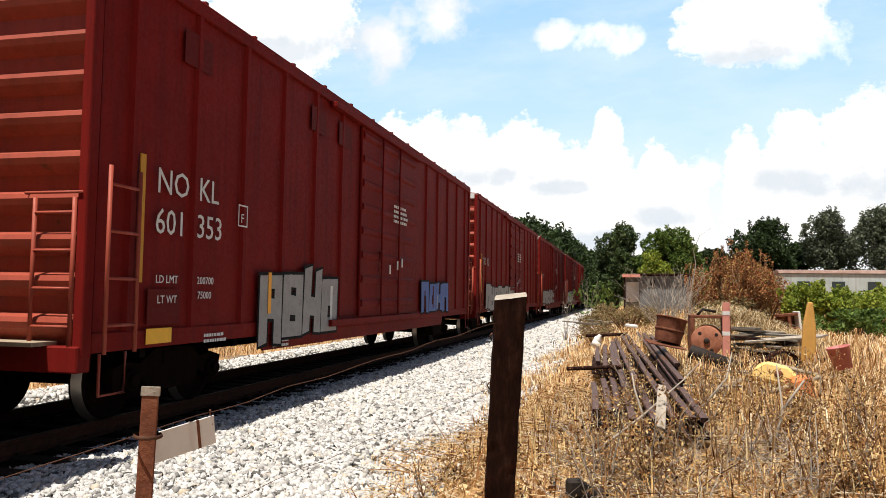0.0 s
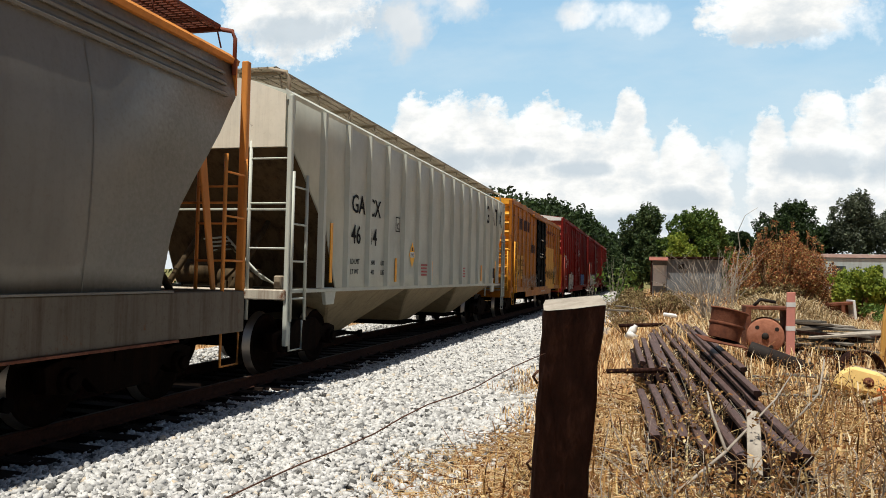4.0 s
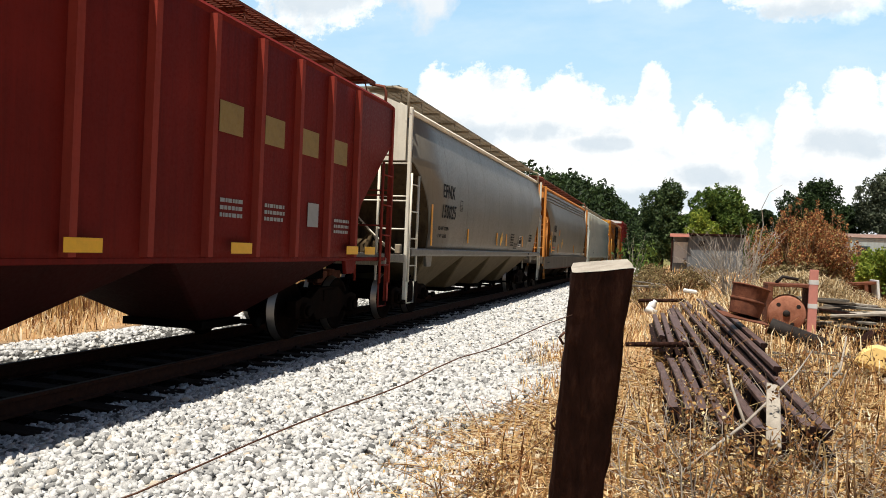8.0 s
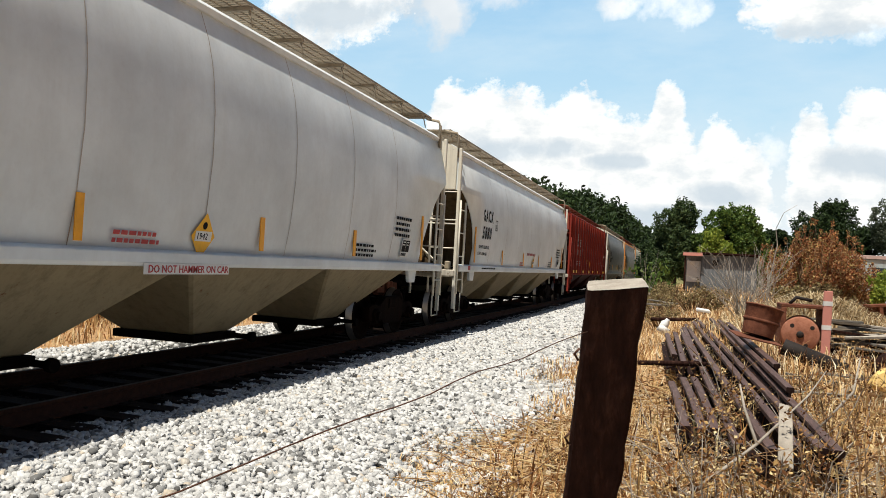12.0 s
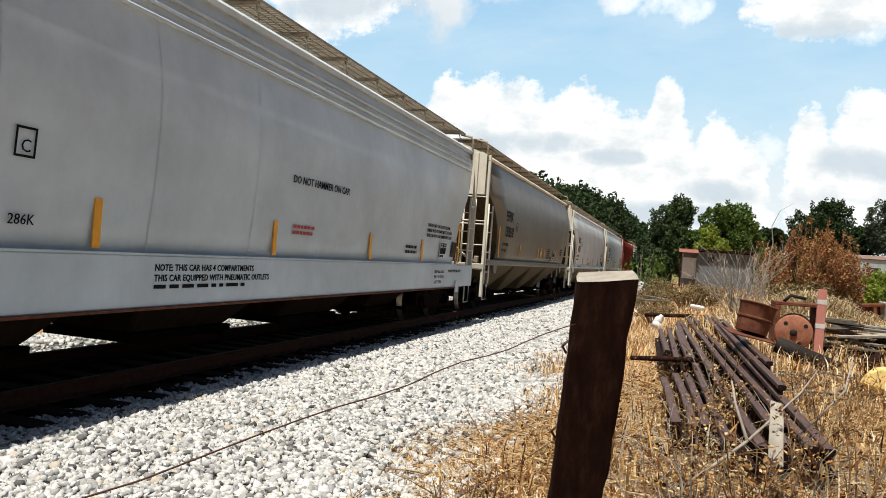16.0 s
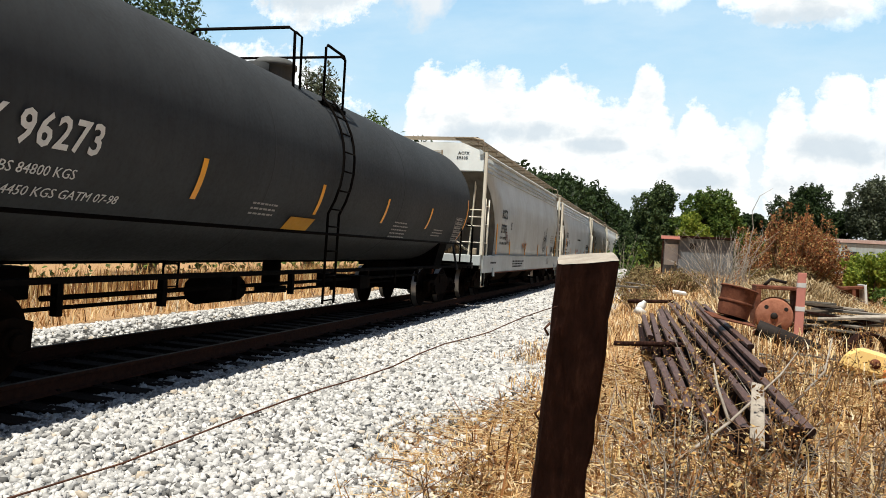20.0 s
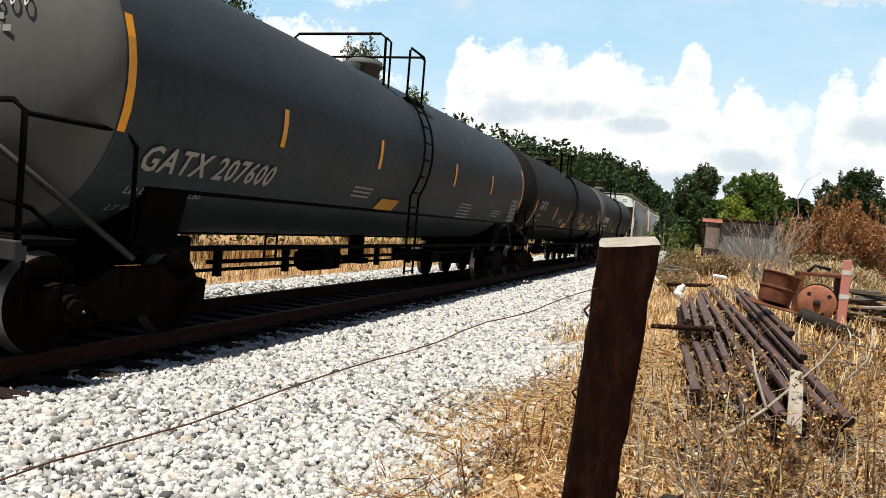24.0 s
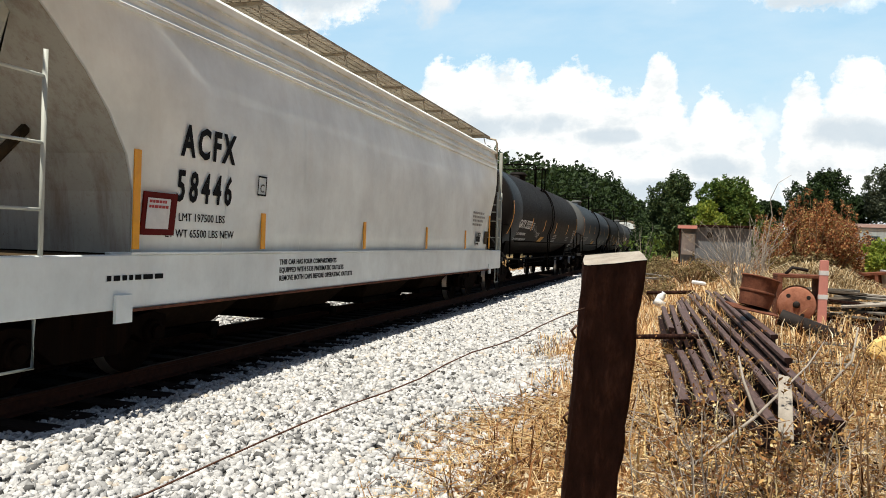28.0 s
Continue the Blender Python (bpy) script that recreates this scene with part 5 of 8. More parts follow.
def on_side(prof, y, z, extra=0.010):
    d = (profile_at(prof, z + 0.12) - profile_at(prof, z)) / 0.12
    return side_matrix(profile_at(prof, z + 0.1) + extra, y, z, math.degrees(math.atan(-d)))


# light grey ribbed hopper
root, pr = hopper_car("covered_hopper", "light grey covered hopper with thin vertical side posts", 8.3, 4.10, GREY, GREY, CREAM, TAN, "ribbed", 3)
for y, txt, z in ((-5.98, "GA", 2.62), (-5.16, "CX", 2.62), (-5.97, "46", 2.08), (-5.14, "34", 2.08)):
    lettering(root, txt, side_matrix(1.512, y, z), 0.32, BLACK_PAINT, bold=0.004)
for y, txt, z in ((-5.99, "LD LMT", 1.72), (-5.98, "LT WT", 1.54), (-5.16, "222600", 1.72), (-5.12, "63400", 1.54), (-4.45, "LBS", 1.72), (-4.45, "LBS", 1.54)):
    lettering(root, txt, side_matrix(1.512, y, z), 0.09, BLACK_PAINT)
tapes(root, [(0, 1.51), (9, 1.51)], (-6.83,), 1.40, 2.36)
tapes(root, [(0, 1.51), (9, 1.51)], (-3.56, -0.92, 1.92, 4.6), 1.40, 1.88)
diamond(root, side_matrix(1.512, -2.45, 1.98), 0.28, "1942")
plate_box(root, side_matrix(1.512, -3.60, 2.42), "C", BLACK_PAINT, 0.30)
bars(root, side_matrix(1.512, -1.75, 1.80), 0.5, 4, 0.075, RED_PAINT, 6)
bars(root, side_matrix(1.512, 2.1, 1.78), 0.5, 4, 0.075, RED_PAINT, 7)
for y, txt in ((5.05, "G"), (5.95, "A"), (6.55, "T"), (6.98, "IX")):
    lettering(root, txt, side_matrix(1.512, y + 0.1, 3.25), 0.55, BLACK_PAINT, bold=0.008)
patch(root, "data_panel", side_matrix(1.515, 6.4, 1.5), 0.34, 0.32, BLACK_PAINT)
joined_train(root, -20.6)

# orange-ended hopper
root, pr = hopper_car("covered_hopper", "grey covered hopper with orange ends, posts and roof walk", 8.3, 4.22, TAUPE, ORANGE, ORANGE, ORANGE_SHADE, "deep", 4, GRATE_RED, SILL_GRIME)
lettering(root, "AEX", on_side(pr, -6.01, 2.42), 0.29, BLACK_PAINT, 1.3, 0.014, 0.74)
lettering(root, "8778", on_side(pr, -6.10, 1.97), 0.29, BLACK_PAINT, 1.3, 0.014, 0.74)
diamond(root, on_side(pr, -7.0, 1.96), 0.30, "1942")
diamond(root, on_side(pr, -3.2, 1.94), 0.24, "")
tapes(root, pr, (-6.7,), 1.5, 2.4)
tapes(root, pr, (-4.45, 1.5), 1.5, 1.9)
patch(root, "orange_patch", on_side(pr, -4.45, 2.3), 0.25, 0.25, ORANGE)
bars(root, on_side(pr, -6.2, 1.75), 0.9, 1, 0.09, RED_PAINT, 3)
bars(root, on_side(pr, -6.2, 1.62), 0.9, 1, 0.09, ORANGE_TAPE, 4)
bars(root, side_matrix(1.575, -7.6, 1.1), 0.7, 1, 0.08, BLACK_PAINT, 5)
joined_train(root, -38.5)


def taupe_hopper(place, number, half=7.95):
    root, pr = hopper_car("covered_hopper", "worn taupe covered hopper with cream ends and rounded sides", half, 4.27, TAUPE, CREAM, CREAM, TAN, "curved", 4, GRATE)
    k = -half + 8.5
    lettering(root, "EFNX", on_side(pr, -6.42 + k, 2.66), 0.30, BLACK_PAINT, 1.08, 0.006, 0.88)
    lettering(root, number, on_side(pr, -6.50 + k, 2.20), 0.30, BLACK_PAINT, 1.08, 0.006, 0.86)
    plate_box(root, on_side(pr, -5.0 + k, 2.42), "C", BLACK_PAINT, 0.26)
    capacity_lines(root, pr, -6.6 + k, 1.92, BLACK_PAINT, ("LD LMT 222000", "LT WT 63700"))
    tapes(root, pr, (-7.2 + k,), 1.56, 2.44)
    tapes(root, pr, (-4.0 + k, -0.6 + k, 1.3, 4.04), 1.66, 2.02)
    tapes(root, pr, (6.98,), 1.62, 2.44)
    diamond(root, on_side(pr, 0.6, 1.85), 0.22)
    stencil_panel(root, on_side(pr, 3.36, 1.66))
    bars(root, on_side(pr, 2.68, 1.76), 0.5, 3, 0.07, BLACK_PAINT, 2)
    bars(root, on_side(pr, 2.0, 2.06), 0.62, 5, 0.085, BLACK_PAINT, 12)
    bars(root, on_side(pr, 5.3, 2.12), 0.55, 3, 0.10, BLACK_PAINT, 14)
    patch(root, "sill_plate", side_matrix(1.59, 5.08, 1.385), 0.2, 0.07, BLACK_PAINT)
    lettering(root, "EFNX", end_matrix(0.20, -half - 0.03, 4.02), 0.17, BLACK_PAINT)
    lettering(root, number, end_matrix(0.16, -half - 0.03, 3.80), 0.17, BLACK_PAINT)
    bars(root, end_matrix(-0.5, -half - 0.025, 3.62), 0.75, 5, 0.085, BLACK_PAINT, 11)
    joined_train(root, place)


taupe_hopper(-56.0, "150025")

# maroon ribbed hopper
root, pr = hopper_car("covered_hopper", "maroon covered hopper with thin side posts and yellow blocks", 8.5, 4.06, MAROON, MAROON_RIB, RED_LIT, MAROON_DARK, "ribbed", 3, GRATE_RED)
for y, txt, z in ((-6.1, "470", 2.25), (-5.1, "071", 2.25)):
    lettering(root, txt, side_matrix(1.512, y + 0.05, z), 0.28, PALE_PAINT)
for y, txt in ((-6.15, "GA"), (-5.15, "CX")):
    patch(root, "repaint_patch", side_matrix(1.511, y + 0.05, 2.68), 0.55, 0.36, PALE_PAINT)
    lettering(root, txt, side_matrix(1.516, y + 0.12, 2.74), 0.25, BLACK_PAINT)
for y in (2.92, 3.94, 4.96, 5.98):
    patch(root, "repaint_patch", side_matrix(1.512, y, 2.75), 0.50, 0.36, DULL_YEL)
for y in (-7.6, -6.6, -3.9, -1.3, 0.6, 3.15, 6.45, 7.2):
    patch(root, "reflector", side_matrix(1.585, y, 1.36), 0.46, 0.13, YEL_PAINT)
diamond(root, side_matrix(1.512, -0.35, 1.85), 0.28)
plate_box(root, side_matrix(1.512, -3.9, 2.5), "C", PALE_PAINT, 0.30)
for y, z, m_, s_ in ((-6.1, 3.3, PALE_PAINT, 3), (-6.1, 1.95, PALE_PAINT, 5), (-5.1, 1.95, PALE_PAINT, 6), (-2.0, 2.1, YEL_PATCH, 7), (3.0, 2.0, PALE_PAINT, 8), (4.0, 2.0, PALE_PAINT, 9), (6.1, 1.9, PALE_PAINT, 10)):
    bars(root, side_matrix(1.512, y, z), 0.6, 3, 0.085, m_, s_)
patch(root, "repaint_patch", side_matrix(1.511, -1.0, 2.0), 0.7, 0.5, RED)
patch(root, "data_panel", side_matrix(1.512, 5.2, 1.75), 0.34, 0.34, PALE_PAINT)
patch(root, "label_panel", end_matrix(0.35, -8.53, 3.86), 0.62, 0.2, WHITE_PAINT)
lettering(root, "GACX", end_matrix(0.40, -8.54, 3.90), 0.13, BLACK_PAINT)
lettering(root, "470071", end_matrix(0.40, -8.54, 3.64), 0.17, WHITE_PAINT)
joined_train(root, -73.5)


def white_hopper(place, number, seed):
    half = 8.5
    root, pr = hopper_car("covered_hopper", "off-white covered hopper with rounded sides and rust-tinged seams", half, 4.16, WHITE, CREAM, CREAM, TAN, "curved", 4, GRATE)
    lettering(root, "GACX", on_side(pr, -6.50, 2.64), 0.29, BLACK_PAINT, 1.36, 0.010, 0.74)
    lettering(root, number, on_side(pr, -6.49, 2.19), 0.31, BLACK_PAINT, 1.46, 0.010, 0.74)
    plate_box(root, on_side(pr, -5.2, 2.45), "C", BLACK_PAINT, 0.28)
    capacity_lines(root, pr, -6.7, 1.93, BLACK_PAINT, ("LD LMT 222500 LBS", "LT WT 63500 LBS"))
    tapes(root, pr, (-7.2,), 1.56, 2.44)
    tapes(root, pr, (-4.0, -0.95, 1.81, 4.59) if seed == 3 else (-4.0, -1.8, 1.15, 3.9), 1.54, 1.95)
    tapes(root, pr, (7.0,), 1.54, 2.4)
    diamond(root, on_side(pr, 0.86 if seed == 3 else 0.0, 1.66), 0.26, "1942")
    if seed == 3:
        lettering(root, "DO NOT HAMMER ON CAR", on_side(pr, -0.45, 1.90, 0.014), 0.085, RED_PAINT, 0.95, 0.002)
    bars(root, on_side(pr, -1.35, 1.66), 0.7, 2, 0.075, RED_PAINT, seed)
    if seed == 13:
        patch(root, "sign_strip", side_matrix(1.584, -0.98, 1.255), 1.42, 0.11, WHITE_PAINT)
        lettering(root, "DO NOT HAMMER ON CAR", side_matrix(1.590, -0.92, 1.272), 0.075, RED_PAINT, 1.0, 0.001)
    bars(root, on_side(pr, 4.0, 1.75), 0.9, 3, 0.08, BLACK_PAINT, seed + 1)
    bars(root, side_matrix(1.59, -6.4, 1.44), 1.6, 1, 0.06, BLACK_PAINT, seed + 2)
    stencil_panel(root, on_side(pr, 6.0, 1.58), 0.40, 0.34)
    patch(root, "red_tag", side_matrix(1.585, -7.7, 1.37), 0.2, 0.10, RED_PAINT)
    bars(root, on_side(pr, 5.6, 2.3), 0.9, 4, 0.1, BLACK_PAINT, seed + 3)
    diamond(root, end_matrix(-0.2, -half - 0.03, 3.85), 0.22, "1942")
    joined_train(root, place)


white_hopper(-91.9, "5880", 3)
white_hopper(-110.1, "6833", 13)
taupe_hopper(-128.0, "150038")


def deep_hopper(place, mark, number, half, eave, mat, seed):
    root, pr = hopper_car("covered_hopper", "pale grey centre-flow covered hopper with a deep side sill", half, eave, mat, CREAM if seed != 3 else GREY, CHALK, SLOPE_SHADED if seed != 3 else SLOPE_PALE, "deep", 4, GRATE)
    y0, z0, h = {1: (-6.85, 2.36, 0.30), 2: (-6.05, 2.53, 0.27), 3: (-6.40, 2.33, 0.31)}[seed]
    lettering(root, mark, on_side(pr, y0, z0), h, BLACK_PAINT, 1.30 if seed > 1 else 1.05, 0.014 if seed > 1 else 0.006, 0.72 if seed > 1 else 0.86)
    lettering(root, number, on_side(pr, y0 - 0.05, z0 - 0.47), h, BLACK_PAINT, 1.42 if seed > 1 else 1.05, 0.011 if seed > 1 else 0.006, 0.68 if seed > 1 else 0.86)
    capacity_lines(root, pr, y0 - 0.15, z0 - 0.68, BLACK_PAINT, ("LD LMT 197500 LBS", "LT WT 65500 LBS NEW"))
    plate_box(root, on_side(pr, y0 + 1.50, z0 - 0.32), "C", BLACK_PAINT, 0.24)
    if seed == 1:
        lettering(root, "286K", on_side(pr, y0 + 1.52, 1.52), 0.085, BLACK_PAINT)
        lettering(root, "DO NOT HAMMER ON CAR", on_side(pr, -1.0, 2.33), 0.10, BLACK_PAINT, 1.0, 0.002)
        bars(root, on_side(pr, -0.85, 1.78), 0.7, 2, 0.08, RED_PAINT, 33)
    tapes(root, pr, (-6.75 if seed != 3 else -7.05,), 1.36, 2.30)
    tapes(root, pr, (-4.4, -1.3, 1.85, 4.53) if seed != 3 else (-4.7, -1.5, 1.75, 4.75), 1.36, 1.80)
    tapes(root, pr, (7.07,), 1.36, 2.25)
    if seed == 2:
        bars(root, side_matrix(1.575, -3.8, 1.16), 2.2, 3, 0.09, BLACK_PAINT, seed)
    else:
        for k, words in enumerate(("THIS CAR HAS FOUR COMPARTMENTS", "EQUIPPED WITH 5135 PNEUMATIC OUTLETS", "REMOVE BOTH CAPS BEFORE OPERATING OUTLETS") if seed == 3 else ("NOTE: THIS CAR HAS 4 COMPARTMENTS", "THIS CAR EQUIPPED WITH PNEUMATIC OUTLETS")):
            lettering(root, words, side_matrix(1.574, -4.3 if seed == 3 else -3.6, 1.16 - 0.105 * k), 0.066, BLACK_PAINT, 1.05, 0.002)
        if seed == 1:
            bars(root, side_matrix(1.575, -3.6, 1.02), 2.0, 1, 0.07, BLACK_PAINT, 3)
    bars(root, side_matrix(1.575, -7.4, 1.12), 1.0, 1, 0.09, BLACK_PAINT, seed + 1)
    if seed == 1:
        for k, words in enumerate(("CAUTION: LINED CAR. DO NOT USE STEAM,", "BOILING WATER OR SHARP OBJECTS TO CLEAN", "ENTER CAR WITH CLEAN, RUBBER SOLED SHOES")):
            lettering(root, words, on_side(pr, 4.72, 2.08 - 0.105 * k, 0.014), 0.066, BLACK_PAINT, 0.95, 0.001, 0.88)
        for k, words in enumerate(("EXW 10-8  H  8-4", "EW    9-0  H 15-1", "CU FT  5250")):
            lettering(root, words, side_matrix(1.574, 5.42, 1.12 - 0.11 * k), 0.065, BLACK_PAINT)
        lettering(root, "2 INCH HP COMP. BRK SHOES", side_matrix(1.574, 6.38, 1.14), 0.06, BLACK_PAINT, 0.9)
        bars(root, on_side(pr, 3.6, 1.66), 0.8, 2, 0.10, BLACK_PAINT, 31)
    else:
        bars(root, on_side(pr, 5.3, 2.3), 1.2, 4, 0.1, PALE_PAINT, seed + 2)
    ye = -half + 0.07 - 0.022
    if seed == 1:
        for k, words in enumerate(("SPRINGS D-5", "36 IN IN W CLC STL WHLS", "RWS-F AXLES", "SLK ADJ UNIV 2300 DJ", "SE60DE CPLR")):
            lettering(root, words, end_matrix((0.35, 0.12, 0.40, 0.14, 0.36)[k], ye, 4.30 - 0.105 * k), 0.062, BLACK_PAINT, 1.05, 0.001)
    else:
        lettering(root, mark, end_matrix(0.62, ye, 4.24), 0.085, BLACK_PAINT, 1.15, 0.002)
        lettering(root, number, end_matrix(0.58, ye, 4.10), 0.085, BLACK_PAINT, 1.15, 0.002)
        grid = part("end_grating", Geo().box(-0.45, -0.40, ye - 0.012, ye, 3.97, 4.36).box(0.10, 0.15, ye - 0.012, ye, 3.97, 4.36), GRATE, root, "steel mesh crossover step", fix=False)
        for k in range(7):
            part("slat", Geo().box(-0.40, 0.10, ye - 0.010, ye - 0.002, 4.02 + 0.05 * k, 4.035 + 0.05 * k), GRATE, grid, fix=False)
    stencil_panel(root, on_side(pr, 5.74, 1.44))
    patch(root, "rust_scab", on_side(pr, 6.62, 1.48, 0.014), 0.36, 0.34, TAN, "scraped tan patch beside the stencil")
    for s in (-1, 1):
        part("jacking_pad", Geo().prism([(-0.11, -0.16), (0.11, -0.16), (0.11, 0.10), (-0.11, 0.10)], 0.0, 0.03), mat, root, m=pose(1.575, s * (half - 1.4), 0.84))
    joined_train(root, place)
    return root, pr


deep_hopper(-145.8, "SHPX", "454108", 8.5, 4.14, PALE, 1)
PALE_WORN = painted("dirty pale grey hopper paint", (0.47, 0.52, 0.53), (0.24, 0.19, 0.14), 0.28, 0.45, 0.0, spec=0.4, streak=4.0)
root, pr = deep_hopper(-164.1, "ACFX", "59305", 8.4, 4.30, PALE_WORN, 2)
# tags and a cartoon eye in black line
cx, cz = 3.45, 1.85
ring = [[(0.42 * math.cos(a), 0.30 * math.sin(a)) for a in np.linspace(0, 6.283, 25)], [(0.22 * math.cos(a), 0.17 * math.sin(a)) for a in np.linspace(0, 6.283, 17)],
        [(-0.35, 0.15), (-0.2, 0.62), (0.02, 0.2)], [(0.15, 0.2), (0.42, 0.72), (0.62, 0.1), (0.55, -0.4), (0.62, -0.95)], [(0.3, 0.22), (0.42, 0.45), (0.5, 0.12)], [(-0.2, -0.35), (-0.25, -0.75)]]
strokes(root, on_side(pr, cx, cz), ring, 0.045, BLACK_PAINT, "graffiti", "black line drawing of an eye")
strokes(root, side_matrix(1.576, 4.3, 0.98), [[(0, 0.3), (0.02, 0.0), (0.1, 0.02)], [(0.3, 0.3), (0.2, 0.1), (0.3, 0.0), (0.34, 0.3), (0.4, 0.0)], [(0.6, 0.3), (0.55, 0.05), (0.62, 0.0), (0.7, 0.15)]], 0.03, BLACK_PAINT, "graffiti", "black sprayed tag")
scrawl(root, 1.585, -5.35, 1.62, 0.7, 0.42, RED_DARK, 71, 0.03, 4)
scrawl(root, 1.595, -2.2, 1.5, 0.9, 0.4, ORANGE, 72, 0.04, 4)

# tank cars
def head_text(root, words, x, z, height, mat, half=9.0, radius=1.52, zc=2.62):
    """Letters set one by one on the rear dished head."""
    hs = half - 0.95
    for ch in words:
        if ch != " ":
            q = math.sqrt(max(0.02, 1 - (x * x + (z - zc) ** 2) / radius ** 2))
            y = -(hs - 0.02 + 0.72 * q) - 0.004
            turn = Matrix.Rotation(-math.atan(0.72 * x / (radius ** 2 * q)), 4, "Y") @ Matrix.Rotation(-math.atan(0.72 * (z - zc) / (radius ** 2 * q)), 4, "X")
            lettering(root, ch, end_matrix(x, y, z) @ turn, height, mat)
        x += height * (0.40 if ch in "1 " else 0.72)


def marked_tank(place, label, mat, head, mark, zc=2.62, radius=1.52, half=9.0, letter=WHITE_PAINT, tape_z=2.12, strips=(-4.2, -1.05, 1.85, 4.7), note=2.6, end_z=0.0, table_z=2.25):
    root = tank_car("tank_car", label, half, radius, zc, mat, head)
    if mark:
        lettering(root, mark[0], tank_mark(root, radius, zc, mark[1], mark[2]), 0.29, letter, 1.12, 0.008, 0.86)
        for k, words in enumerate(mark[3]):
            lettering(root, words, tank_mark(root, radius, zc, mark[1] + 0.05, mark[2] - 0.24 - 0.18 * k), 0.10, letter)
    tank_tapes(root, radius, zc, strips, tape_z, 0.46)
    tank_tapes(root, radius, zc, (-half + (1.15 if zc != 2.62 or tape_z < 2.4 else 0.99), half - 1.15), end_z or tape_z + 0.12, 1.05)
    bars(root, tank_mark(root, radius, zc, -2.9, 1.95), 0.8, 3, 0.075, PALE_PAINT, 3, 0.36)
    bars(root, tank_mark(root, radius, zc, note, 1.95), 0.95, 5, 0.08, PALE_PAINT, 4, 0.36)
    bars(root, tank_mark(root, radius, zc, 5.4, 1.9), 0.8, 3, 0.075, PALE_PAINT, 5, 0.36)
    patch(root, "yellow_label", tank_mark(root, radius, zc, -1.75, 1.62), 0.8, 0.26, YEL_PATCH)
    m = tank_mark(root, radius, zc, half - 2.1, table_z)
    g = Geo()
    for k in range(7):
        g.box(0, 0.8, -k * 0.11, -k * 0.11 + 0.012, 0, 0.001)
    for k in range(4):
        g.box(k * 0.26, k * 0.26 + 0.012, -0.66, 0.0, 0.0012, 0.002)
    part("data_table", g, PALE_PAINT, root, "white stencilled data table", m=m, fix=False)
    bars(root, m @ Matrix.Translation((0.05, -0.02, 0)), 0.7, 6, 0.11, PALE_PAINT, 8, 0.35)
    return joined_train(root, place)


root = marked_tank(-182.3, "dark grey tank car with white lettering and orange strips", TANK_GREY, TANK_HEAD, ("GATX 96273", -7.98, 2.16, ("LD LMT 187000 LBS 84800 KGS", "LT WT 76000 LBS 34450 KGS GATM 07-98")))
head_text(root, "GATX 96273", -0.38, 3.02, 0.16, WHITE_PAINT)
for k in range(2):
    head_text(root, ("25610 US GAL", "96944 L")[k], 0.05, 2.86 - 0.10 * k, 0.06, WHITE_PAINT)
root = marked_tank(-200.4, "black tank car with yellow labels and orange strips", TANK_BLACK, TANK_BLACK, ("GATX", -7.2, 2.16, ("LD LMT", "LT WT")), letter=PALE_PAINT, strips=(-4.2, -1.05, 2.19, 4.92), end_z=1.92, table_z=2.62)
patch(root, "yellow_label", tank_mark(root, 1.52, 2.62, 3.45, 1.66), 0.9, 0.26, YEL_PATCH)
plate_box(root, tank_mark(root, 1.52, 2.62, 5.5, 1.68), "F", WHITE_PAINT, 0.24)
bars(root, tank_mark(root, 1.52, 2.62, 1.2, 2.30), 0.7, 5, 0.085, PALE_PAINT, 41, 0.38)
bars(root, tank_mark(root, 1.52, 2.62, 3.9, 2.14), 0.6, 3, 0.075, PALE_PAINT, 42, 0.36)
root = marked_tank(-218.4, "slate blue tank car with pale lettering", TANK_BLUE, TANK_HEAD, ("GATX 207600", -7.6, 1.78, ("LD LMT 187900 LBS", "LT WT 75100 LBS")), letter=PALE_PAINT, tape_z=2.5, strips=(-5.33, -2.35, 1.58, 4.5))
head_text(root, "GATX 207600", -0.25, 3.05, 0.16, WHITE_PAINT)
bars(root, end_matrix(0.15, -8.66, 2.98), 0.7, 2, 0.1, PALE_PAINT, 4)
root = marked_tank(-238.0, "brownish black tank car with a bare repaired ring and white lettering", TANK_BROWN, TANK_BROWN, ("GATX 55223", -6.70, 2.06, ("LD LMT 187900LB 85250KG", "LT WT 75100LB 34050KG NEW 4-94")), tape_z=2.24, half=9.1, strips=(-4.42, -1.72, 1.20, 4.8), note=1.35)
part("repair_ring", Geo().lathe([(1.524, -7.95), (1.530, -7.93), (1.530, -6.5), (1.524, -6.48)], Matrix.Translation((0, 0, 2.62)) @ Matrix.Rotation(radians(-90), 4, "X"), 48), TANK_BLUE, root, "smoother grey repainted ring")
head_text(root, "GATX 55223", -0.3, 3.0, 0.16, WHITE_PAINT, 9.1)
plate_box(root, tank_mark(root, 1.52, 2.62, -4.25, 2.05), "F", WHITE_PAINT, 0.26)
scrawl(root, 1.46, -4.0, 1.72, 1.0, 0.5, PALE_PAINT, 80, 0.02, 5)

root, pr = deep_hopper(-256.5, "ACFX", "58446", 8.6, 4.14, CHALK, 3)
part("placard_frame", Geo().box(0, 0.5, 0, 0.42, 0, 0.02), RED_DARK, root, "rusty red placard holder", m=on_side(pr, -6.95, 1.50))
patch(root, "placard_sheet", on_side(pr, -6.90, 1.56, 0.034), 0.34, 0.30, WHITE_PAINT)
bars(root, on_side(pr, -6.88, 1.84, 0.040), 0.3, 2, 0.05, RED_PAINT, 3)

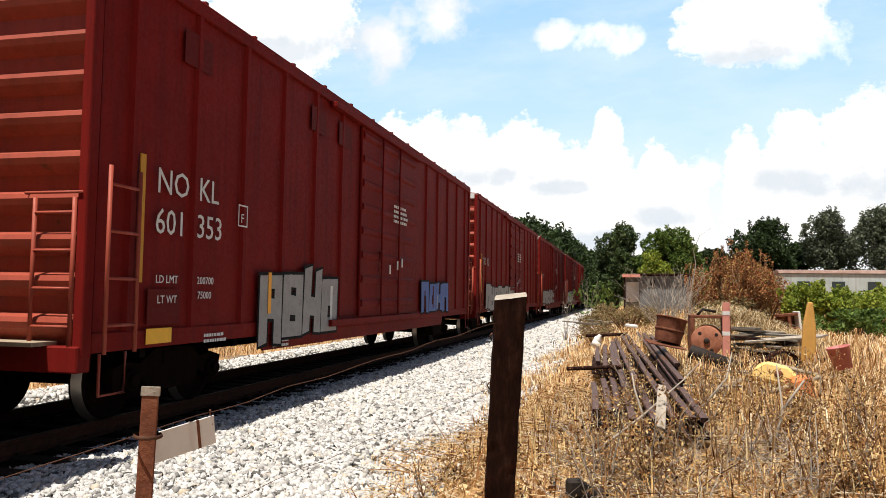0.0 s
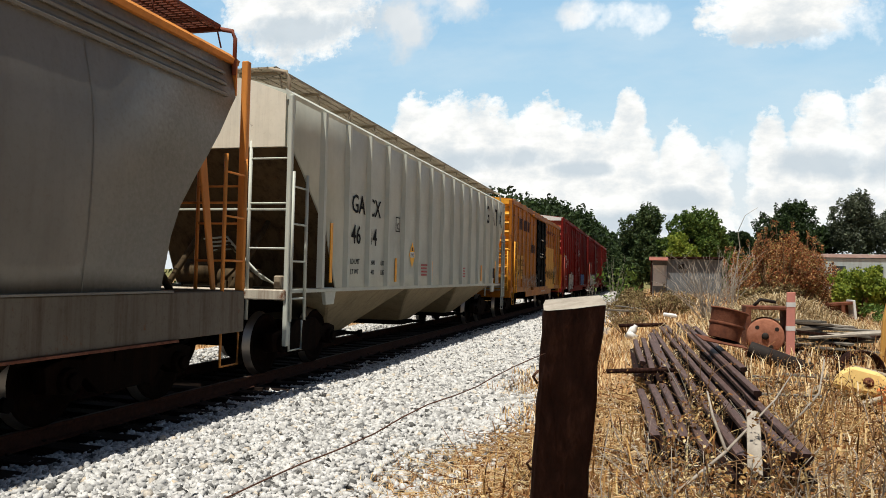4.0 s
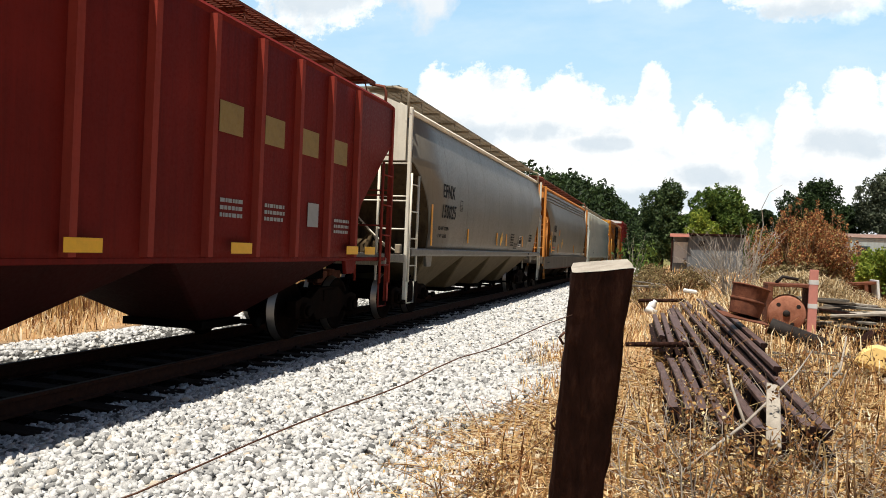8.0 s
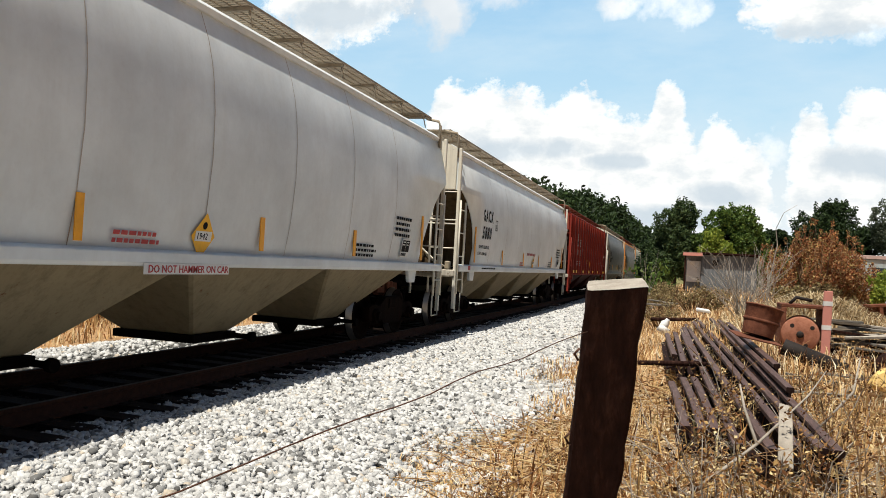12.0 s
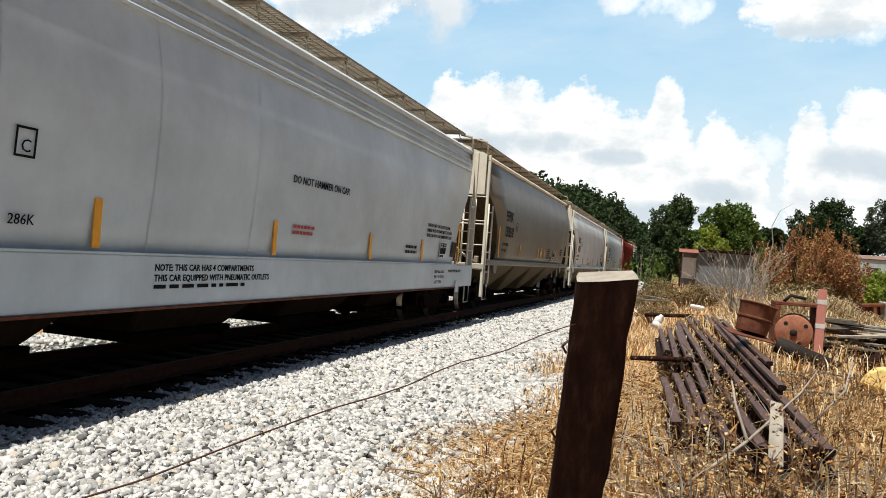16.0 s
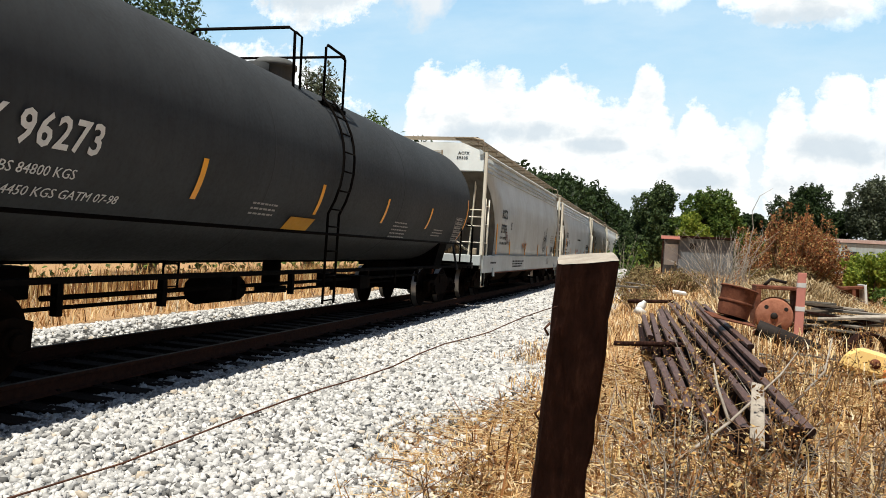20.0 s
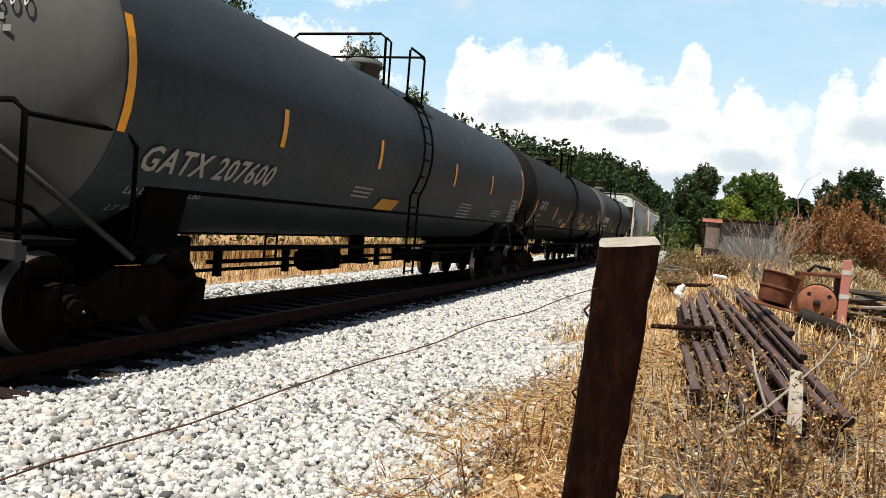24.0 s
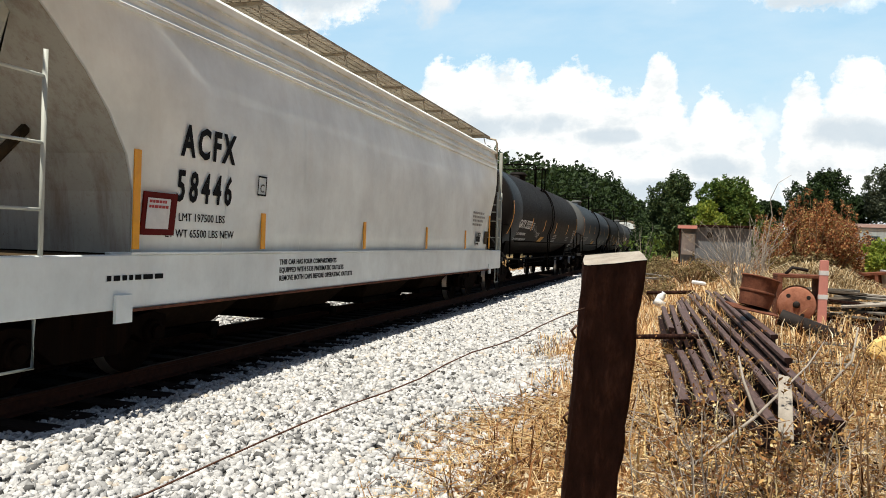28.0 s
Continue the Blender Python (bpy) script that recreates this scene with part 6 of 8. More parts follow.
# ---- sky backdrop with clouds ----
def cloud_material():
    mat, n, l, b = nodes_of("summer sky with cumulus")
    n.remove(b)
    co = n.new("ShaderNodeTexCoord").outputs["Object"]
    mp = n.new("ShaderNodeMapping")
    mp.inputs["Scale"].default_value = (1 / 3500, 1 / 3500, 1 / 3500)
    l.new(co, mp.inputs[0])
    uv = mp.outputs[0]
    warp_n = n.new("ShaderNodeTexNoise")
    warp_n.inputs["Scale"].default_value, warp_n.inputs["Detail"].default_value, warp_n.inputs["Roughness"].default_value = 13.0, 10.0, 0.60
    l.new(uv, warp_n.inputs["Vector"])
    sep = n.new("ShaderNodeSeparateXYZ")
    l.new(uv, sep.inputs[0])

    def op(kind, a, c=None, d=None):
        m = n.new("ShaderNodeMath")
        m.operation = kind
        for s, v in zip(m.inputs, (a, c, d)):
            if v is None:
                continue
            if isinstance(v, (int, float)):
                s.default_value = v
            else:
                l.new(v, s)
        return m.outputs[0]

    u, v = sep.outputs[0], sep.outputs[2]
    # centres and half sizes of the cumulus heaps: across, up, half width, half height
    def heaps(rows):
        best = None
        for cu, cv, ru, rv in rows:
            a = op("POWER", op("DIVIDE", op("SUBTRACT", u, cu), ru), 2.0)
            c = op("POWER", op("DIVIDE", op("SUBTRACT", v, cv), rv), 2.0)
            e = op("SUBTRACT", 1.0, op("ADD", a, c))
            best = e if best is None else op("MAXIMUM", best, e)
        return op("MAXIMUM", best, -1.2)
    total = heaps(((-0.315, 0.175, 0.038, 0.082), (-0.27, 0.160, 0.070, 0.092), (-0.215, 0.155, 0.050, 0.094), (-0.137, 0.160, 0.042, 0.086), (-0.178, 0.155, 0.040, 0.066), (-0.062, 0.140, 0.036, 0.054), (-0.105, 0.140, 0.045, 0.078), (-0.20, 0.10, 0.16, 0.085), (-0.075, 0.130, 0.040, 0.074),
                   (-0.026, 0.204, 0.022, 0.046), (-0.030, 0.130, 0.055, 0.078), (0.036, 0.128, 0.034, 0.074), (0.066, 0.100, 0.036, 0.072), (0.0, 0.07, 0.11, 0.075), (0.142, 0.140, 0.026, 0.076), (0.158, 0.11, 0.045, 0.075), (0.200, 0.145, 0.045, 0.094),
                   (0.29, 0.155, 0.075, 0.105), (0.42, 0.15, 0.10, 0.10), (-0.62, 0.16, 0.2, 0.13), (-0.50, 0.41, 0.13, 0.115), (0.148, 0.345, 0.095, 0.058)))
    billow = op("ADD", op("MULTIPLY", op("SUBTRACT", noise_node(n, l, uv, 26.0, 8, 0.62, (1.0, 1.0, 1.5)), 0.50), 1.6), op("MULTIPLY", op("SUBTRACT", noise_node(n, l, uv, 95.0, 6, 0.65), 0.5), 0.85))
    dens = op("ADD", total, billow)
    alpha = ramp(n, l, dens, [(0.0, (0, 0, 0)), (0.12, (0.42,) * 3), (0.34, (0.92,) * 3), (0.7, (1, 1, 1))])
    # softer, thinner clouds higher up
    soft_d = op("ADD", heaps(((0.20, 0.345, 0.14, 0.065), (-0.345, 0.350, 0.085, 0.055), (-0.26, 0.385, 0.09, 0.05), (-0.022, 0.335, 0.055, 0.030), (-0.095, 0.350, 0.040, 0.022), (0.10, 0.145, 0.035, 0.04))), op("MULTIPLY", op("SUBTRACT", warp_n.outputs["Fac"], 0.56), 5.0))
    soft = ramp(n, l, soft_d, [(0.0, (0, 0, 0)), (0.35, (0.36,) * 3), (1.0, (0.95,) * 3)])
    # thin high haze, and paler air towards the horizon
    wisp = noise_node(n, l, uv, 3.5, 7, 0.6, (1.0, 1.0, 3.2))
    haze = ramp(n, l, wisp, [(0.42, (0, 0, 0)), (0.72, (0.55,) * 3)])
    low = ramp(n, l, op("ADD", v, op("MULTIPLY", op("SUBTRACT", noise_node(n, l, uv, 14.0, 5, 0.6), 0.5), 0.10)), [(0.03, (0.92,) * 3), (0.11, (0.72,) * 3), (0.21, (0, 0, 0))])
    shade_n = noise_node(n, l, uv, 16.0, 7, 0.6, (1.0, 1.0, 1.7))
    belly = ramp(n, l, op("ADD", op("MULTIPLY", shade_n, 0.85), op("MULTIPLY", dens, 0.06)), [(0.38, (1.12, 1.13, 1.14)), (0.47, (1.0, 1.01, 1.02)), (0.55, (0.86, 0.90, 0.94)), (0.68, (0.70, 0.77, 0.84))])
    gloom = ramp(n, l, op("SUBTRACT", noise_node(n, l, uv, 4.5, 4, 0.5), op("MULTIPLY", op("ADD", u, 0.25), 0.45)), [(0.36, (1.15, 1.16, 1.18)), (0.50, (0.84, 0.88, 0.93)), (0.64, (0.66, 0.73, 0.80))])
    blue = ramp(n, l, v, [(0.0, (0.70, 0.83, 0.92)), (0.18, (0.53, 0.77, 0.95)), (0.5, (0.27, 0.54, 0.86)), (1.0, (0.08, 0.25, 0.6))])
    blue = mixed(n, l, haze, blue, (0.72, 0.86, 0.97))
    blue = mixed(n, l, low, blue, (0.84, 0.90, 0.95))
    under = op("ADD", heaps(((-0.19, 0.158, 0.085, 0.017), (-0.255, 0.15, 0.06, 0.02), (-0.09, 0.142, 0.05, 0.013), (0.03, 0.105, 0.06, 0.018), (0.195, 0.145, 0.06, 0.030), (0.36, 0.14, 0.12, 0.04), (-0.50, 0.35, 0.12, 0.03), (0.15, 0.302, 0.08, 0.016), (-0.03, 0.07, 0.12, 0.02))), op("MULTIPLY", op("SUBTRACT", warp_n.outputs["Fac"], 0.5), 3.4))
    belly = mixed(n, l, ramp(n, l, under, [(-0.0, (0, 0, 0)), (0.8, (0.85,) * 3)]), belly, (0.62, 0.71, 0.80))
    c = mixed(n, l, alpha, mixed(n, l, soft, blue, gloom), belly)
    em = n.new("ShaderNodeEmission")
    l.new(c, em.inputs[0])
    em.inputs[1].default_value = 0.79
    l.new(em.outputs[0], n["Material Output"].inputs[0])
    return mat


me = bpy.data.meshes.new("sky_backdrop")
me.from_pydata([(-3000, 0, -60), (2800, 0, -60), (2800, 0, 1750), (-3000, 0, 1750)], [], [(0, 1, 2, 3)])
me.materials.append(cloud_material())
tagged(new("backdrop", me), "blue summer sky with bright cumulus clouds", "sky", kind="structure").location = (6.4, 3500, 1.5)

# ---- plants ----
LEAF_DARK = varied("dark oak leaves", [(0.0, (0.014, 0.026, 0.010)), (0.5, (0.028, 0.05, 0.016)), (1.0, (0.05, 0.085, 0.025))], 0.6, sheen=0.6, through_light=0.2)
LEAF_FIR = varied("dark feathery leaves", [(0.0, (0.026, 0.048, 0.018)), (0.5, (0.058, 0.095, 0.034)), (1.0, (0.12, 0.165, 0.060))], 0.6, sheen=0.6, through_light=0.25)
LEAF_OLIVE = varied("olive-brown weed leaves", [(0.0, (0.06, 0.04, 0.022)), (0.45, (0.24, 0.17, 0.08)), (0.8, (0.28, 0.24, 0.10)), (1.0, (0.48, 0.38, 0.22))], 0.8, sheen=0.6, through_light=0.25)
LEAF_MID = varied("green leaves", [(0.0, (0.04, 0.075, 0.018)), (0.5, (0.085, 0.145, 0.030)), (1.0, (0.16, 0.23, 0.048))], 0.6, sheen=0.6, through_light=0.3)
LEAF_LIGHT = varied("yellow-green leaves", [(0.0, (0.10, 0.15, 0.022)), (0.5, (0.22, 0.29, 0.042)), (1.0, (0.40, 0.44, 0.075))], 0.6, sheen=0.6, through_light=0.4)
LEAF_GREY = varied("grey-green leaves", [(0.0, (0.05, 0.065, 0.04)), (0.5, (0.09, 0.11, 0.07)), (1.0, (0.16, 0.18, 0.12))], 0.6, sheen=0.6, through_light=0.3)
LEAF_BROWN = varied("dead brown leaves", [(0.0, (0.13, 0.050, 0.028)), (0.4, (0.31, 0.105, 0.042)), (0.68, (0.48, 0.23, 0.090)), (0.88, (0.58, 0.42, 0.19)), (1.0, (0.26, 0.27, 0.07))], 0.8, sheen=0.6, through_light=0.25)
STRAW = varied("dry straw", [(0.0, (0.09, 0.036, 0.014)), (0.22, (0.34, 0.165, 0.06)), (0.5, (0.66, 0.44, 0.20)), (0.78, (0.80, 0.63, 0.37)), (1.0, (0.86, 0.78, 0.60))], 0.85, sheen=0.6, through_light=0.25)
WEED = varied("withered weed", [(0.0, (0.05, 0.020, 0.010)), (0.32, (0.26, 0.115, 0.042)), (0.65, (0.56, 0.35, 0.13)), (1.0, (0.70, 0.58, 0.32))], 0.85, sheen=0.6, through_light=0.2)
BARK = grainy("bark", (0.05, 0.038, 0.028), (0.15, 0.12, 0.09), 8.0, 0.95, 0.8)
TWIG = grainy("bare grey twigs", (0.22, 0.19, 0.155), (0.46, 0.41, 0.35), 12.0, 0.9, 0.3)
TWIG_BROWN = grainy("brown stems", (0.14, 0.075, 0.04), (0.34, 0.22, 0.12), 12.0, 0.9, 0.3)


def cards(name, centres, sizes, mat, seed, parent=None, upright=0.0):
    """Many small folded leaves as one mesh."""
    rng = np.random.default_rng(seed)
    n = len(centres)
    a = rng.normal(0, 1, (n, 3))
    a[:, 2] *= 1 - upright
    a /= np.linalg.norm(a, axis=1)[:, None]
    b = np.cross(a, rng.normal(0, 1, (n, 3)))
    b /= np.linalg.norm(b, axis=1)[:, None]
    c = np.cross(a, b)
    s = sizes[:, None]
    v = np.stack([centres - a * s * 0.55, centres + b * s * 0.28 + c * s * 0.1, centres + a * s * 0.55, centres - b * s * 0.28 + c * s * 0.1], 1)
    me = bpy.data.meshes.new(name)
    me.vertices.add(n * 4)
    me.vertices.foreach_set("co", v.reshape(-1).astype(np.float32))
    me.loops.add(n * 6)
    f = (np.array([0, 1, 2, 0, 2, 3])[None] + (np.arange(n) * 4)[:, None]).reshape(-1)
    me.loops.foreach_set("vertex_index", f.astype(np.int32))
    me.polygons.add(n * 2)
    me.polygons.foreach_set("loop_start", np.arange(0, n * 6, 3, dtype=np.int32))
    me.update(calc_edges=True)
    me.materials.append(mat)
    ob = new(name, me)
    ob.parent = parent
    return ob


def lobes_cloud(rng, lobes, count, hollow=0.55):
    """Points in the outer part of several ellipsoids, with gaps."""
    w = np.array([l[3] * l[4] for l in lobes])
    pick = rng.choice(len(lobes), count, p=w / w.sum())
    d = rng.normal(0, 1, (count, 3))
    d /= np.linalg.norm(d, axis=1)[:, None]
    r = rng.uniform(hollow, 1.0, count) ** 0.7 * (1 + 0.22 * np.sin(d[:, 0] * 7 + pick) * np.sin(d[:, 2] * 6 + 2 * pick))
    L = np.array(lobes)[pick]
    return L[:, :3] + d * r[:, None] * L[:, 3:6]


def tree(x, y, height, spread, mat, label, seed, leaves=5000, leaf=0.32, thin=0.0, name="tree", crown_low=0.25):
    rng = np.random.default_rng(seed)
    z0 = float(ground_z(x, y))
    root = empty(name, label, "tree", m=pose(x, y, z0))
    g = Geo()
    lean = rng.uniform(-0.3, 0.3, 2)
    top = Vector((lean[0], lean[1], height * 0.8))
    g.tube([(0, 0, -0.2), (lean[0] * 0.2, lean[1] * 0.2, height * 0.25), (lean[0] * 0.6, lean[1] * 0.6, height * 0.55), top], [height * 0.032, height * 0.025, height * 0.016, height * 0.005], 8)
    lobes = []
    for k in range(15):
        a, h = k * 2.4 + rng.uniform(-0.4, 0.4), rng.uniform(crown_low + 0.1, 0.88)
        rr = spread * (0.42 + 0.35 * rng.uniform()) * math.sin(math.pi * min(1, (h - crown_low + 0.12) / (1.1 - crown_low))) ** 0.7
        c = (math.cos(a) * rr, math.sin(a) * rr, height * h)
        g.tube([(lean[0] * h * 0.6, lean[1] * h * 0.6, height * h * 0.62), (c[0] * 0.5, c[1] * 0.5, height * h * 0.86), c], [height * 0.011, height * 0.007, height * 0.003], 5)
        q = rng.uniform(0.75, 1.25)
        lobes.append((*c, spread * 0.46 * q, spread * 0.46 * q, height * 0.155 * q))
    lobes.append((top.x, top.y, height * 0.88, spread * 0.34, spread * 0.34, height * 0.12))
    # small sprigs that break the outline
    for k in range(26):
        o = lobes[int(rng.integers(0, 16))]
        d = Vector((rng.normal(), rng.normal(), abs(rng.normal()) + 0.3)).normalized()
        c = Vector(o[:3]) + Vector((d.x * o[3], d.y * o[4], d.z * o[5])) * 1.08
        g.tube([o[:3], c], [height * 0.003, height * 0.001], 4)
        q = rng.uniform(0.05, 0.10) * spread
        lobes.append((c.x, c.y, c.z, q, q, q * 1.9))
    part("trunk", g, BARK, root)
    pts = lobes_cloud(rng, lobes, leaves)
    cards("crown", pts, rng.uniform(0.6, 1.4, len(pts)) * leaf, mat, seed + 1, root)
    return root


# trees beyond the shed
tree(5.95, 60, 6.5, 2.0, LEAF_FIR, "dark feathery green tree behind the grey shed", 1, 22000, 0.19, crown_low=0.12)
tree(4.9, 63, 5.6, 1.7, LEAF_DARK, "dark green tree behind the grey shed", 12, 14000, 0.20, crown_low=0.12)
tree(9.6, 60, 5.9, 2.3, LEAF_MID, "green tree behind the grey shed", 2, 24000, 0.20, crown_low=0.15)
tree(11.2, 62, 5.0, 1.6, LEAF_MID, "green tree behind the grey shed", 3, 14000, 0.20, crown_low=0.15)
tree(8.6, 57.5, 4.2, 1.15, LEAF_LIGHT, "sunlit yellow-green young tree behind the grey shed", 13, 9000, 0.18, crown_low=0.15)
tree(4.0, 74, 4.6, 1.6, LEAF_DARK, "dark green small tree near the track", 15, 7000, 0.2)
for x, y, h, sp, m_, sd, lf in ((34.6, 170, 17.6, 6.2, LEAF_DARK, 4, 0.42), (46.5, 168, 19.6, 4.6, LEAF_GREY, 6, 0.40), (57, 170, 20, 6.4, LEAF_GREY, 7, 0.42), (66, 165, 22, 7.5, LEAF_DARK, 8, 0.45), (42, 182, 13, 5, LEAF_DARK, 9, 0.45), (25.5, 178, 12, 3.6, LEAF_DARK, 10, 0.42), (76, 168, 22, 8, LEAF_DARK, 11, 0.45)):
    tree(x, y, h, sp, m_, "tall dark tree beyond the field" if m_ is LEAF_DARK else "tall thin-leaved tree beyond the field", sd, 22000 if m_ is LEAF_DARK else 13000, lf * 1.3)
# trees across the track
tree(-13, 26.5, 12.2, 3.3, LEAF_FIR, "green tree across the track", 21, 22000, 0.17)
tree(-14, 43, 12.2, 1.5, LEAF_GREY, "slender thin-leaved tree across the track", 22, 5000, 0.20, crown_low=0.45)
tree(-14, 53, 11.0, 2.4, LEAF_MID, "green tree across the track", 23, 12000, 0.20)
tree(-15, 62, 10.6, 2.8, LEAF_LIGHT, "sunlit green tree across the track", 24, 12000, 0.22)
tree(-13.5, 18.0, 7.5, 2.6, LEAF_MID, "green tree across the track", 25, 9000, 0.18)


def far_woods():
    rng = np.random.default_rng(31)
    lobes = []
    for y in np.arange(70, 470, 5.0):
        h = np.interp(y, [70, 98, 153, 228, 450], [12.6, 14.6, 18.6, 24.3, 28.5])
        for k in range(4):
            s = h * rng.uniform(0.16, 0.26)
            lobes.append((-14.5 - rng.uniform(0, 9), y + rng.uniform(-3, 3), h * rng.uniform(0.35, 0.80) - 0.5, s, s * 1.3, s * 0.95))
        s = h * 0.20
        lobes.append((-16 - rng.uniform(0, 5), y, h * rng.uniform(0.72, 0.82), s, s, s))
    for y in np.arange(480, 620, 10.0):
        for x in np.arange(-60, 10, 9.0):
            s = rng.uniform(5, 8)
            lobes.append((x, y, rng.uniform(6, 20), s, s, s))
    pts = lobes_cloud(rng, lobes, 150000, 0.5)
    pts = pts[pts[:, 2] > -0.5]
    dist = np.hypot(pts[:, 0], pts[:, 1])
    tagged(cards("far_woods", pts, rng.uniform(0.6, 1.3, len(pts)) * (0.36 + dist * 0.0042), LEAF_DARK, 32), "dark green woods across the track in the distance", "woods", kind="stuff")
    # low undergrowth behind the yard
    lobes = []
    for k in range(60):
        x, y = rng.uniform(14, 90), rng.uniform(150, 165)
        s = rng.uniform(2.5, 4.5)
        lobes.append((x, y, s * 0.6, s * 1.3, s, s))
    for k in range(26):
        y = rng.uniform(45, 110)
        lobes.append((3.4 + rng.uniform(0, 1.6) + y * 0.006, y, 0.5 + rng.uniform(0, 1.2), 0.9, 1.5, 1.1))
    for k in range(40):
        lobes.append((-9 - rng.uniform(0, 6), rng.uniform(8, 70), 0.4, 1.4, 2.0, 0.9 + rng.uniform(0, 1.0)))
    pts = lobes_cloud(rng, lobes, 30000, 0.5)
    tagged(cards("undergrowth", pts, rng.uniform(0.6, 1.4, len(pts)) * (0.14 + np.hypot(pts[:, 0], pts[:, 1]) * 0.0035), LEAF_MID, 33), "green undergrowth along the edges of the yard", "bushes", kind="stuff")


far_woods()


def bush(x, y, w, d, h, mat, label, seed, leaves, leaf, stems=TWIG_BROWN, name="shrub", lobe_count=16, twigs=0):
    rng = np.random.default_rng(seed)
    root = empty(name, label, "shrub", m=pose(x, y, float(ground_z(x, y))))
    g, lobes = Geo(), []
    for k in range(lobe_count):
        px, py, pz = rng.uniform(-w, w) * 0.8, rng.uniform(-d, d) * 0.8, h * rng.uniform(0.3, 0.82)
        pz *= 1 - 0.35 * (px / w) ** 2
        g.tube([(px * 0.2, py * 0.2, -0.05), (px * 0.7, py * 0.7, pz * 0.6), (px, py, pz * 1.05)], [0.02, 0.014, 0.006], 5)
        q = (16 / lobe_count) ** 0.4
        lobes.append((px, py, pz, w * 0.30 * q, d * 0.30 * q, h * 0.20 * q))
    # dry shoots that stand out of the crown
    for k in range(twigs):
        o = Vector(lobes[int(rng.integers(0, lobe_count))][:3])
        e = o + Vector((rng.normal(0, 0.12), rng.normal(0, 0.12), h * rng.uniform(0.10, 0.30)))
        g.tube([o, o.lerp(e, 0.5) + Vector((rng.normal(0, 0.02), 0, 0.01)), e], [0.006, 0.005, 0.002], 4)
        lobes.append((e.x, e.y, e.z, 0.05, 0.05, 0.10))
    part("stem_tangle", g, stems, root)
    pts = lobes_cloud(rng, lobes, leaves, 0.3)
    cards("foliage", pts, rng.uniform(0.6, 1.4, len(pts)) * leaf, mat, seed + 1, root)
    return root


bush(9.35, 19.0, 0.95, 0.9, 2.05, LEAF_BROWN, "dead rust-brown shrub behind the scrap heap", 41, 17000, 0.044, lobe_count=80, twigs=90)
bush(8.55, 19.2, 0.45, 0.6, 1.5, LEAF_BROWN, "dead rust-brown shrub behind the scrap heap", 49, 5000, 0.042, lobe_count=26, twigs=40)
bush(10.0, 19.6, 0.7, 0.8, 1.5, LEAF_BROWN, "dead rust-brown shrub behind the scrap heap", 48, 7000, 0.044, lobe_count=30, twigs=30)
bush(9.1, 18.2, 0.9, 0.5, 0.8, LEAF_OLIVE, "olive-brown undergrowth at the foot of the dead shrub", 40, 4500, 0.06, lobe_count=24, twigs=20)
bush(10.65, 18.3, 0.55, 0.8, 1.15, LEAF_LIGHT, "bright green shrub beside the dead one", 42, 9000, 0.07, twigs=10)
bush(11.6, 18.0, 0.9, 0.9, 1.05, LEAF_LIGHT, "bright green shrub behind the plank stack", 43, 12000, 0.075, twigs=14)
bush(13.3, 19.5, 1.2, 1.0, 1.15, LEAF_LIGHT, "bright green shrub near the trailers", 44, 12000, 0.08, twigs=14)
bush(11.0, 15.5, 0.8, 0.9, 0.6, LEAF_MID, "low green shrub in dry grass", 45, 3000, 0.08)
bush(6.75, 17.3, 0.75, 0.7, 0.66, LEAF_OLIVE, "olive-brown weeds beside the scrap rails", 46, 3000, 0.040, lobe_count=30, twigs=90)
bush(6.1, 16.2, 0.6, 0.8, 0.42, LEAF_OLIVE, "olive-brown weeds beside the scrap rails", 57, 1800, 0.036, lobe_count=24, twigs=70)
bush(6.0, 21.5, 0.6, 0.8, 0.7, LEAF_OLIVE, "olive-brown weeds beside the track", 47, 2600, 0.045, twigs=60)
bush(5.9, 26.0, 0.6, 1.0, 1.0, LEAF_OLIVE, "olive-brown weeds beside the track", 58, 4500, 0.06, twigs=20)


def bare_bush(x, y, z_top, spread, seed, count, label):
    rng = np.random.default_rng(seed)
    z0 = float(ground_z(x, y))
    root = empty("bare_bush", label, "shrub", m=pose(x, y, z0))
    for k in range(count):
        a, r = rng.uniform(0, 6.28), spread * rng.uniform(0.2, 1.0)
        h = (z_top - z0) * rng.uniform(0.55, 1.05)
        pts = [(0.05 * math.cos(a), 0.05 * math.sin(a), -0.05)]
        for t in (0.2, 0.4, 0.6, 0.8, 1.0):
            pts.append((math.cos(a) * r * t + rng.normal(0, 0.032), math.sin(a) * r * t * 0.6 + rng.normal(0, 0.03), h * (t - 0.18 * t * t) * 1.2))
        g = Geo().tube(pts, [0.007, 0.006, 0.005, 0.0042, 0.003, 0.0015], 5)
        for q in (2, 3, 4):
            e = Vector(pts[q]) + Vector((rng.normal(0, 0.10), rng.normal(0, 0.06), rng.uniform(0.05, 0.22)))
            g.tube([pts[q], e], [0.003, 0.0012], 4)
        part("stalk", g, TWIG, root, fix=False)
    return root


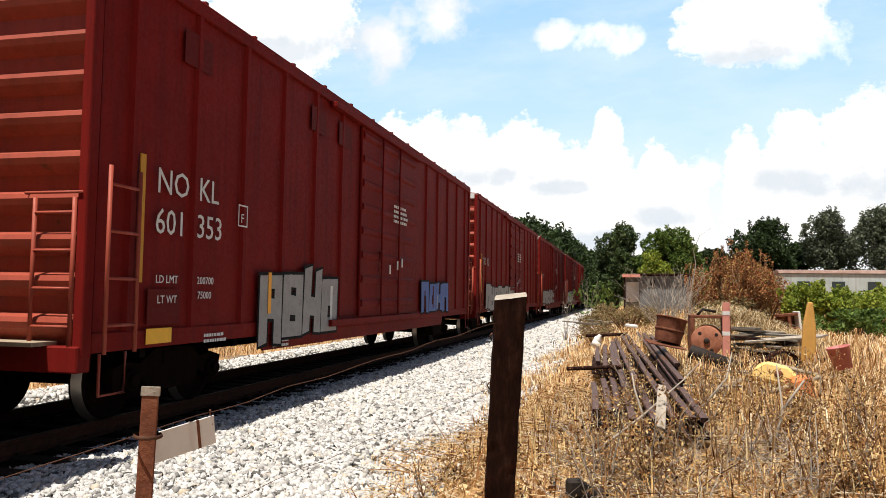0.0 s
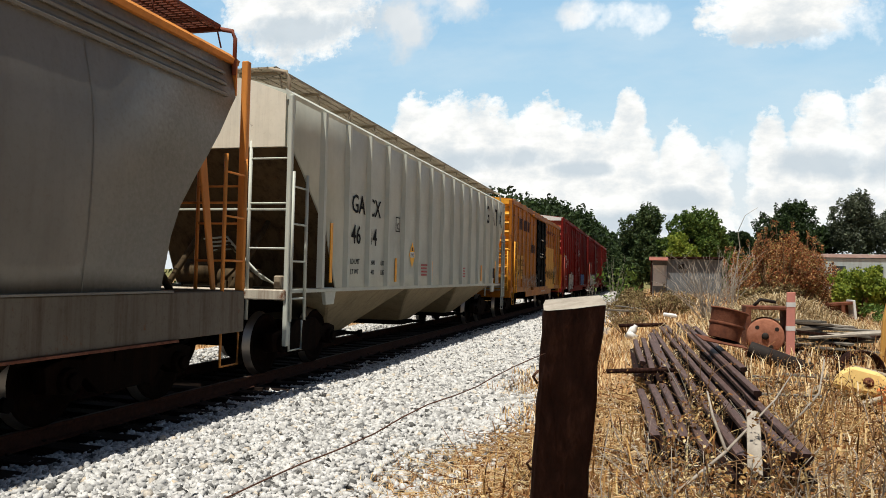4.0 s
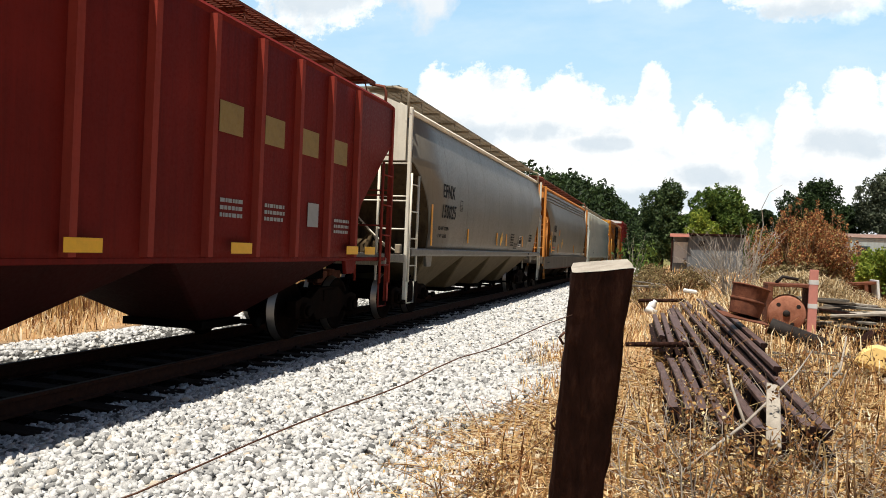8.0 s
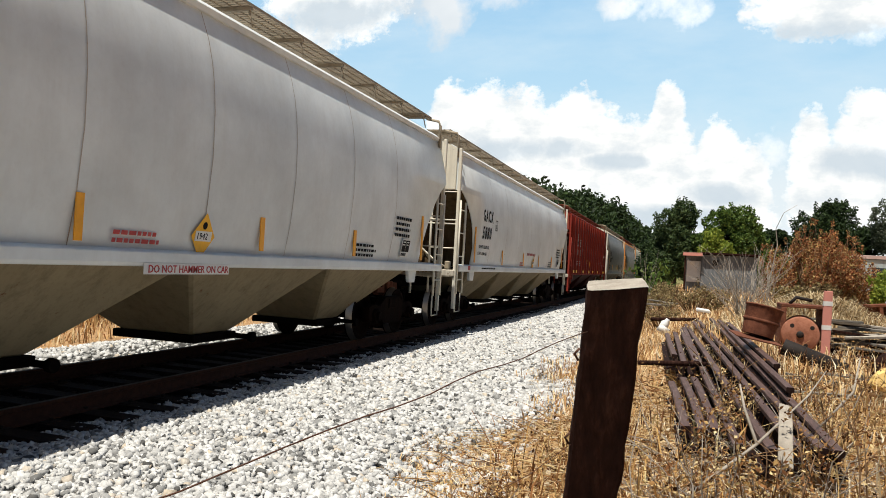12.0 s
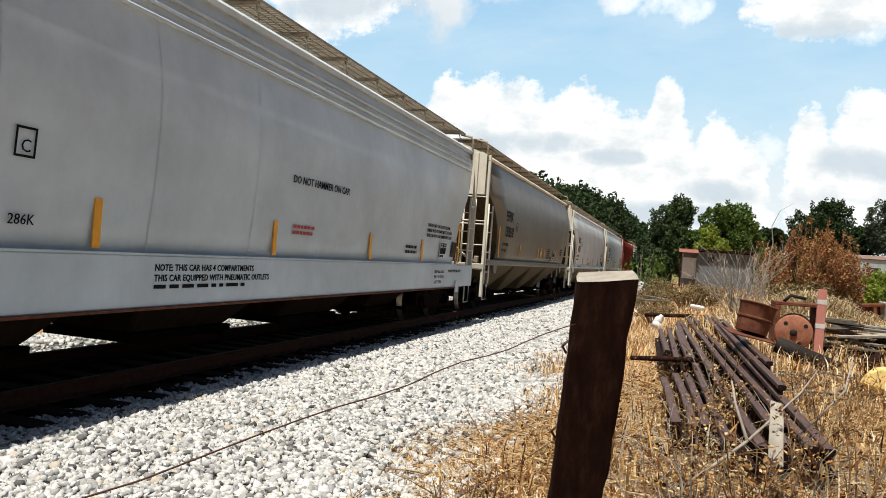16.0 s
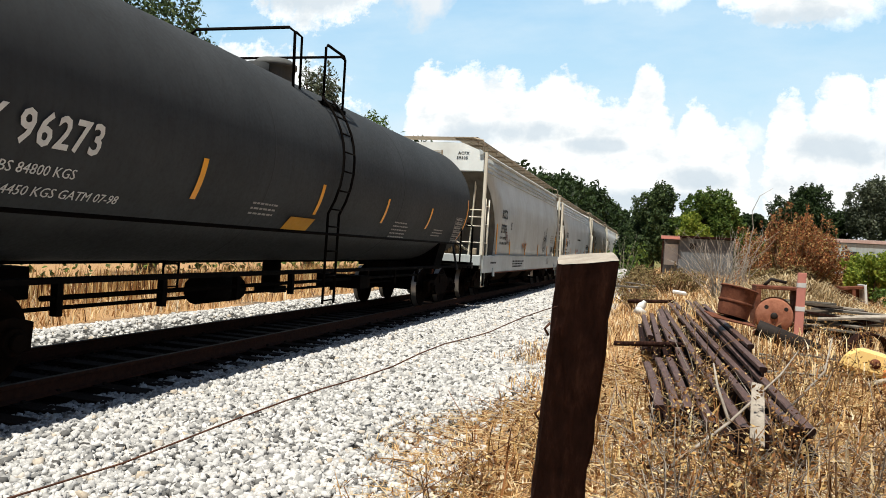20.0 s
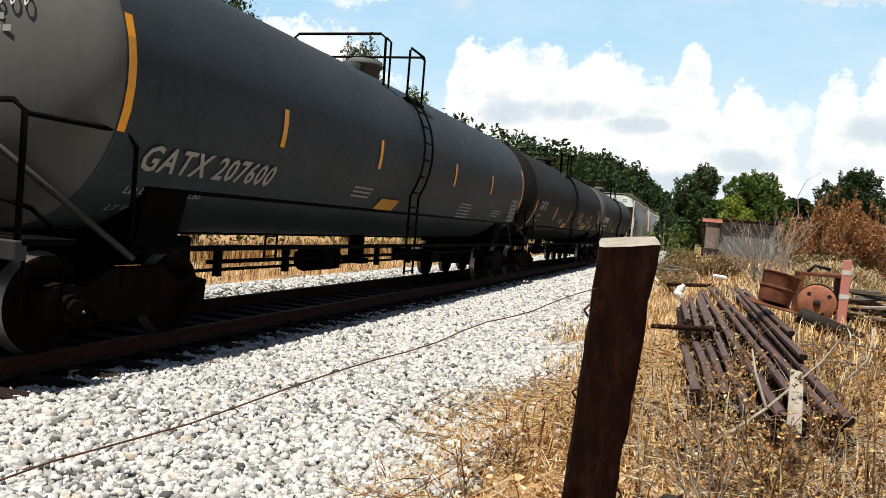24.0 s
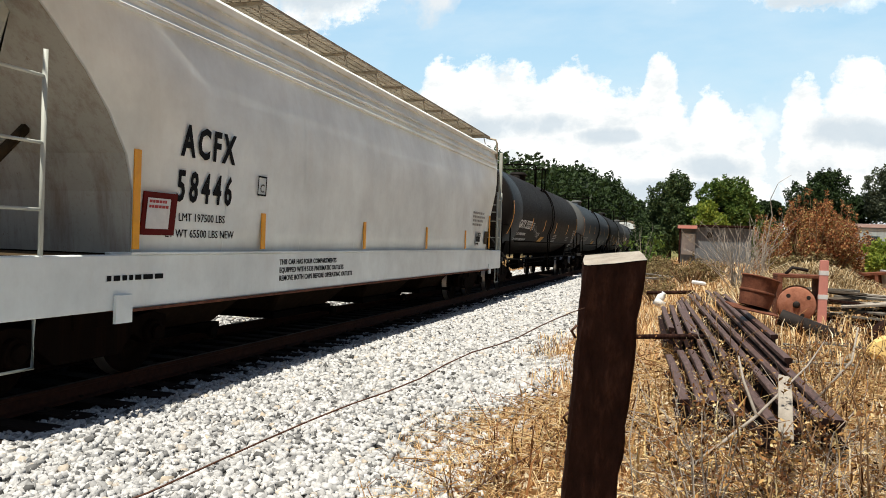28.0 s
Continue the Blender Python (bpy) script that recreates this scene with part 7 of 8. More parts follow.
bare_bush(7.45, 14.0, 2.05, 1.0, 51, 56, "bare grey bush of upright dead stalks")
bare_bush(7.95, 15.6, 2.2, 0.5, 52, 12, "bare grey bush of upright dead stalks")
g = Geo().tube([(7.96, 16, 0.8), (8.02, 16, 1.6), (8.12, 16, 2.2), (8.08, 16, 2.5), (8.2, 16, 2.8), (8.42, 16, 2.95)], [0.012, 0.011, 0.009, 0.007, 0.005, 0.003], 5)
tagged(new("dead_sapling", g.mesh("dead_sapling", TWIG)), "thin bare dead sapling with a bent tip", "sapling")
bare_bush(5.05, 33.0, 2.6, 0.7, 53, 9, "bare reddish saplings beside the track")
bare_bush(4.6, 27.0, 2.2, 0.5, 54, 7, "bare reddish saplings beside the track")


def blades(name, x, y, height, width, mat, seed, label, category="grass", lie=0.35, base=None):
    """Bent grass blades, two faces each."""
    rng = np.random.default_rng(seed)
    n = len(x)
    z = ground_z(x, y) if base is None else base
    a = rng.uniform(0, 6.28, n)
    bend = rng.uniform(0.2, 1.0, n) * lie / 0.35
    h = height * rng.uniform(0.45, 1.2, n)
    dx, dy = np.cos(a), np.sin(a)
    p0 = np.stack([x, y, z - 0.01], -1)
    p1 = p0 + np.stack([dx * h * bend * 0.30, dy * h * bend * 0.30, h * 0.55], -1)
    p2 = p0 + np.stack([dx * h * bend * 0.85, dy * h * bend * 0.85, h * (0.98 - 0.45 * np.minimum(bend, 1.8))], -1)
    s = np.stack([-dy * width, dx * width, np.zeros(n)], -1) * rng.uniform(0.6, 1.4, n)[:, None]
    v = np.stack([p0 - s, p0 + s, p1 + s * 0.8, p1 - s * 0.8, p2], 1)
    me = bpy.data.meshes.new(name)
    me.vertices.add(n * 5)
    me.vertices.foreach_set("co", v.reshape(-1).astype(np.float32))
    me.loops.add(n * 7)
    f = (np.array([0, 1, 2, 3, 3, 2, 4])[None] + (np.arange(n) * 5)[:, None]).reshape(-1)
    me.loops.foreach_set("vertex_index", f.astype(np.int32))
    me.polygons.add(n * 2)
    st = np.stack([np.arange(n) * 7, np.arange(n) * 7 + 4], 1).reshape(-1)
    me.polygons.foreach_set("loop_start", st.astype(np.int32))
    me.update(calc_edges=True)
    me.materials.append(mat)
    return tagged(new(name, me), label, category, kind="stuff")


def patchy(rng, x0, x1, y0, y1, count, edge=4.9, clump=True):
    x, y = rng.uniform(x0, x1, count), rng.uniform(y0, y1, count)
    keep = rng.uniform(0, 1, count) < smooth(edge - 0.7, edge + 0.7, x + 0.45 * np.sin(y * 1.1) + 0.25 * np.sin(y * 2.7 + 1))
    if clump:
        keep &= rng.uniform(0, 1, count) < 0.35 + 0.65 * smooth(-0.25, 0.5, np.sin(x * 3.1 + 2 * np.sin(y * 1.7)) * np.sin(y * 2.6 + np.sin(x * 2.2)))
    return x[keep], y[keep]


def stems(name, x, y, length, width, mat, seed, label, rise=0.12):
    """Long broken stalks lying criss-cross on the ground."""
    rng = np.random.default_rng(seed)
    n = len(x)
    a, L = rng.uniform(0, 6.28, n), length * rng.uniform(0.4, 1.3, n)
    z = ground_z(x, y) + rng.uniform(0.01, 0.07, n)
    d = np.stack([np.cos(a), np.sin(a), rng.normal(rise * 0.4, rise, n)], -1)
    k = np.stack([-np.sin(a), np.cos(a), np.zeros(n)], -1)
    p0 = np.stack([x, y, z], -1)
    p1 = p0 + d * (L * 0.5)[:, None] + k * (L * rng.normal(0, 0.08, n))[:, None] + np.array([0, 0, 0.012])
    p2 = p0 + d * L[:, None]
    w = (width * rng.uniform(0.5, 1.5, n))[:, None]
    up = np.array([0, 0, 1.0])
    ring = [k * w, -k * w * 0.5 + up * w * 0.87, -k * w * 0.5 - up * w * 0.87]
    v = np.stack([p + r * f for p, f in ((p0, 1.0), (p1, 0.9), (p2, 0.5)) for r in ring], 1)
    q = np.array([(i * 3 + j, i * 3 + (j + 1) % 3, i * 3 + 3 + (j + 1) % 3, i * 3 + 3 + j) for i in range(2) for j in range(3)])
    me = bpy.data.meshes.new(name)
    me.vertices.add(n * 9)
    me.vertices.foreach_set("co", v.reshape(-1).astype(np.float32))
    f = (q[None] + (np.arange(n) * 9)[:, None, None]).reshape(-1)
    me.loops.add(len(f))
    me.loops.foreach_set("vertex_index", f.astype(np.int32))
    me.polygons.add(n * 6)
    me.polygons.foreach_set("loop_start", np.arange(0, n * 24, 4, dtype=np.int32))
    me.update(calc_edges=True)
    me.materials.append(mat)
    return tagged(new(name, me), label, "straw", kind="stuff")


rng = np.random.default_rng(60)
x, y = patchy(rng, 4.4, 14, -14, 1.4, 16000)
blades("dry_grass", x, y, 0.16, 0.006, STRAW, 61, "matted dry straw-coloured grass", lie=0.95)
rng = np.random.default_rng(61)
x, y = patchy(rng, 4.2, 10.5, 1.4, 8.0, 46000)
blades("dry_grass", x, y, 0.13, 0.0032, STRAW, 62, "matted dry straw-coloured grass", lie=0.95)
x, y = patchy(rng, 4.2, 14, 8.0, 22, 42000)
blades("dry_grass", x, y, 0.24, 0.006, STRAW, 63, "matted dry straw-coloured grass", lie=0.5)
x, y = patchy(rng, 4.4, 30, 22, 60, 26000)
blades("dry_grass", x, y, 0.38, 0.016, STRAW, 64, "dry straw-coloured grass in the yard", lie=0.4)
x, y = patchy(rng, 5.2, 9.5, 1.7, 6.5, 3600, 5.4)
blades("withered_weeds", x, y, 0.36, 0.0045, WEED, 65, "withered brown weed stalks", "weeds", lie=0.3)
x, y = patchy(rng, 7.3, 12, 4.5, 11, 5500, 5.4)
blades("tall_dry_grass", x, y, 0.36, 0.005, STRAW, 66, "tall dry grass round the scrap heap", lie=0.3)
x, y = patchy(rng, 4.6, 9.5, 1.5, 8.0, 8500, 5.0)
stems("fallen_straw", x, y, 0.34, 0.0030, STRAW, 71, "long pale straw stems lying criss-cross")
x, y = patchy(rng, 5.0, 9.5, 1.6, 9.0, 1300, 5.2)
stems("fallen_twigs", x, y, 0.42, 0.0045, WEED, 72, "thin dark twigs lying in the straw", 0.25)
x, y = rng.normal(8.4, 0.6, 3500), rng.normal(13.3, 0.9, 3500)
blades("mound_grass", x, y, 0.30, 0.007, varied("bleached hay", [(0.0, (0.22, 0.14, 0.06)), (0.5, (0.48, 0.37, 0.21)), (1.0, (0.66, 0.58, 0.40))], 0.85, sheen=0.6, through_light=0.2), 73, "bleached dry grass on a low mound", lie=0.8)


def dry_weed(x, y, h, seed, leafy):
    """A withered plant: a few branched stalks with curled leaves."""
    rng = np.random.default_rng(seed)
    root = empty("dry_weed", "withered leafy brown weed standing in dry grass" if leafy else "thin branched dead weed stalks in dry grass", "weed", "withered weeds on the bank", pose(x, y, float(ground_z(x, y))))
    pts = []
    for k in range(int(rng.integers(3, 6))):
        a, r = rng.uniform(0, 6.28), h * rng.uniform(0.15, 0.5)
        line = [Vector((math.cos(a) * r * t + rng.normal(0, 0.012), math.sin(a) * r * t + rng.normal(0, 0.012), h * t * rng.uniform(0.85, 1.1) - 0.02)) for t in (0, 0.3, 0.6, 0.85, 1.0)]
        part("stalk", Geo().tube(line, [0.005, 0.0045, 0.0035, 0.0025, 0.0015], 4), TWIG_BROWN if rng.random() < 0.6 else TWIG, root, fix=False)
        for q in range(3):
            i = int(rng.integers(1, 4))
            o = line[i]
            e = o + Vector((rng.normal(0, 0.08), rng.normal(0, 0.08), rng.uniform(0.03, 0.13)))
            part("twig", Geo().tube([o, o.lerp(e, 0.5) + Vector((0, 0, 0.01)), e], [0.003, 0.002, 0.0012], 4), TWIG_BROWN, root, fix=False)
            pts += [o.lerp(e, t) for t in np.linspace(0.2, 1.1, 5 if leafy else 2)]
        pts += [line[i].lerp(line[i + 1], t) for i in range(1, 4) for t in np.linspace(0, 1, 6 if leafy else 2)]
    c = np.array([tuple(p) for p in pts]) + rng.normal(0, 0.018, (len(pts), 3))
    c = np.concatenate([c, c + rng.normal(0, 0.022, c.shape)])
    cards("foliage", c, rng.uniform(0.010, 0.032, len(c)), WEED, seed + 1, root)


rnd = random.Random(77)
for k in range(46):
    yy = rnd.uniform(2.5, 6.8)
    xx = rnd.uniform(6.45, 6.65 + 0.45 * yy)
    dry_weed(xx, yy, rnd.uniform(0.22, 0.55), 300 + 2 * k, k % 3 != 0)
for k in range(20):
    dry_weed(rnd.uniform(7.35, 8.7) if k % 3 else rnd.uniform(6.6, 7.2), rnd.uniform(4.0, 7.6) if k % 3 else rnd.uniform(3.4, 4.7), rnd.uniform(0.30, 0.65), 700 + 2 * k, k % 2 == 0)
for k in range(10):
    dry_weed(rnd.uniform(5.3, 6.1), rnd.uniform(2.4, 6.0), rnd.uniform(0.15, 0.3), 500 + 2 * k, k % 2 == 0)
x, y = rng.uniform(-12, -4.2, 26000), rng.uniform(4, 70, 26000)
blades("far_side_grass", x, y, 0.40, 0.012, STRAW, 67, "dry straw-coloured grass across the track", lie=0.35)
x, y = rng.uniform(-8.5, -6.2, 9000), rng.uniform(5, 60, 9000)
blades("far_side_weeds", x, y, 0.95, 0.014, WEED, 68, "standing brown weeds across the track", "weeds", lie=0.15)
# small dry leaves and seed heads over the bank
x, y = patchy(rng, 5.0, 10, 1.6, 9, 16000, 5.3)
z = ground_z(x, y) + rng.uniform(0.0, 1, len(x)) ** 2 * 0.38
tagged(cards("dry_leaves", np.stack([x, y, z], -1), rng.uniform(0.008, 0.026, len(x)), WEED, 69), "small curled dry leaves among the grass", "leaves", kind="stuff")
x, y = patchy(rng, 4.6, 8.5, 1.5, 6.0, 7000, 5.0, False)
tagged(cards("litter_straw", np.stack([x, y, ground_z(x, y) + 0.02], -1), rng.uniform(0.03, 0.10, len(x)), STRAW, 70), "broken straw lying on the dirt", "straw", kind="stuff")

LITTER = varied("mixed dead leaf litter", [(0.0, (0.030, 0.014, 0.008)), (0.35, (0.11, 0.050, 0.022)), (0.6, (0.27, 0.15, 0.06)), (0.85, (0.48, 0.33, 0.15)), (1.0, (0.62, 0.54, 0.40))], 0.85, sheen=0.6, through_light=0.15)
x, y = patchy(rng, 4.9, 11, 1.5, 10, 26000, 5.2)
z = ground_z(x, y) + rng.uniform(0.0, 1, len(x)) ** 2 * 0.20
tagged(cards("leaf_litter", np.stack([x, y, z], -1), rng.uniform(0.010, 0.036, len(x)), LITTER, 74), "dark and pale dead leaves in the dry grass", "leaves", kind="stuff")
x, y = patchy(rng, 6.3, 7.9, 3.6, 5.6, 900, 5.2, False)
stems("bleached_stalks", x, y, 0.30, 0.0028, TWIG, 75, "bleached broken stalks before the scrap rails", 0.5)

# ---- fence ----
OLD_WOOD = grainy("weathered dark post wood", (0.008, 0.0032, 0.0024), (0.030, 0.0125, 0.009), 3.5, 0.9, 1.0, (9.0, 9.0, 0.8), (0.085, 0.042, 0.030), spec=0.08)
CUT_WOOD = grainy("greyed cut wood", (0.22, 0.19, 0.155), (0.46, 0.415, 0.35), 14.0, 0.9, 0.6)
WIRE = grainy("rusty fence wire", (0.05, 0.022, 0.014), (0.14, 0.07, 0.045), 30.0, 0.8, 0.2)
PLANK = grainy("grey weathered planks", (0.10, 0.09, 0.075), (0.26, 0.235, 0.20), 4.0, 0.95, 0.6, (0.8, 8.0, 8.0))
DARK_METAL = grainy("dark oily steel", (0.012, 0.010, 0.009), (0.04, 0.030, 0.025), 12.0, 0.7, 0.3)
# rust darkened for shade in the gaps; heads lightened as if sunlit
SCRAP_RAIL = grainy("shaded dark rusted scrap rail", (0.006, 0.003, 0.0025), (0.020, 0.009, 0.007), 18.0, 0.8, 0.4, None, (0.045, 0.021, 0.016), spec=0.1)
SCRAP_HEAD = grainy("weathered sunlit rail head", (0.040, 0.020, 0.016), (0.105, 0.062, 0.052), 11.0, 0.6, 0.4, (3.0, 0.5, 3.0), (0.20, 0.135, 0.12), spec=0.3)


def fence_post():
    top, foot = Vector((6.324, 2.385, 1.503)), Vector((6.175, 2.83, -0.15))
    up = (top - foot).normalized()
    side = Vector((math.cos(radians(7)), math.sin(radians(7)), 0))
    side = (side - up * side.dot(up)).normalized()
    back = up.cross(side) * 1.0
    root = empty("fence_post", "dark weathered square wooden fence post leaning forward", "post")
    n, L = 44, (top - foot).length
    rnd = random.Random(9)
    g = Geo()
    ring = [(-0.060, 0.002), (-0.053, -0.006), (0.0, -0.008), (0.053, -0.006), (0.060, 0.002), (0.059, 0.06), (0.056, 0.105), (0.0, 0.112), (-0.056, 0.106), (-0.061, 0.06)]
    k = len(ring)
    v = []
    for i in range(n + 1):
        for j, (a, b) in enumerate(ring):
            w = 0.0018 * rnd.uniform(-1, 1) + (0.0045 if j in (0, 1, 3, 4) and rnd.random() < 0.14 else 0)
            h = L * i / n
            if i == n:
                h += 0.012 * (a / 0.068) - 0.012 * (b / 0.11)
            v.append(foot + up * h + side * (a + w * (1 if a < 0 else -1)) + back * (b + abs(w) * 0.5))
    g.add(v, [(i * k + j, i * k + (j + 1) % k, (i + 1) * k + (j + 1) % k, (i + 1) * k + j) for i in range(n) for j in range(k)])
    part("post_body", g, OLD_WOOD, root)
    part("post_top", Geo().add([p + up * 0.002 for p in v[-k:]], [tuple(range(k))]), CUT_WOOD, root, "pale greyed sawn top")
    for h, s in ((0.16, -1), (0.36, -1), (0.60, 1)):
        p = top - up * h + side * 0.062 * s + back * 0.02
        part("staple", Geo().tube([p - up * 0.014, p + side * s * 0.010, p + up * 0.014], 0.003, 5), WIRE, root)


fence_post()


def steel_stake():
    x, y = 5.79, 0.89
    z0 = float(ground_z(x, y))
    root = empty("steel_fence_post", "rusty steel fence post with a flaking red-brown top", "post", m=pose(x, y, z0, 1.5, 2.0, 20))
    g = Geo().box(-0.016, 0.016, -0.003, 0.003, -0.2, 1.325 - z0)
    g.box(-0.003, 0.003, 0.003, 0.028, -0.2, 1.325 - z0)
    part("stake_body", g, RUSTY, root, bevel=0.0015)
    part("stake_cap", Geo().box(-0.0175, 0.0175, -0.0045, 0.0045, 1.325 - z0 - 0.012, 1.33 - z0), CUT_WOOD, root, "pale chipped tip")
    part("wire_tie", Geo().lathe([(0.026, -0.004), (0.029, 0), (0.026, 0.004)], pose(0, 0, 1.235 - z0), 10), WIRE, root)
    sg = empty("wire_tag", "small white metal tag hanging on the fence wire", "tag", m=pose(5.808, 0.935, 1.225, 0, -8, 66))
    part("tag_plate", Geo().box(0, 0.150, -0.0015, 0.0015, -0.062, 0.0), WHITE_PAINT, sg, bevel=0.001)
    part("rust_band", Geo().box(0.105, 0.112, -0.0022, 0.0022, -0.062, 0.0), RUSTY, sg)
    for a in (0.006, 0.144):
        part("hook", Geo().tube([(a, 0, -0.02), (a, 0.004, 0.008), (a - 0.004, -0.004, 0.014)], 0.0022, 5), WIRE, sg)


steel_stake()
a, b, c = Vector((5.81, 0.90, 1.235)), Vector((6.268, 2.395, 1.416)), Vector((5.10, -1.15, 0.98))
pts = [c.lerp(a, t / 8) - Vector((0, 0, 0.02 * math.sin(math.pi * t / 8))) for t in range(8)] + [a.lerp(b, t / 22) + Vector((0.0025 * math.sin(t * 1.9), 0, 0.003 * math.sin(t * 1.3) - 0.004)) for t in range(23)]
low = [Vector((5.80, 0.90, 1.02)).lerp(Vector((6.24, 2.44, 1.16)), t / 16) + Vector((0.003 * math.sin(t * 2.3), 0, 0.003 * math.sin(t * 1.7))) for t in range(17)]
tagged(new("fence_wire", Geo().tube(low, 0.0008, 5).mesh("fence_wire", WIRE)), "thin lower strand of rusty fence wire", "wire")
tagged(new("fence_wire", Geo().tube(pts, 0.0010, 6).mesh("fence_wire", WIRE)), "twisted rusty strand of fence wire", "wire")

# ---- scrap yard ----
def scrap_rails():
    """Old rails fanned out from the far end of the heap, each on its base, with dark gaps between."""
    rnd = random.Random(17)
    prof = [(a * 0.74, b * 0.88) for a, b in RAIL_PROFILE]  # a light rail section
    def lay(near, far, tip, label):
        near, far = Vector(near), Vector(far)
        d = far - near
        bow = rnd.uniform(-0.012, 0.012)
        n, k = 6, len(prof)
        v = [(a + bow * math.sin(math.pi * i / n), d.length * i / n, b) for i in range(n + 1) for a, b in prof]
        g = Geo().add(v, [(i * k + j, i * k + (j + 1) % k, (i + 1) * k + (j + 1) % k, (i + 1) * k + j) for i in range(n) for j in range(k)] + [tuple(reversed(range(k))), tuple(n * k + j for j in range(k))])
        me = g.mesh("rail", SCRAP_RAIL)
        me.materials.append(SCRAP_HEAD)
        # head faces take the lit colour, web and base keep the shaded one
        for q in me.polygons:
            if q.center.z > -0.03 and len(q.vertices) == 4:
                q.material_index = 1
        m = Matrix.Translation(near) @ d.to_track_quat("Y", "Z").to_matrix().to_4x4() @ pose(0, 0, 0, 0, tip, 0)
        tagged(part("scrap_rail", me, None, None, m=m), label, "rail", "heap of scrap rails")
    # the top layer: near head end, far head end
    for row in (
            ((7.271, 5.15, 0.687), (6.916, 13.0, 0.921)), ((7.200, 5.20, 0.680), (6.739, 13.0, 0.878)), ((7.078, 5.20, 0.677), (6.664, 12.8, 0.865)), ((7.216, 6.60, 0.801), (7.006, 12.5, 0.932)),
            ((7.237, 7.60, 0.856), (7.103, 12.0, 0.930)), ((6.939, 5.00, 0.686), (6.560, 12.6, 0.825)), ((6.787, 5.20, 0.650), (6.527, 12.0, 0.818))):
        lay(*row, rnd.uniform(-4, 4), "shaded dark rusted scrap rail on top of the heap")
    for row in (((6.677, 5.40, 0.682), (6.596, 7.6, 0.687)), ((6.610, 5.40, 0.672), (6.505, 7.5, 0.689)), ((6.515, 5.42, 0.672), (6.413, 7.4, 0.658))):
        lay(*row, rnd.uniform(-8, 8), "short rusted scrap rail in the heap")
    for row in (((6.619, 8.00, 0.781), (6.499, 12.0, 0.792)), ((6.519, 8.00, 0.744), (6.412, 11.5, 0.778)), ((6.430, 8.30, 0.792), (6.314, 11.3, 0.768))):
        lay(*row, rnd.uniform(-8, 8), "rusted scrap rail at the side of the heap")
    # rails beneath
    for k in range(4):
        t = k / 3
        lay((6.64 + 0.52 * t, 6.3 - 0.4 * t + rnd.uniform(-0.2, 0.3), 0.40), (6.50 + 0.46 * t, 11.2 + rnd.uniform(-0.5, 0.5), 0.60), rnd.uniform(-12, 12), "shaded dark rusted scrap rail low in the heap")


scrap_rails()


def loose(name, geo, mat, label, category, bevel=0.0, m=None):
    return tagged(part(name, geo, mat, None, "", bevel, m), label, category)


# pole across the heap
loose("pole", Geo().tube([(6.12, 7.75, 0.745), (6.40, 7.8, 0.76), (6.70, 7.85, 0.775)], [0.020, 0.024, 0.020], 8), OLD_WOOD, "short dark weathered pole lying across scrap rails", "pole")
loose("pole", Geo().tube([(6.02, 13.6, 0.80), (6.4, 13.5, 0.83), (6.75, 13.4, 0.86)], 0.03, 8), OLD_WOOD, "dark weathered pole lying beside the heap", "pole")
# white board on the rails
loose("board", Geo().prism([(-0.036, -0.19), (0.030, -0.22), (0.034, 0.08), (0.027, 0.20), (-0.026, 0.215)], -0.009, 0.009, "z"), CUT_WOOD, "split bleached board on the scrap rails", "board", 0.003, pose(6.965, 4.80, 0.80, 34, 0, -4))
# rusty tub
tub = empty("metal_tub", "rusty red-brown steel tub standing on the heap", "tub", m=pose(7.21, 9.05, 0.98, -6, 12, 0))
part("tub_wall", Geo().lathe([(0.150, 0.0), (0.165, 0.14), (0.176, 0.29), (0.186, 0.30), (0.186, 0.285), (0.170, 0.28), (0.150, 0.03), (0.0, 0.02), (0.0, 0.0), (0.150, 0.0)], Matrix.Identity(4), 28), RUSTY, tub)
part("tub_band", Geo().lathe([(0.168, 0.13), (0.178, 0.145), (0.170, 0.16)], Matrix.Identity(4), 28), RUSTY, tub)
loose("steel_sheet", Geo().box(-0.22, 0.22, -0.16, 0.16, -0.006, 0.006), RUSTY, "bent rusty steel sheet under the tub", "sheet", 0.003, pose(7.18, 8.95, 0.96, 6, 10, 12))
# flanged drum with round end facing the fence
reel = empty("machine_drum", "rusty flanged drum with bolt holes in its round face", "drum", m=pose(7.78, 10.32, 0.94, 90, 0, -8))
FACE = grainy("orange rusted plate", (0.16, 0.055, 0.03), (0.34, 0.14, 0.085), 7.0, 0.85, 0.3, None, (0.45, 0.22, 0.15))
part("drum_face", Geo().lathe([(0.0, 0.0), (0.030, 0.0), (0.19, 0.0), (0.205, -0.012), (0.205, -0.03), (0.16, -0.03), (0.16, -0.35), (0.21, -0.35), (0.21, -0.38), (0.0, -0.38)], Matrix.Identity(4), 32), FACE, reel)
part("hub", Geo().lathe([(0.04, 0.0), (0.04, 0.02), (0.022, 0.03), (0.0, 0.03)], Matrix.Identity(4), 12), DARK_METAL, reel)
for a, r_ in ((2.3, 0.13), (0.6, 0.15), (5.2, 0.14), (3.9, 0.15)):
    part("bolt_hole", Geo().lathe([(0.0, 0.0015), (0.024, 0.0015)], Matrix.Translation((r_ * math.cos(a), r_ * math.sin(a), 0)), 12), DARK_METAL, reel)
frame_box = empty("winch_stand", "rusty red machine frame behind the flanged drum", "machine", m=pose(7.80, 10.62, 0.80))
part("frame_top", Geo().box(-0.22, 0.30, -0.2, 0.25, 0.44, 0.48), RUSTY, frame_box, bevel=0.006)
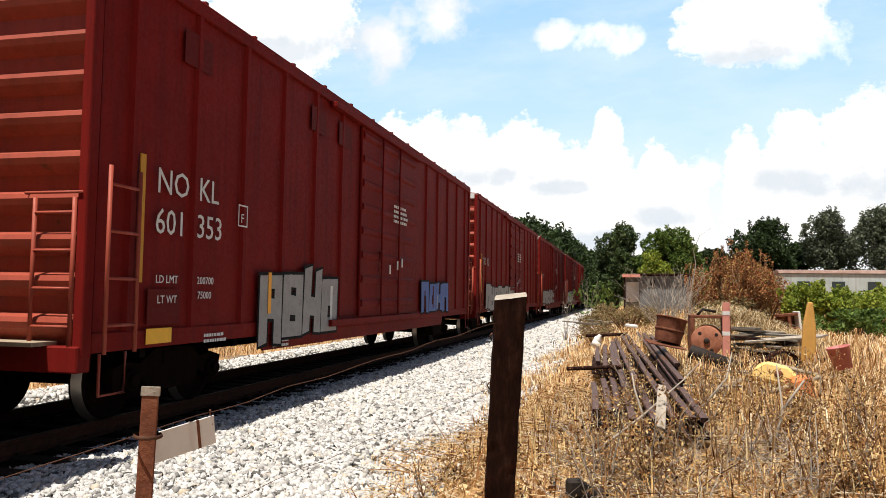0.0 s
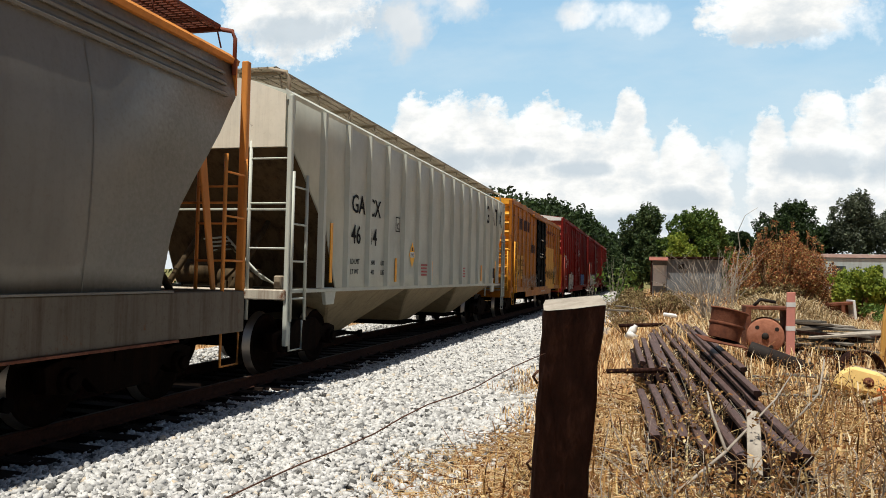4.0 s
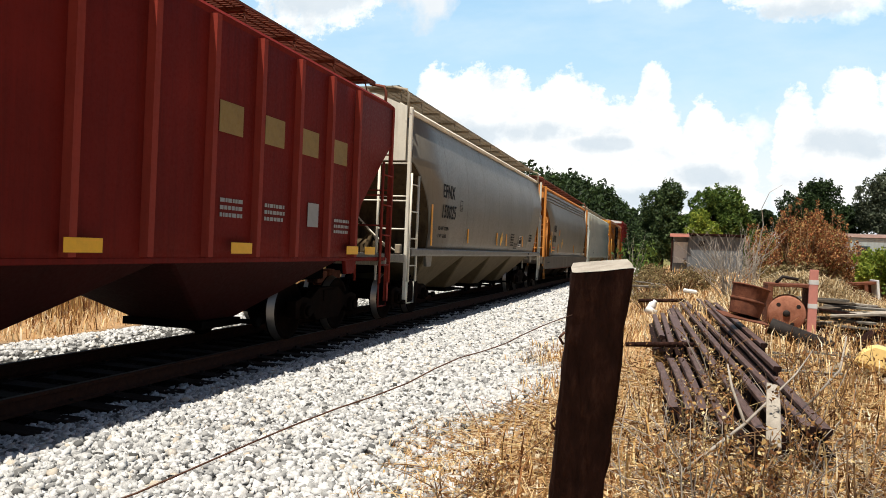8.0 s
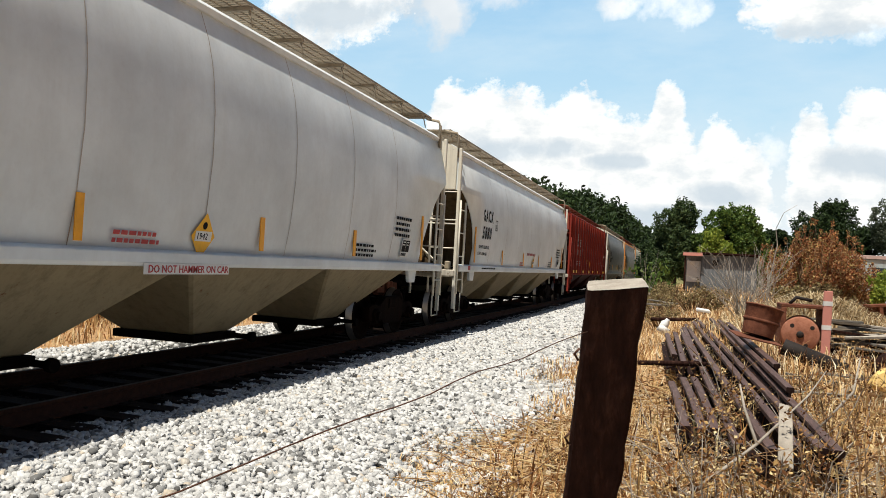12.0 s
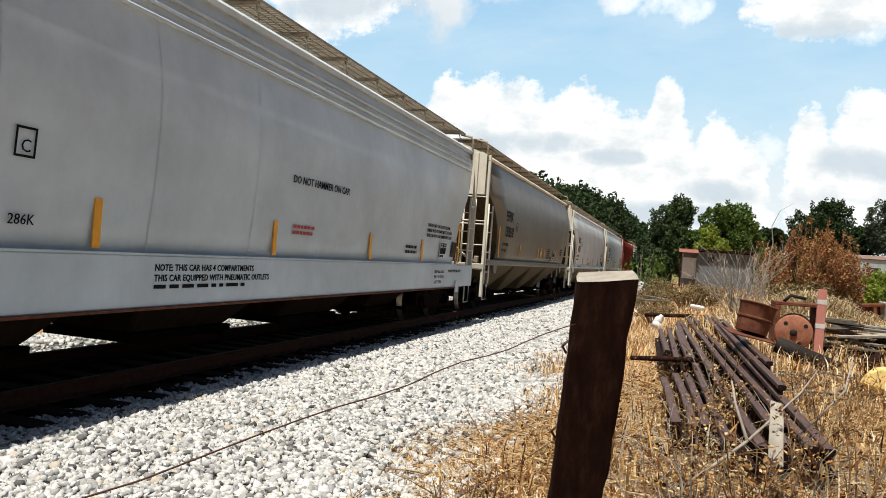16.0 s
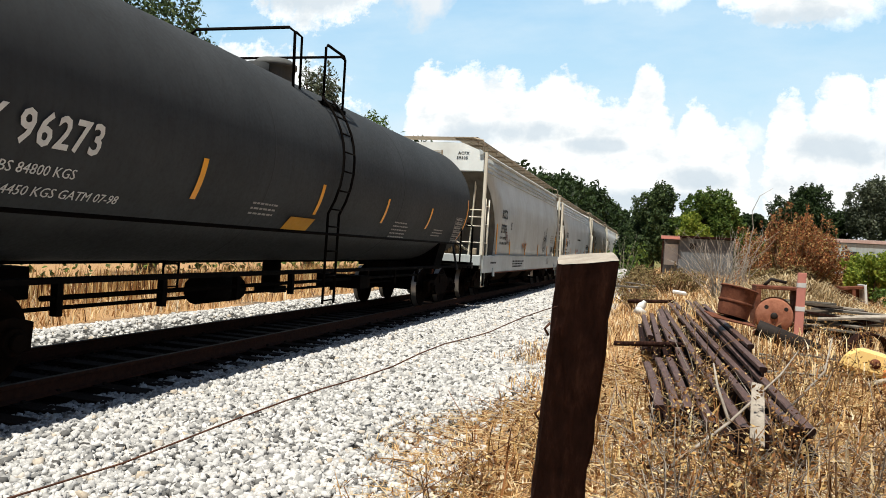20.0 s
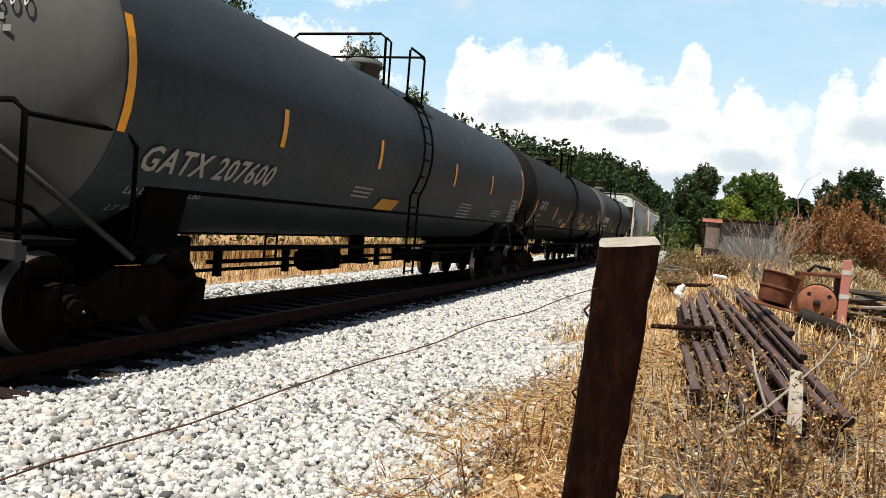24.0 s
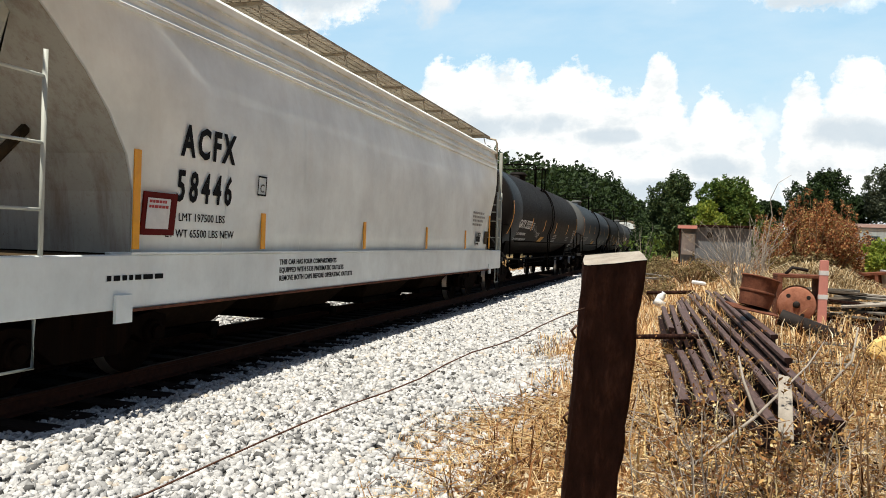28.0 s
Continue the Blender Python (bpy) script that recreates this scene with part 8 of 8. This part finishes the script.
part("frame_side", Geo().box(0.22, 0.30, -0.2, 0.25, -0.1, 0.44), RUSTY, frame_box, bevel=0.006)
part("frame_side", Geo().box(-0.22, -0.16, -0.2, 0.25, -0.1, 0.44), RUSTY, frame_box, bevel=0.006)
part("frame_lever", Geo().tube([(-0.12, -0.1, 0.48), (-0.05, -0.1, 0.56), (0.12, -0.1, 0.53)], 0.022, 6), DARK_METAL, frame_box)
# survey lath
lath = empty("survey_stake", "faded pink and white painted wooden survey stake", "stake", m=pose(7.975, 9.9, 0.58, 1, 0, 10))
PINK = plain("faded pink paint", (0.62, 0.25, 0.20), 0.75)
part("stake_board", Geo().box(-0.045, 0.045, -0.012, 0.012, -0.2, 0.88), PINK, lath, bevel=0.003)
for z in (0.46, 0.72):
    part("white_band", Geo().box(-0.047, 0.047, -0.014, 0.014, z, z + 0.05), WHITE_PAINT, lath)
# black pipe
loose("pipe", Geo().lathe([(0.085, 0), (0.085, 0.62), (0.070, 0.62), (0.070, 0), (0.085, 0)], pose(7.50, 9.42, 0.86, 0, 108, -14), 20), DARK_METAL, "short black steel pipe lying on the heap", "pipe")
# grey planks and beams
rnd = random.Random(23)
for k in range(17):
    w, L = rnd.uniform(0.04, 0.09), rnd.uniform(0.22, 0.62)
    g = Geo().prism([(-L, -w), (L * rnd.uniform(0.75, 1), -w), (L, w * rnd.uniform(0, 1)), (L * rnd.uniform(0.6, 0.9), w), (-L * rnd.uniform(0.8, 1), w)], -0.014, 0.014, "z")
    loose("plank", g, (PLANK, OLD_WOOD, CUT_WOOD, BARK)[k % 4], ("grey weathered", "dark rotten", "bleached split", "brown splintered")[k % 4] + " plank in a loose broken stack", "plank", 0.003, pose(8.60 + rnd.uniform(-0.3, 0.35), 11.0 + rnd.uniform(-0.5, 0.45), 0.80 + 0.018 * k, rnd.uniform(-9, 9), rnd.uniform(-7, 9), rnd.uniform(-60, 50)))
for k in range(5):
    loose("timber", Geo().box(-0.45, 0.45, -0.09, 0.09, -0.08, 0.08), OLD_WOOD, "dark rotten timber under the plank stack", "timber", 0.012, pose(8.70 + rnd.uniform(-0.2, 0.25), 10.75 + rnd.uniform(-0.3, 0.3), 0.66 + 0.03 * (k % 2), 0, 0, rnd.uniform(-35, 35)))
for k in range(8):
    loose("slat", Geo().box(-0.3, 0.3, -0.025, 0.025, -0.008, 0.008), PLANK, "thin grey split slat beside the rails", "slat", 0.0, pose(7.75 + rnd.uniform(-0.25, 0.3), 8.2 + rnd.uniform(-0.5, 0.7), 0.58 + 0.02 * k, rnd.uniform(-6, 6), rnd.uniform(-4, 4), rnd.uniform(-40, 30)))
# red frame with a white edge
rf = empty("metal_bin", "red steel bin with a chipped white edge", "bin", m=pose(10.08, 17.0, 0.86, 0, -6, 8))
for z0, z1 in ((0.0, 0.05), (0.30, 0.35)):
    part("bin_rail", Geo().box(-0.22, 0.20, -0.15, 0.15, z0, z1), RUSTY, rf, bevel=0.005)
part("bin_back", Geo().box(-0.20, 0.18, 0.10, 0.13, 0.05, 0.30), RUSTY, rf)
part("bin_edge", Geo().box(0.17, 0.215, -0.17, 0.16, -0.02, 0.38), WHITE_PAINT, rf, "chipped white edge", bevel=0.005)
part("bin_post", Geo().box(-0.04, 0.02, -0.152, -0.11, 0.05, 0.30), RUSTY, rf)
# yellow housing, orange box, grey pipes
YELLOW_PLASTIC = plain("sun-bleached yellow plastic", (0.78, 0.54, 0.19), 0.6)
ORANGE_PLASTIC = plain("faded orange plastic", (0.70, 0.20, 0.05), 0.55)
PINK_PLASTIC = plain("faded pinkish red plastic", (0.45, 0.14, 0.13), 0.55)
hood = empty("machine_hood", "sun-bleached yellow plastic machine hood in the grass", "hood", m=pose(8.22, 8.0, 0.64, -8, 10, -12))
g = Geo().prism([(-0.24, 0.0), (0.22, 0.0), (0.20, 0.12), (0.10, 0.20), (-0.12, 0.21), (-0.21, 0.13)], -0.17, 0.17, "y")
part("hood_shell", g, YELLOW_PLASTIC, hood, bevel=0.03)
part("hood_vent", Geo().lathe([(0.0, 0.0), (0.035, 0.0), (0.042, 0.006), (0.0, 0.008)], pose(0.02, -0.172, 0.10, 90, 0, 0), 14), RUSTY, hood)
loose("plastic_box", Geo().prism([(-0.12, 0.0), (0.12, 0.0), (0.09, 0.22), (-0.10, 0.20)], -0.10, 0.10, "y"), ORANGE_PLASTIC, "faded orange plastic box lying in dry grass", "box", 0.012, pose(8.42, 7.72, 0.54, 0, -10, 20))
loose("conduit", Geo().tube([(7.60, 7.9, 0.53), (7.92, 8.1, 0.66)], 0.028, 10), GRATE, "pale grey pipe poking out of the grass", "pipe")
loose("conduit", Geo().tube([(8.10, 7.6, 0.60), (8.62, 7.9, 0.74)], 0.022, 10), GRATE, "pale grey pipe beside the yellow hood", "pipe")
loose("conduit", Geo().tube([(8.30, 8.6, 0.80), (8.70, 8.3, 0.72)], 0.022, 10), GRATE, "pale grey pipe across the yellow hood", "pipe")
loose("wheel_guard", Geo().lathe([(0.20, -0.07), (0.22, -0.07), (0.22, 0.07), (0.20, 0.07), (0.20, -0.07)], pose(8.55, 9.4, 0.68, 90, 0, 15), 24), OLD_WOOD, "dark curved steel guard half sunk in grass", "guard")
wedge = loose("marker_post", Geo().prism([(-0.09, -0.25), (0.09, -0.25), (0.075, 0.30), (0.035, 0.60), (-0.025, 0.60), (-0.075, 0.30)], -0.03, 0.03, "y"), plain("faded yellow ochre paint", (0.55, 0.30, 0.07), 0.7), "tapering faded yellow wooden marker post", "post", 0.012, pose(8.97, 10.0, 0.88, 0, 2, 5))
loose("bucket", Geo().lathe([(0.0, 0.0), (0.095, 0.0), (0.12, 0.24), (0.126, 0.24), (0.126, 0.255), (0.11, 0.255), (0.088, 0.015), (0.0, 0.015)], pose(9.12, 9.0, 0.74, 0, -14, 0), 22), PINK_PLASTIC, "faded pinkish plastic bucket in dry grass", "bucket")
loose("bottle", Geo().lathe([(0.0, 0), (0.06, 0.0), (0.062, 0.16), (0.03, 0.20), (0.03, 0.23), (0.0, 0.23)], pose(6.18, 12.9, 0.66, 0, 30, 0), 14), WHITE_PAINT, "white plastic jug lying in weeds", "jug")
loose("bottle", Geo().lathe([(0.0, 0), (0.05, 0.0), (0.052, 0.12), (0.025, 0.15), (0.0, 0.16)], pose(6.30, 12.6, 0.68, 0, -60, 20), 14), WHITE_PAINT, "white plastic jug lying in weeds", "jug")
loose("plastic_sheet", Geo().box(-0.11, 0.11, -0.05, 0.05, -0.006, 0.05), WHITE_PAINT, "crumpled white plastic on the far end of the heap", "plastic", 0.015, pose(6.82, 14.0, 0.96, 8, 6, 12))
loose("rubber_lump", Geo().prism([(-0.12, 0.0), (0.13, 0.0), (0.13, 0.03), (0.03, 0.05), (-0.03, 0.10), (-0.12, 0.10)], -0.04, 0.04, "y"), DARK_METAL, "worn dark rubber lump lying in the straw", "debris", 0.012, pose(6.52, 4.1, 0.36, 0, 0, 25))
loose("brick_piece", Geo().box(-0.10, 0.10, -0.05, 0.05, -0.03, 0.03), plain("salmon clay brick", (0.50, 0.20, 0.13), 0.9), "broken salmon clay tile half buried in straw", "tile", 0.008, pose(6.48, 3.55, 0.30, 6, 4, -25))
loose("brick_piece", Geo().box(-0.07, 0.07, -0.05, 0.05, -0.03, 0.03), plain("salmon clay", (0.45, 0.19, 0.13), 0.9), "broken salmon clay tile half buried in straw", "tile", 0.008, pose(6.75, 3.75, 0.33, 3, 8, 35))
for k in range(7):
    loose("plank", Geo().box(-0.35, 0.35, -0.06, 0.06, -0.015, 0.015), PLANK, "grey weathered plank on the ground near the shed", "plank", 0.003, pose(6.0 + rnd.uniform(-0.5, 0.6), 20 + rnd.uniform(-2, 3), 0.78 + 0.02 * k, rnd.uniform(-5, 5), rnd.uniform(-5, 5), rnd.uniform(-40, 40)))
# fallen branches over the rails
for p in (((6.55, 4.6, 0.52), (6.85, 4.9, 0.72), (7.15, 5.4, 0.92), (7.30, 5.8, 1.02)), ((6.85, 4.9, 0.72), (6.80, 5.1, 0.86), (6.78, 5.2, 0.97)), ((7.35, 6.2, 0.62), (7.55, 6.3, 0.85), (7.62, 6.5, 1.05)), ((7.7, 5.2, 0.4), (7.8, 5.3, 0.75), (7.78, 5.4, 1.05)), ((7.8, 5.3, 0.75), (7.95, 5.35, 0.95))):
    loose("branch", Geo().tube(p, [0.010, 0.008, 0.005, 0.003][:len(p)], 5), TWIG, "bare dry branch across the scrap rails", "branch")

# ---- shed ----
SHED_WALL = grainy("bare grey shed boards", (0.085, 0.095, 0.105), (0.22, 0.235, 0.25), 5.0, 0.95, 0.4, (8.0, 8.0, 0.6))
SHED_ROOF = grainy("pinkish rusted roof sheet", (0.30, 0.14, 0.10), (0.52, 0.33, 0.28), 5.0, 0.8, 0.3)
shed = empty("shed", "small grey board shed with a pinkish tin porch roof", "shed", m=pose(8.35, 37.5, 0.72))
k = -0.95
while k < 1.30:
    part("board", shared("shed board", lambda: Geo().box(-0.088, 0.088, -0.015, 0.015, 0, 1.82).mesh("board", SHED_WALL)), None, shed, m=pose(k, 0.0, rnd.uniform(-0.02, 0.01), 0, rnd.uniform(-0.4, 0.4), 0))
    k += 0.182
part("wall_inner", Geo().box(-1.0, 1.35, 0.03, 2.4, 0, 1.80), SHED_WALL, shed)
part("roof", Geo().prism([(-0.25, 1.86), (2.6, 1.70), (2.6, 1.75), (-0.25, 1.93)], -1.10, 1.45), OLD_WOOD, shed, "dark tar-paper roof")
part("porch_roof", Geo().prism([(-0.3, 1.84), (1.6, 1.90), (1.6, 1.95), (-0.3, 1.90)], -1.85, -1.02), SHED_ROOF, shed, "pinkish rusted tin roof strip")
part("fascia", Geo().box(-1.85, -1.0, -0.32, -0.29, 1.74, 1.86), PINK, shed)
part("door", Geo().box(-1.66, -1.05, 0.25, 0.29, 0.55, 1.52), WHITE_PAINT, shed, "white door panel")
part("porch_wall", Geo().box(-1.72, -1.0, 0.30, 2.0, 0, 1.84), SHED_WALL, shed)
part("porch_post", Geo().box(-1.78, -1.70, -0.25, -0.17, 0, 1.84), OLD_WOOD, shed)
part("window", Geo().box(-0.55, -0.30, -0.022, -0.016, 1.35, 1.60), DARK_METAL, shed)

# ---- trailers ----
TRAILER = painted("chalky trailer paint", (0.36, 0.42, 0.43), (0.18, 0.14, 0.10), 0.5, 0.6, 0.1)
ROOF_RUST = grainy("rusted trailer roof", (0.17, 0.10, 0.08), (0.34, 0.25, 0.215), 2.0, 0.8, 0.3)
GLASS = plain("dusty dark glass", (0.03, 0.045, 0.05), 0.15)


def trailer(x, y, length, turn, label):
    root = empty("trailer", label, "trailer", m=pose(x, y, 0.80, 0, 0, turn))
    part("trailer_body", Geo().box(0, length, 0, 2.4, 0.45, 2.15), TRAILER, root, bevel=0.05)
    part("trailer_roof", Geo().prism([(-0.08, 2.15), (2.48, 2.15), (2.3, 2.30), (1.2, 2.38), (0.1, 2.30)], -0.08, length + 0.08), ROOF_RUST, root)
    k = 0.8
    while k < length - 1.2:
        w = part("window", Geo().box(k, k + 0.75, -0.02, 0.0, 1.15, 1.75), TRAILER, root)
        part("pane", Geo().box(k + 0.05, k + 0.70, -0.03, -0.02, 1.20, 1.70), GLASS, w)
        k += 1.75
    part("trim", Geo().box(0, length, -0.015, 0.0, 0.95, 1.02), ROOF_RUST, root)
    for k in (1.2, length - 1.5):
        part("wheel", Geo().lathe([(0.0, -0.1), (0.30, -0.1), (0.33, -0.06), (0.33, 0.06), (0.30, 0.1), (0.0, 0.1)], pose(k, 0.15, 0.30, 90, 0, 0), 18), DARK_METAL, root)


trailer(15.0, 45.0, 6.2, -3, "chalky grey house trailer with a rusted roof")
trailer(21.8, 44.0, 8.5, 4, "chalky white house trailer with dusty windows")

# ---- what moves ----
def travelled(t):
    return 9.95 * t - 0.0105 * t * t


def motions():
    for root, place in TRAIN:
        walk(root, [(float(t), pose(0, place + travelled(t), 0)) for t in range(0, 29, 2)])


motions()
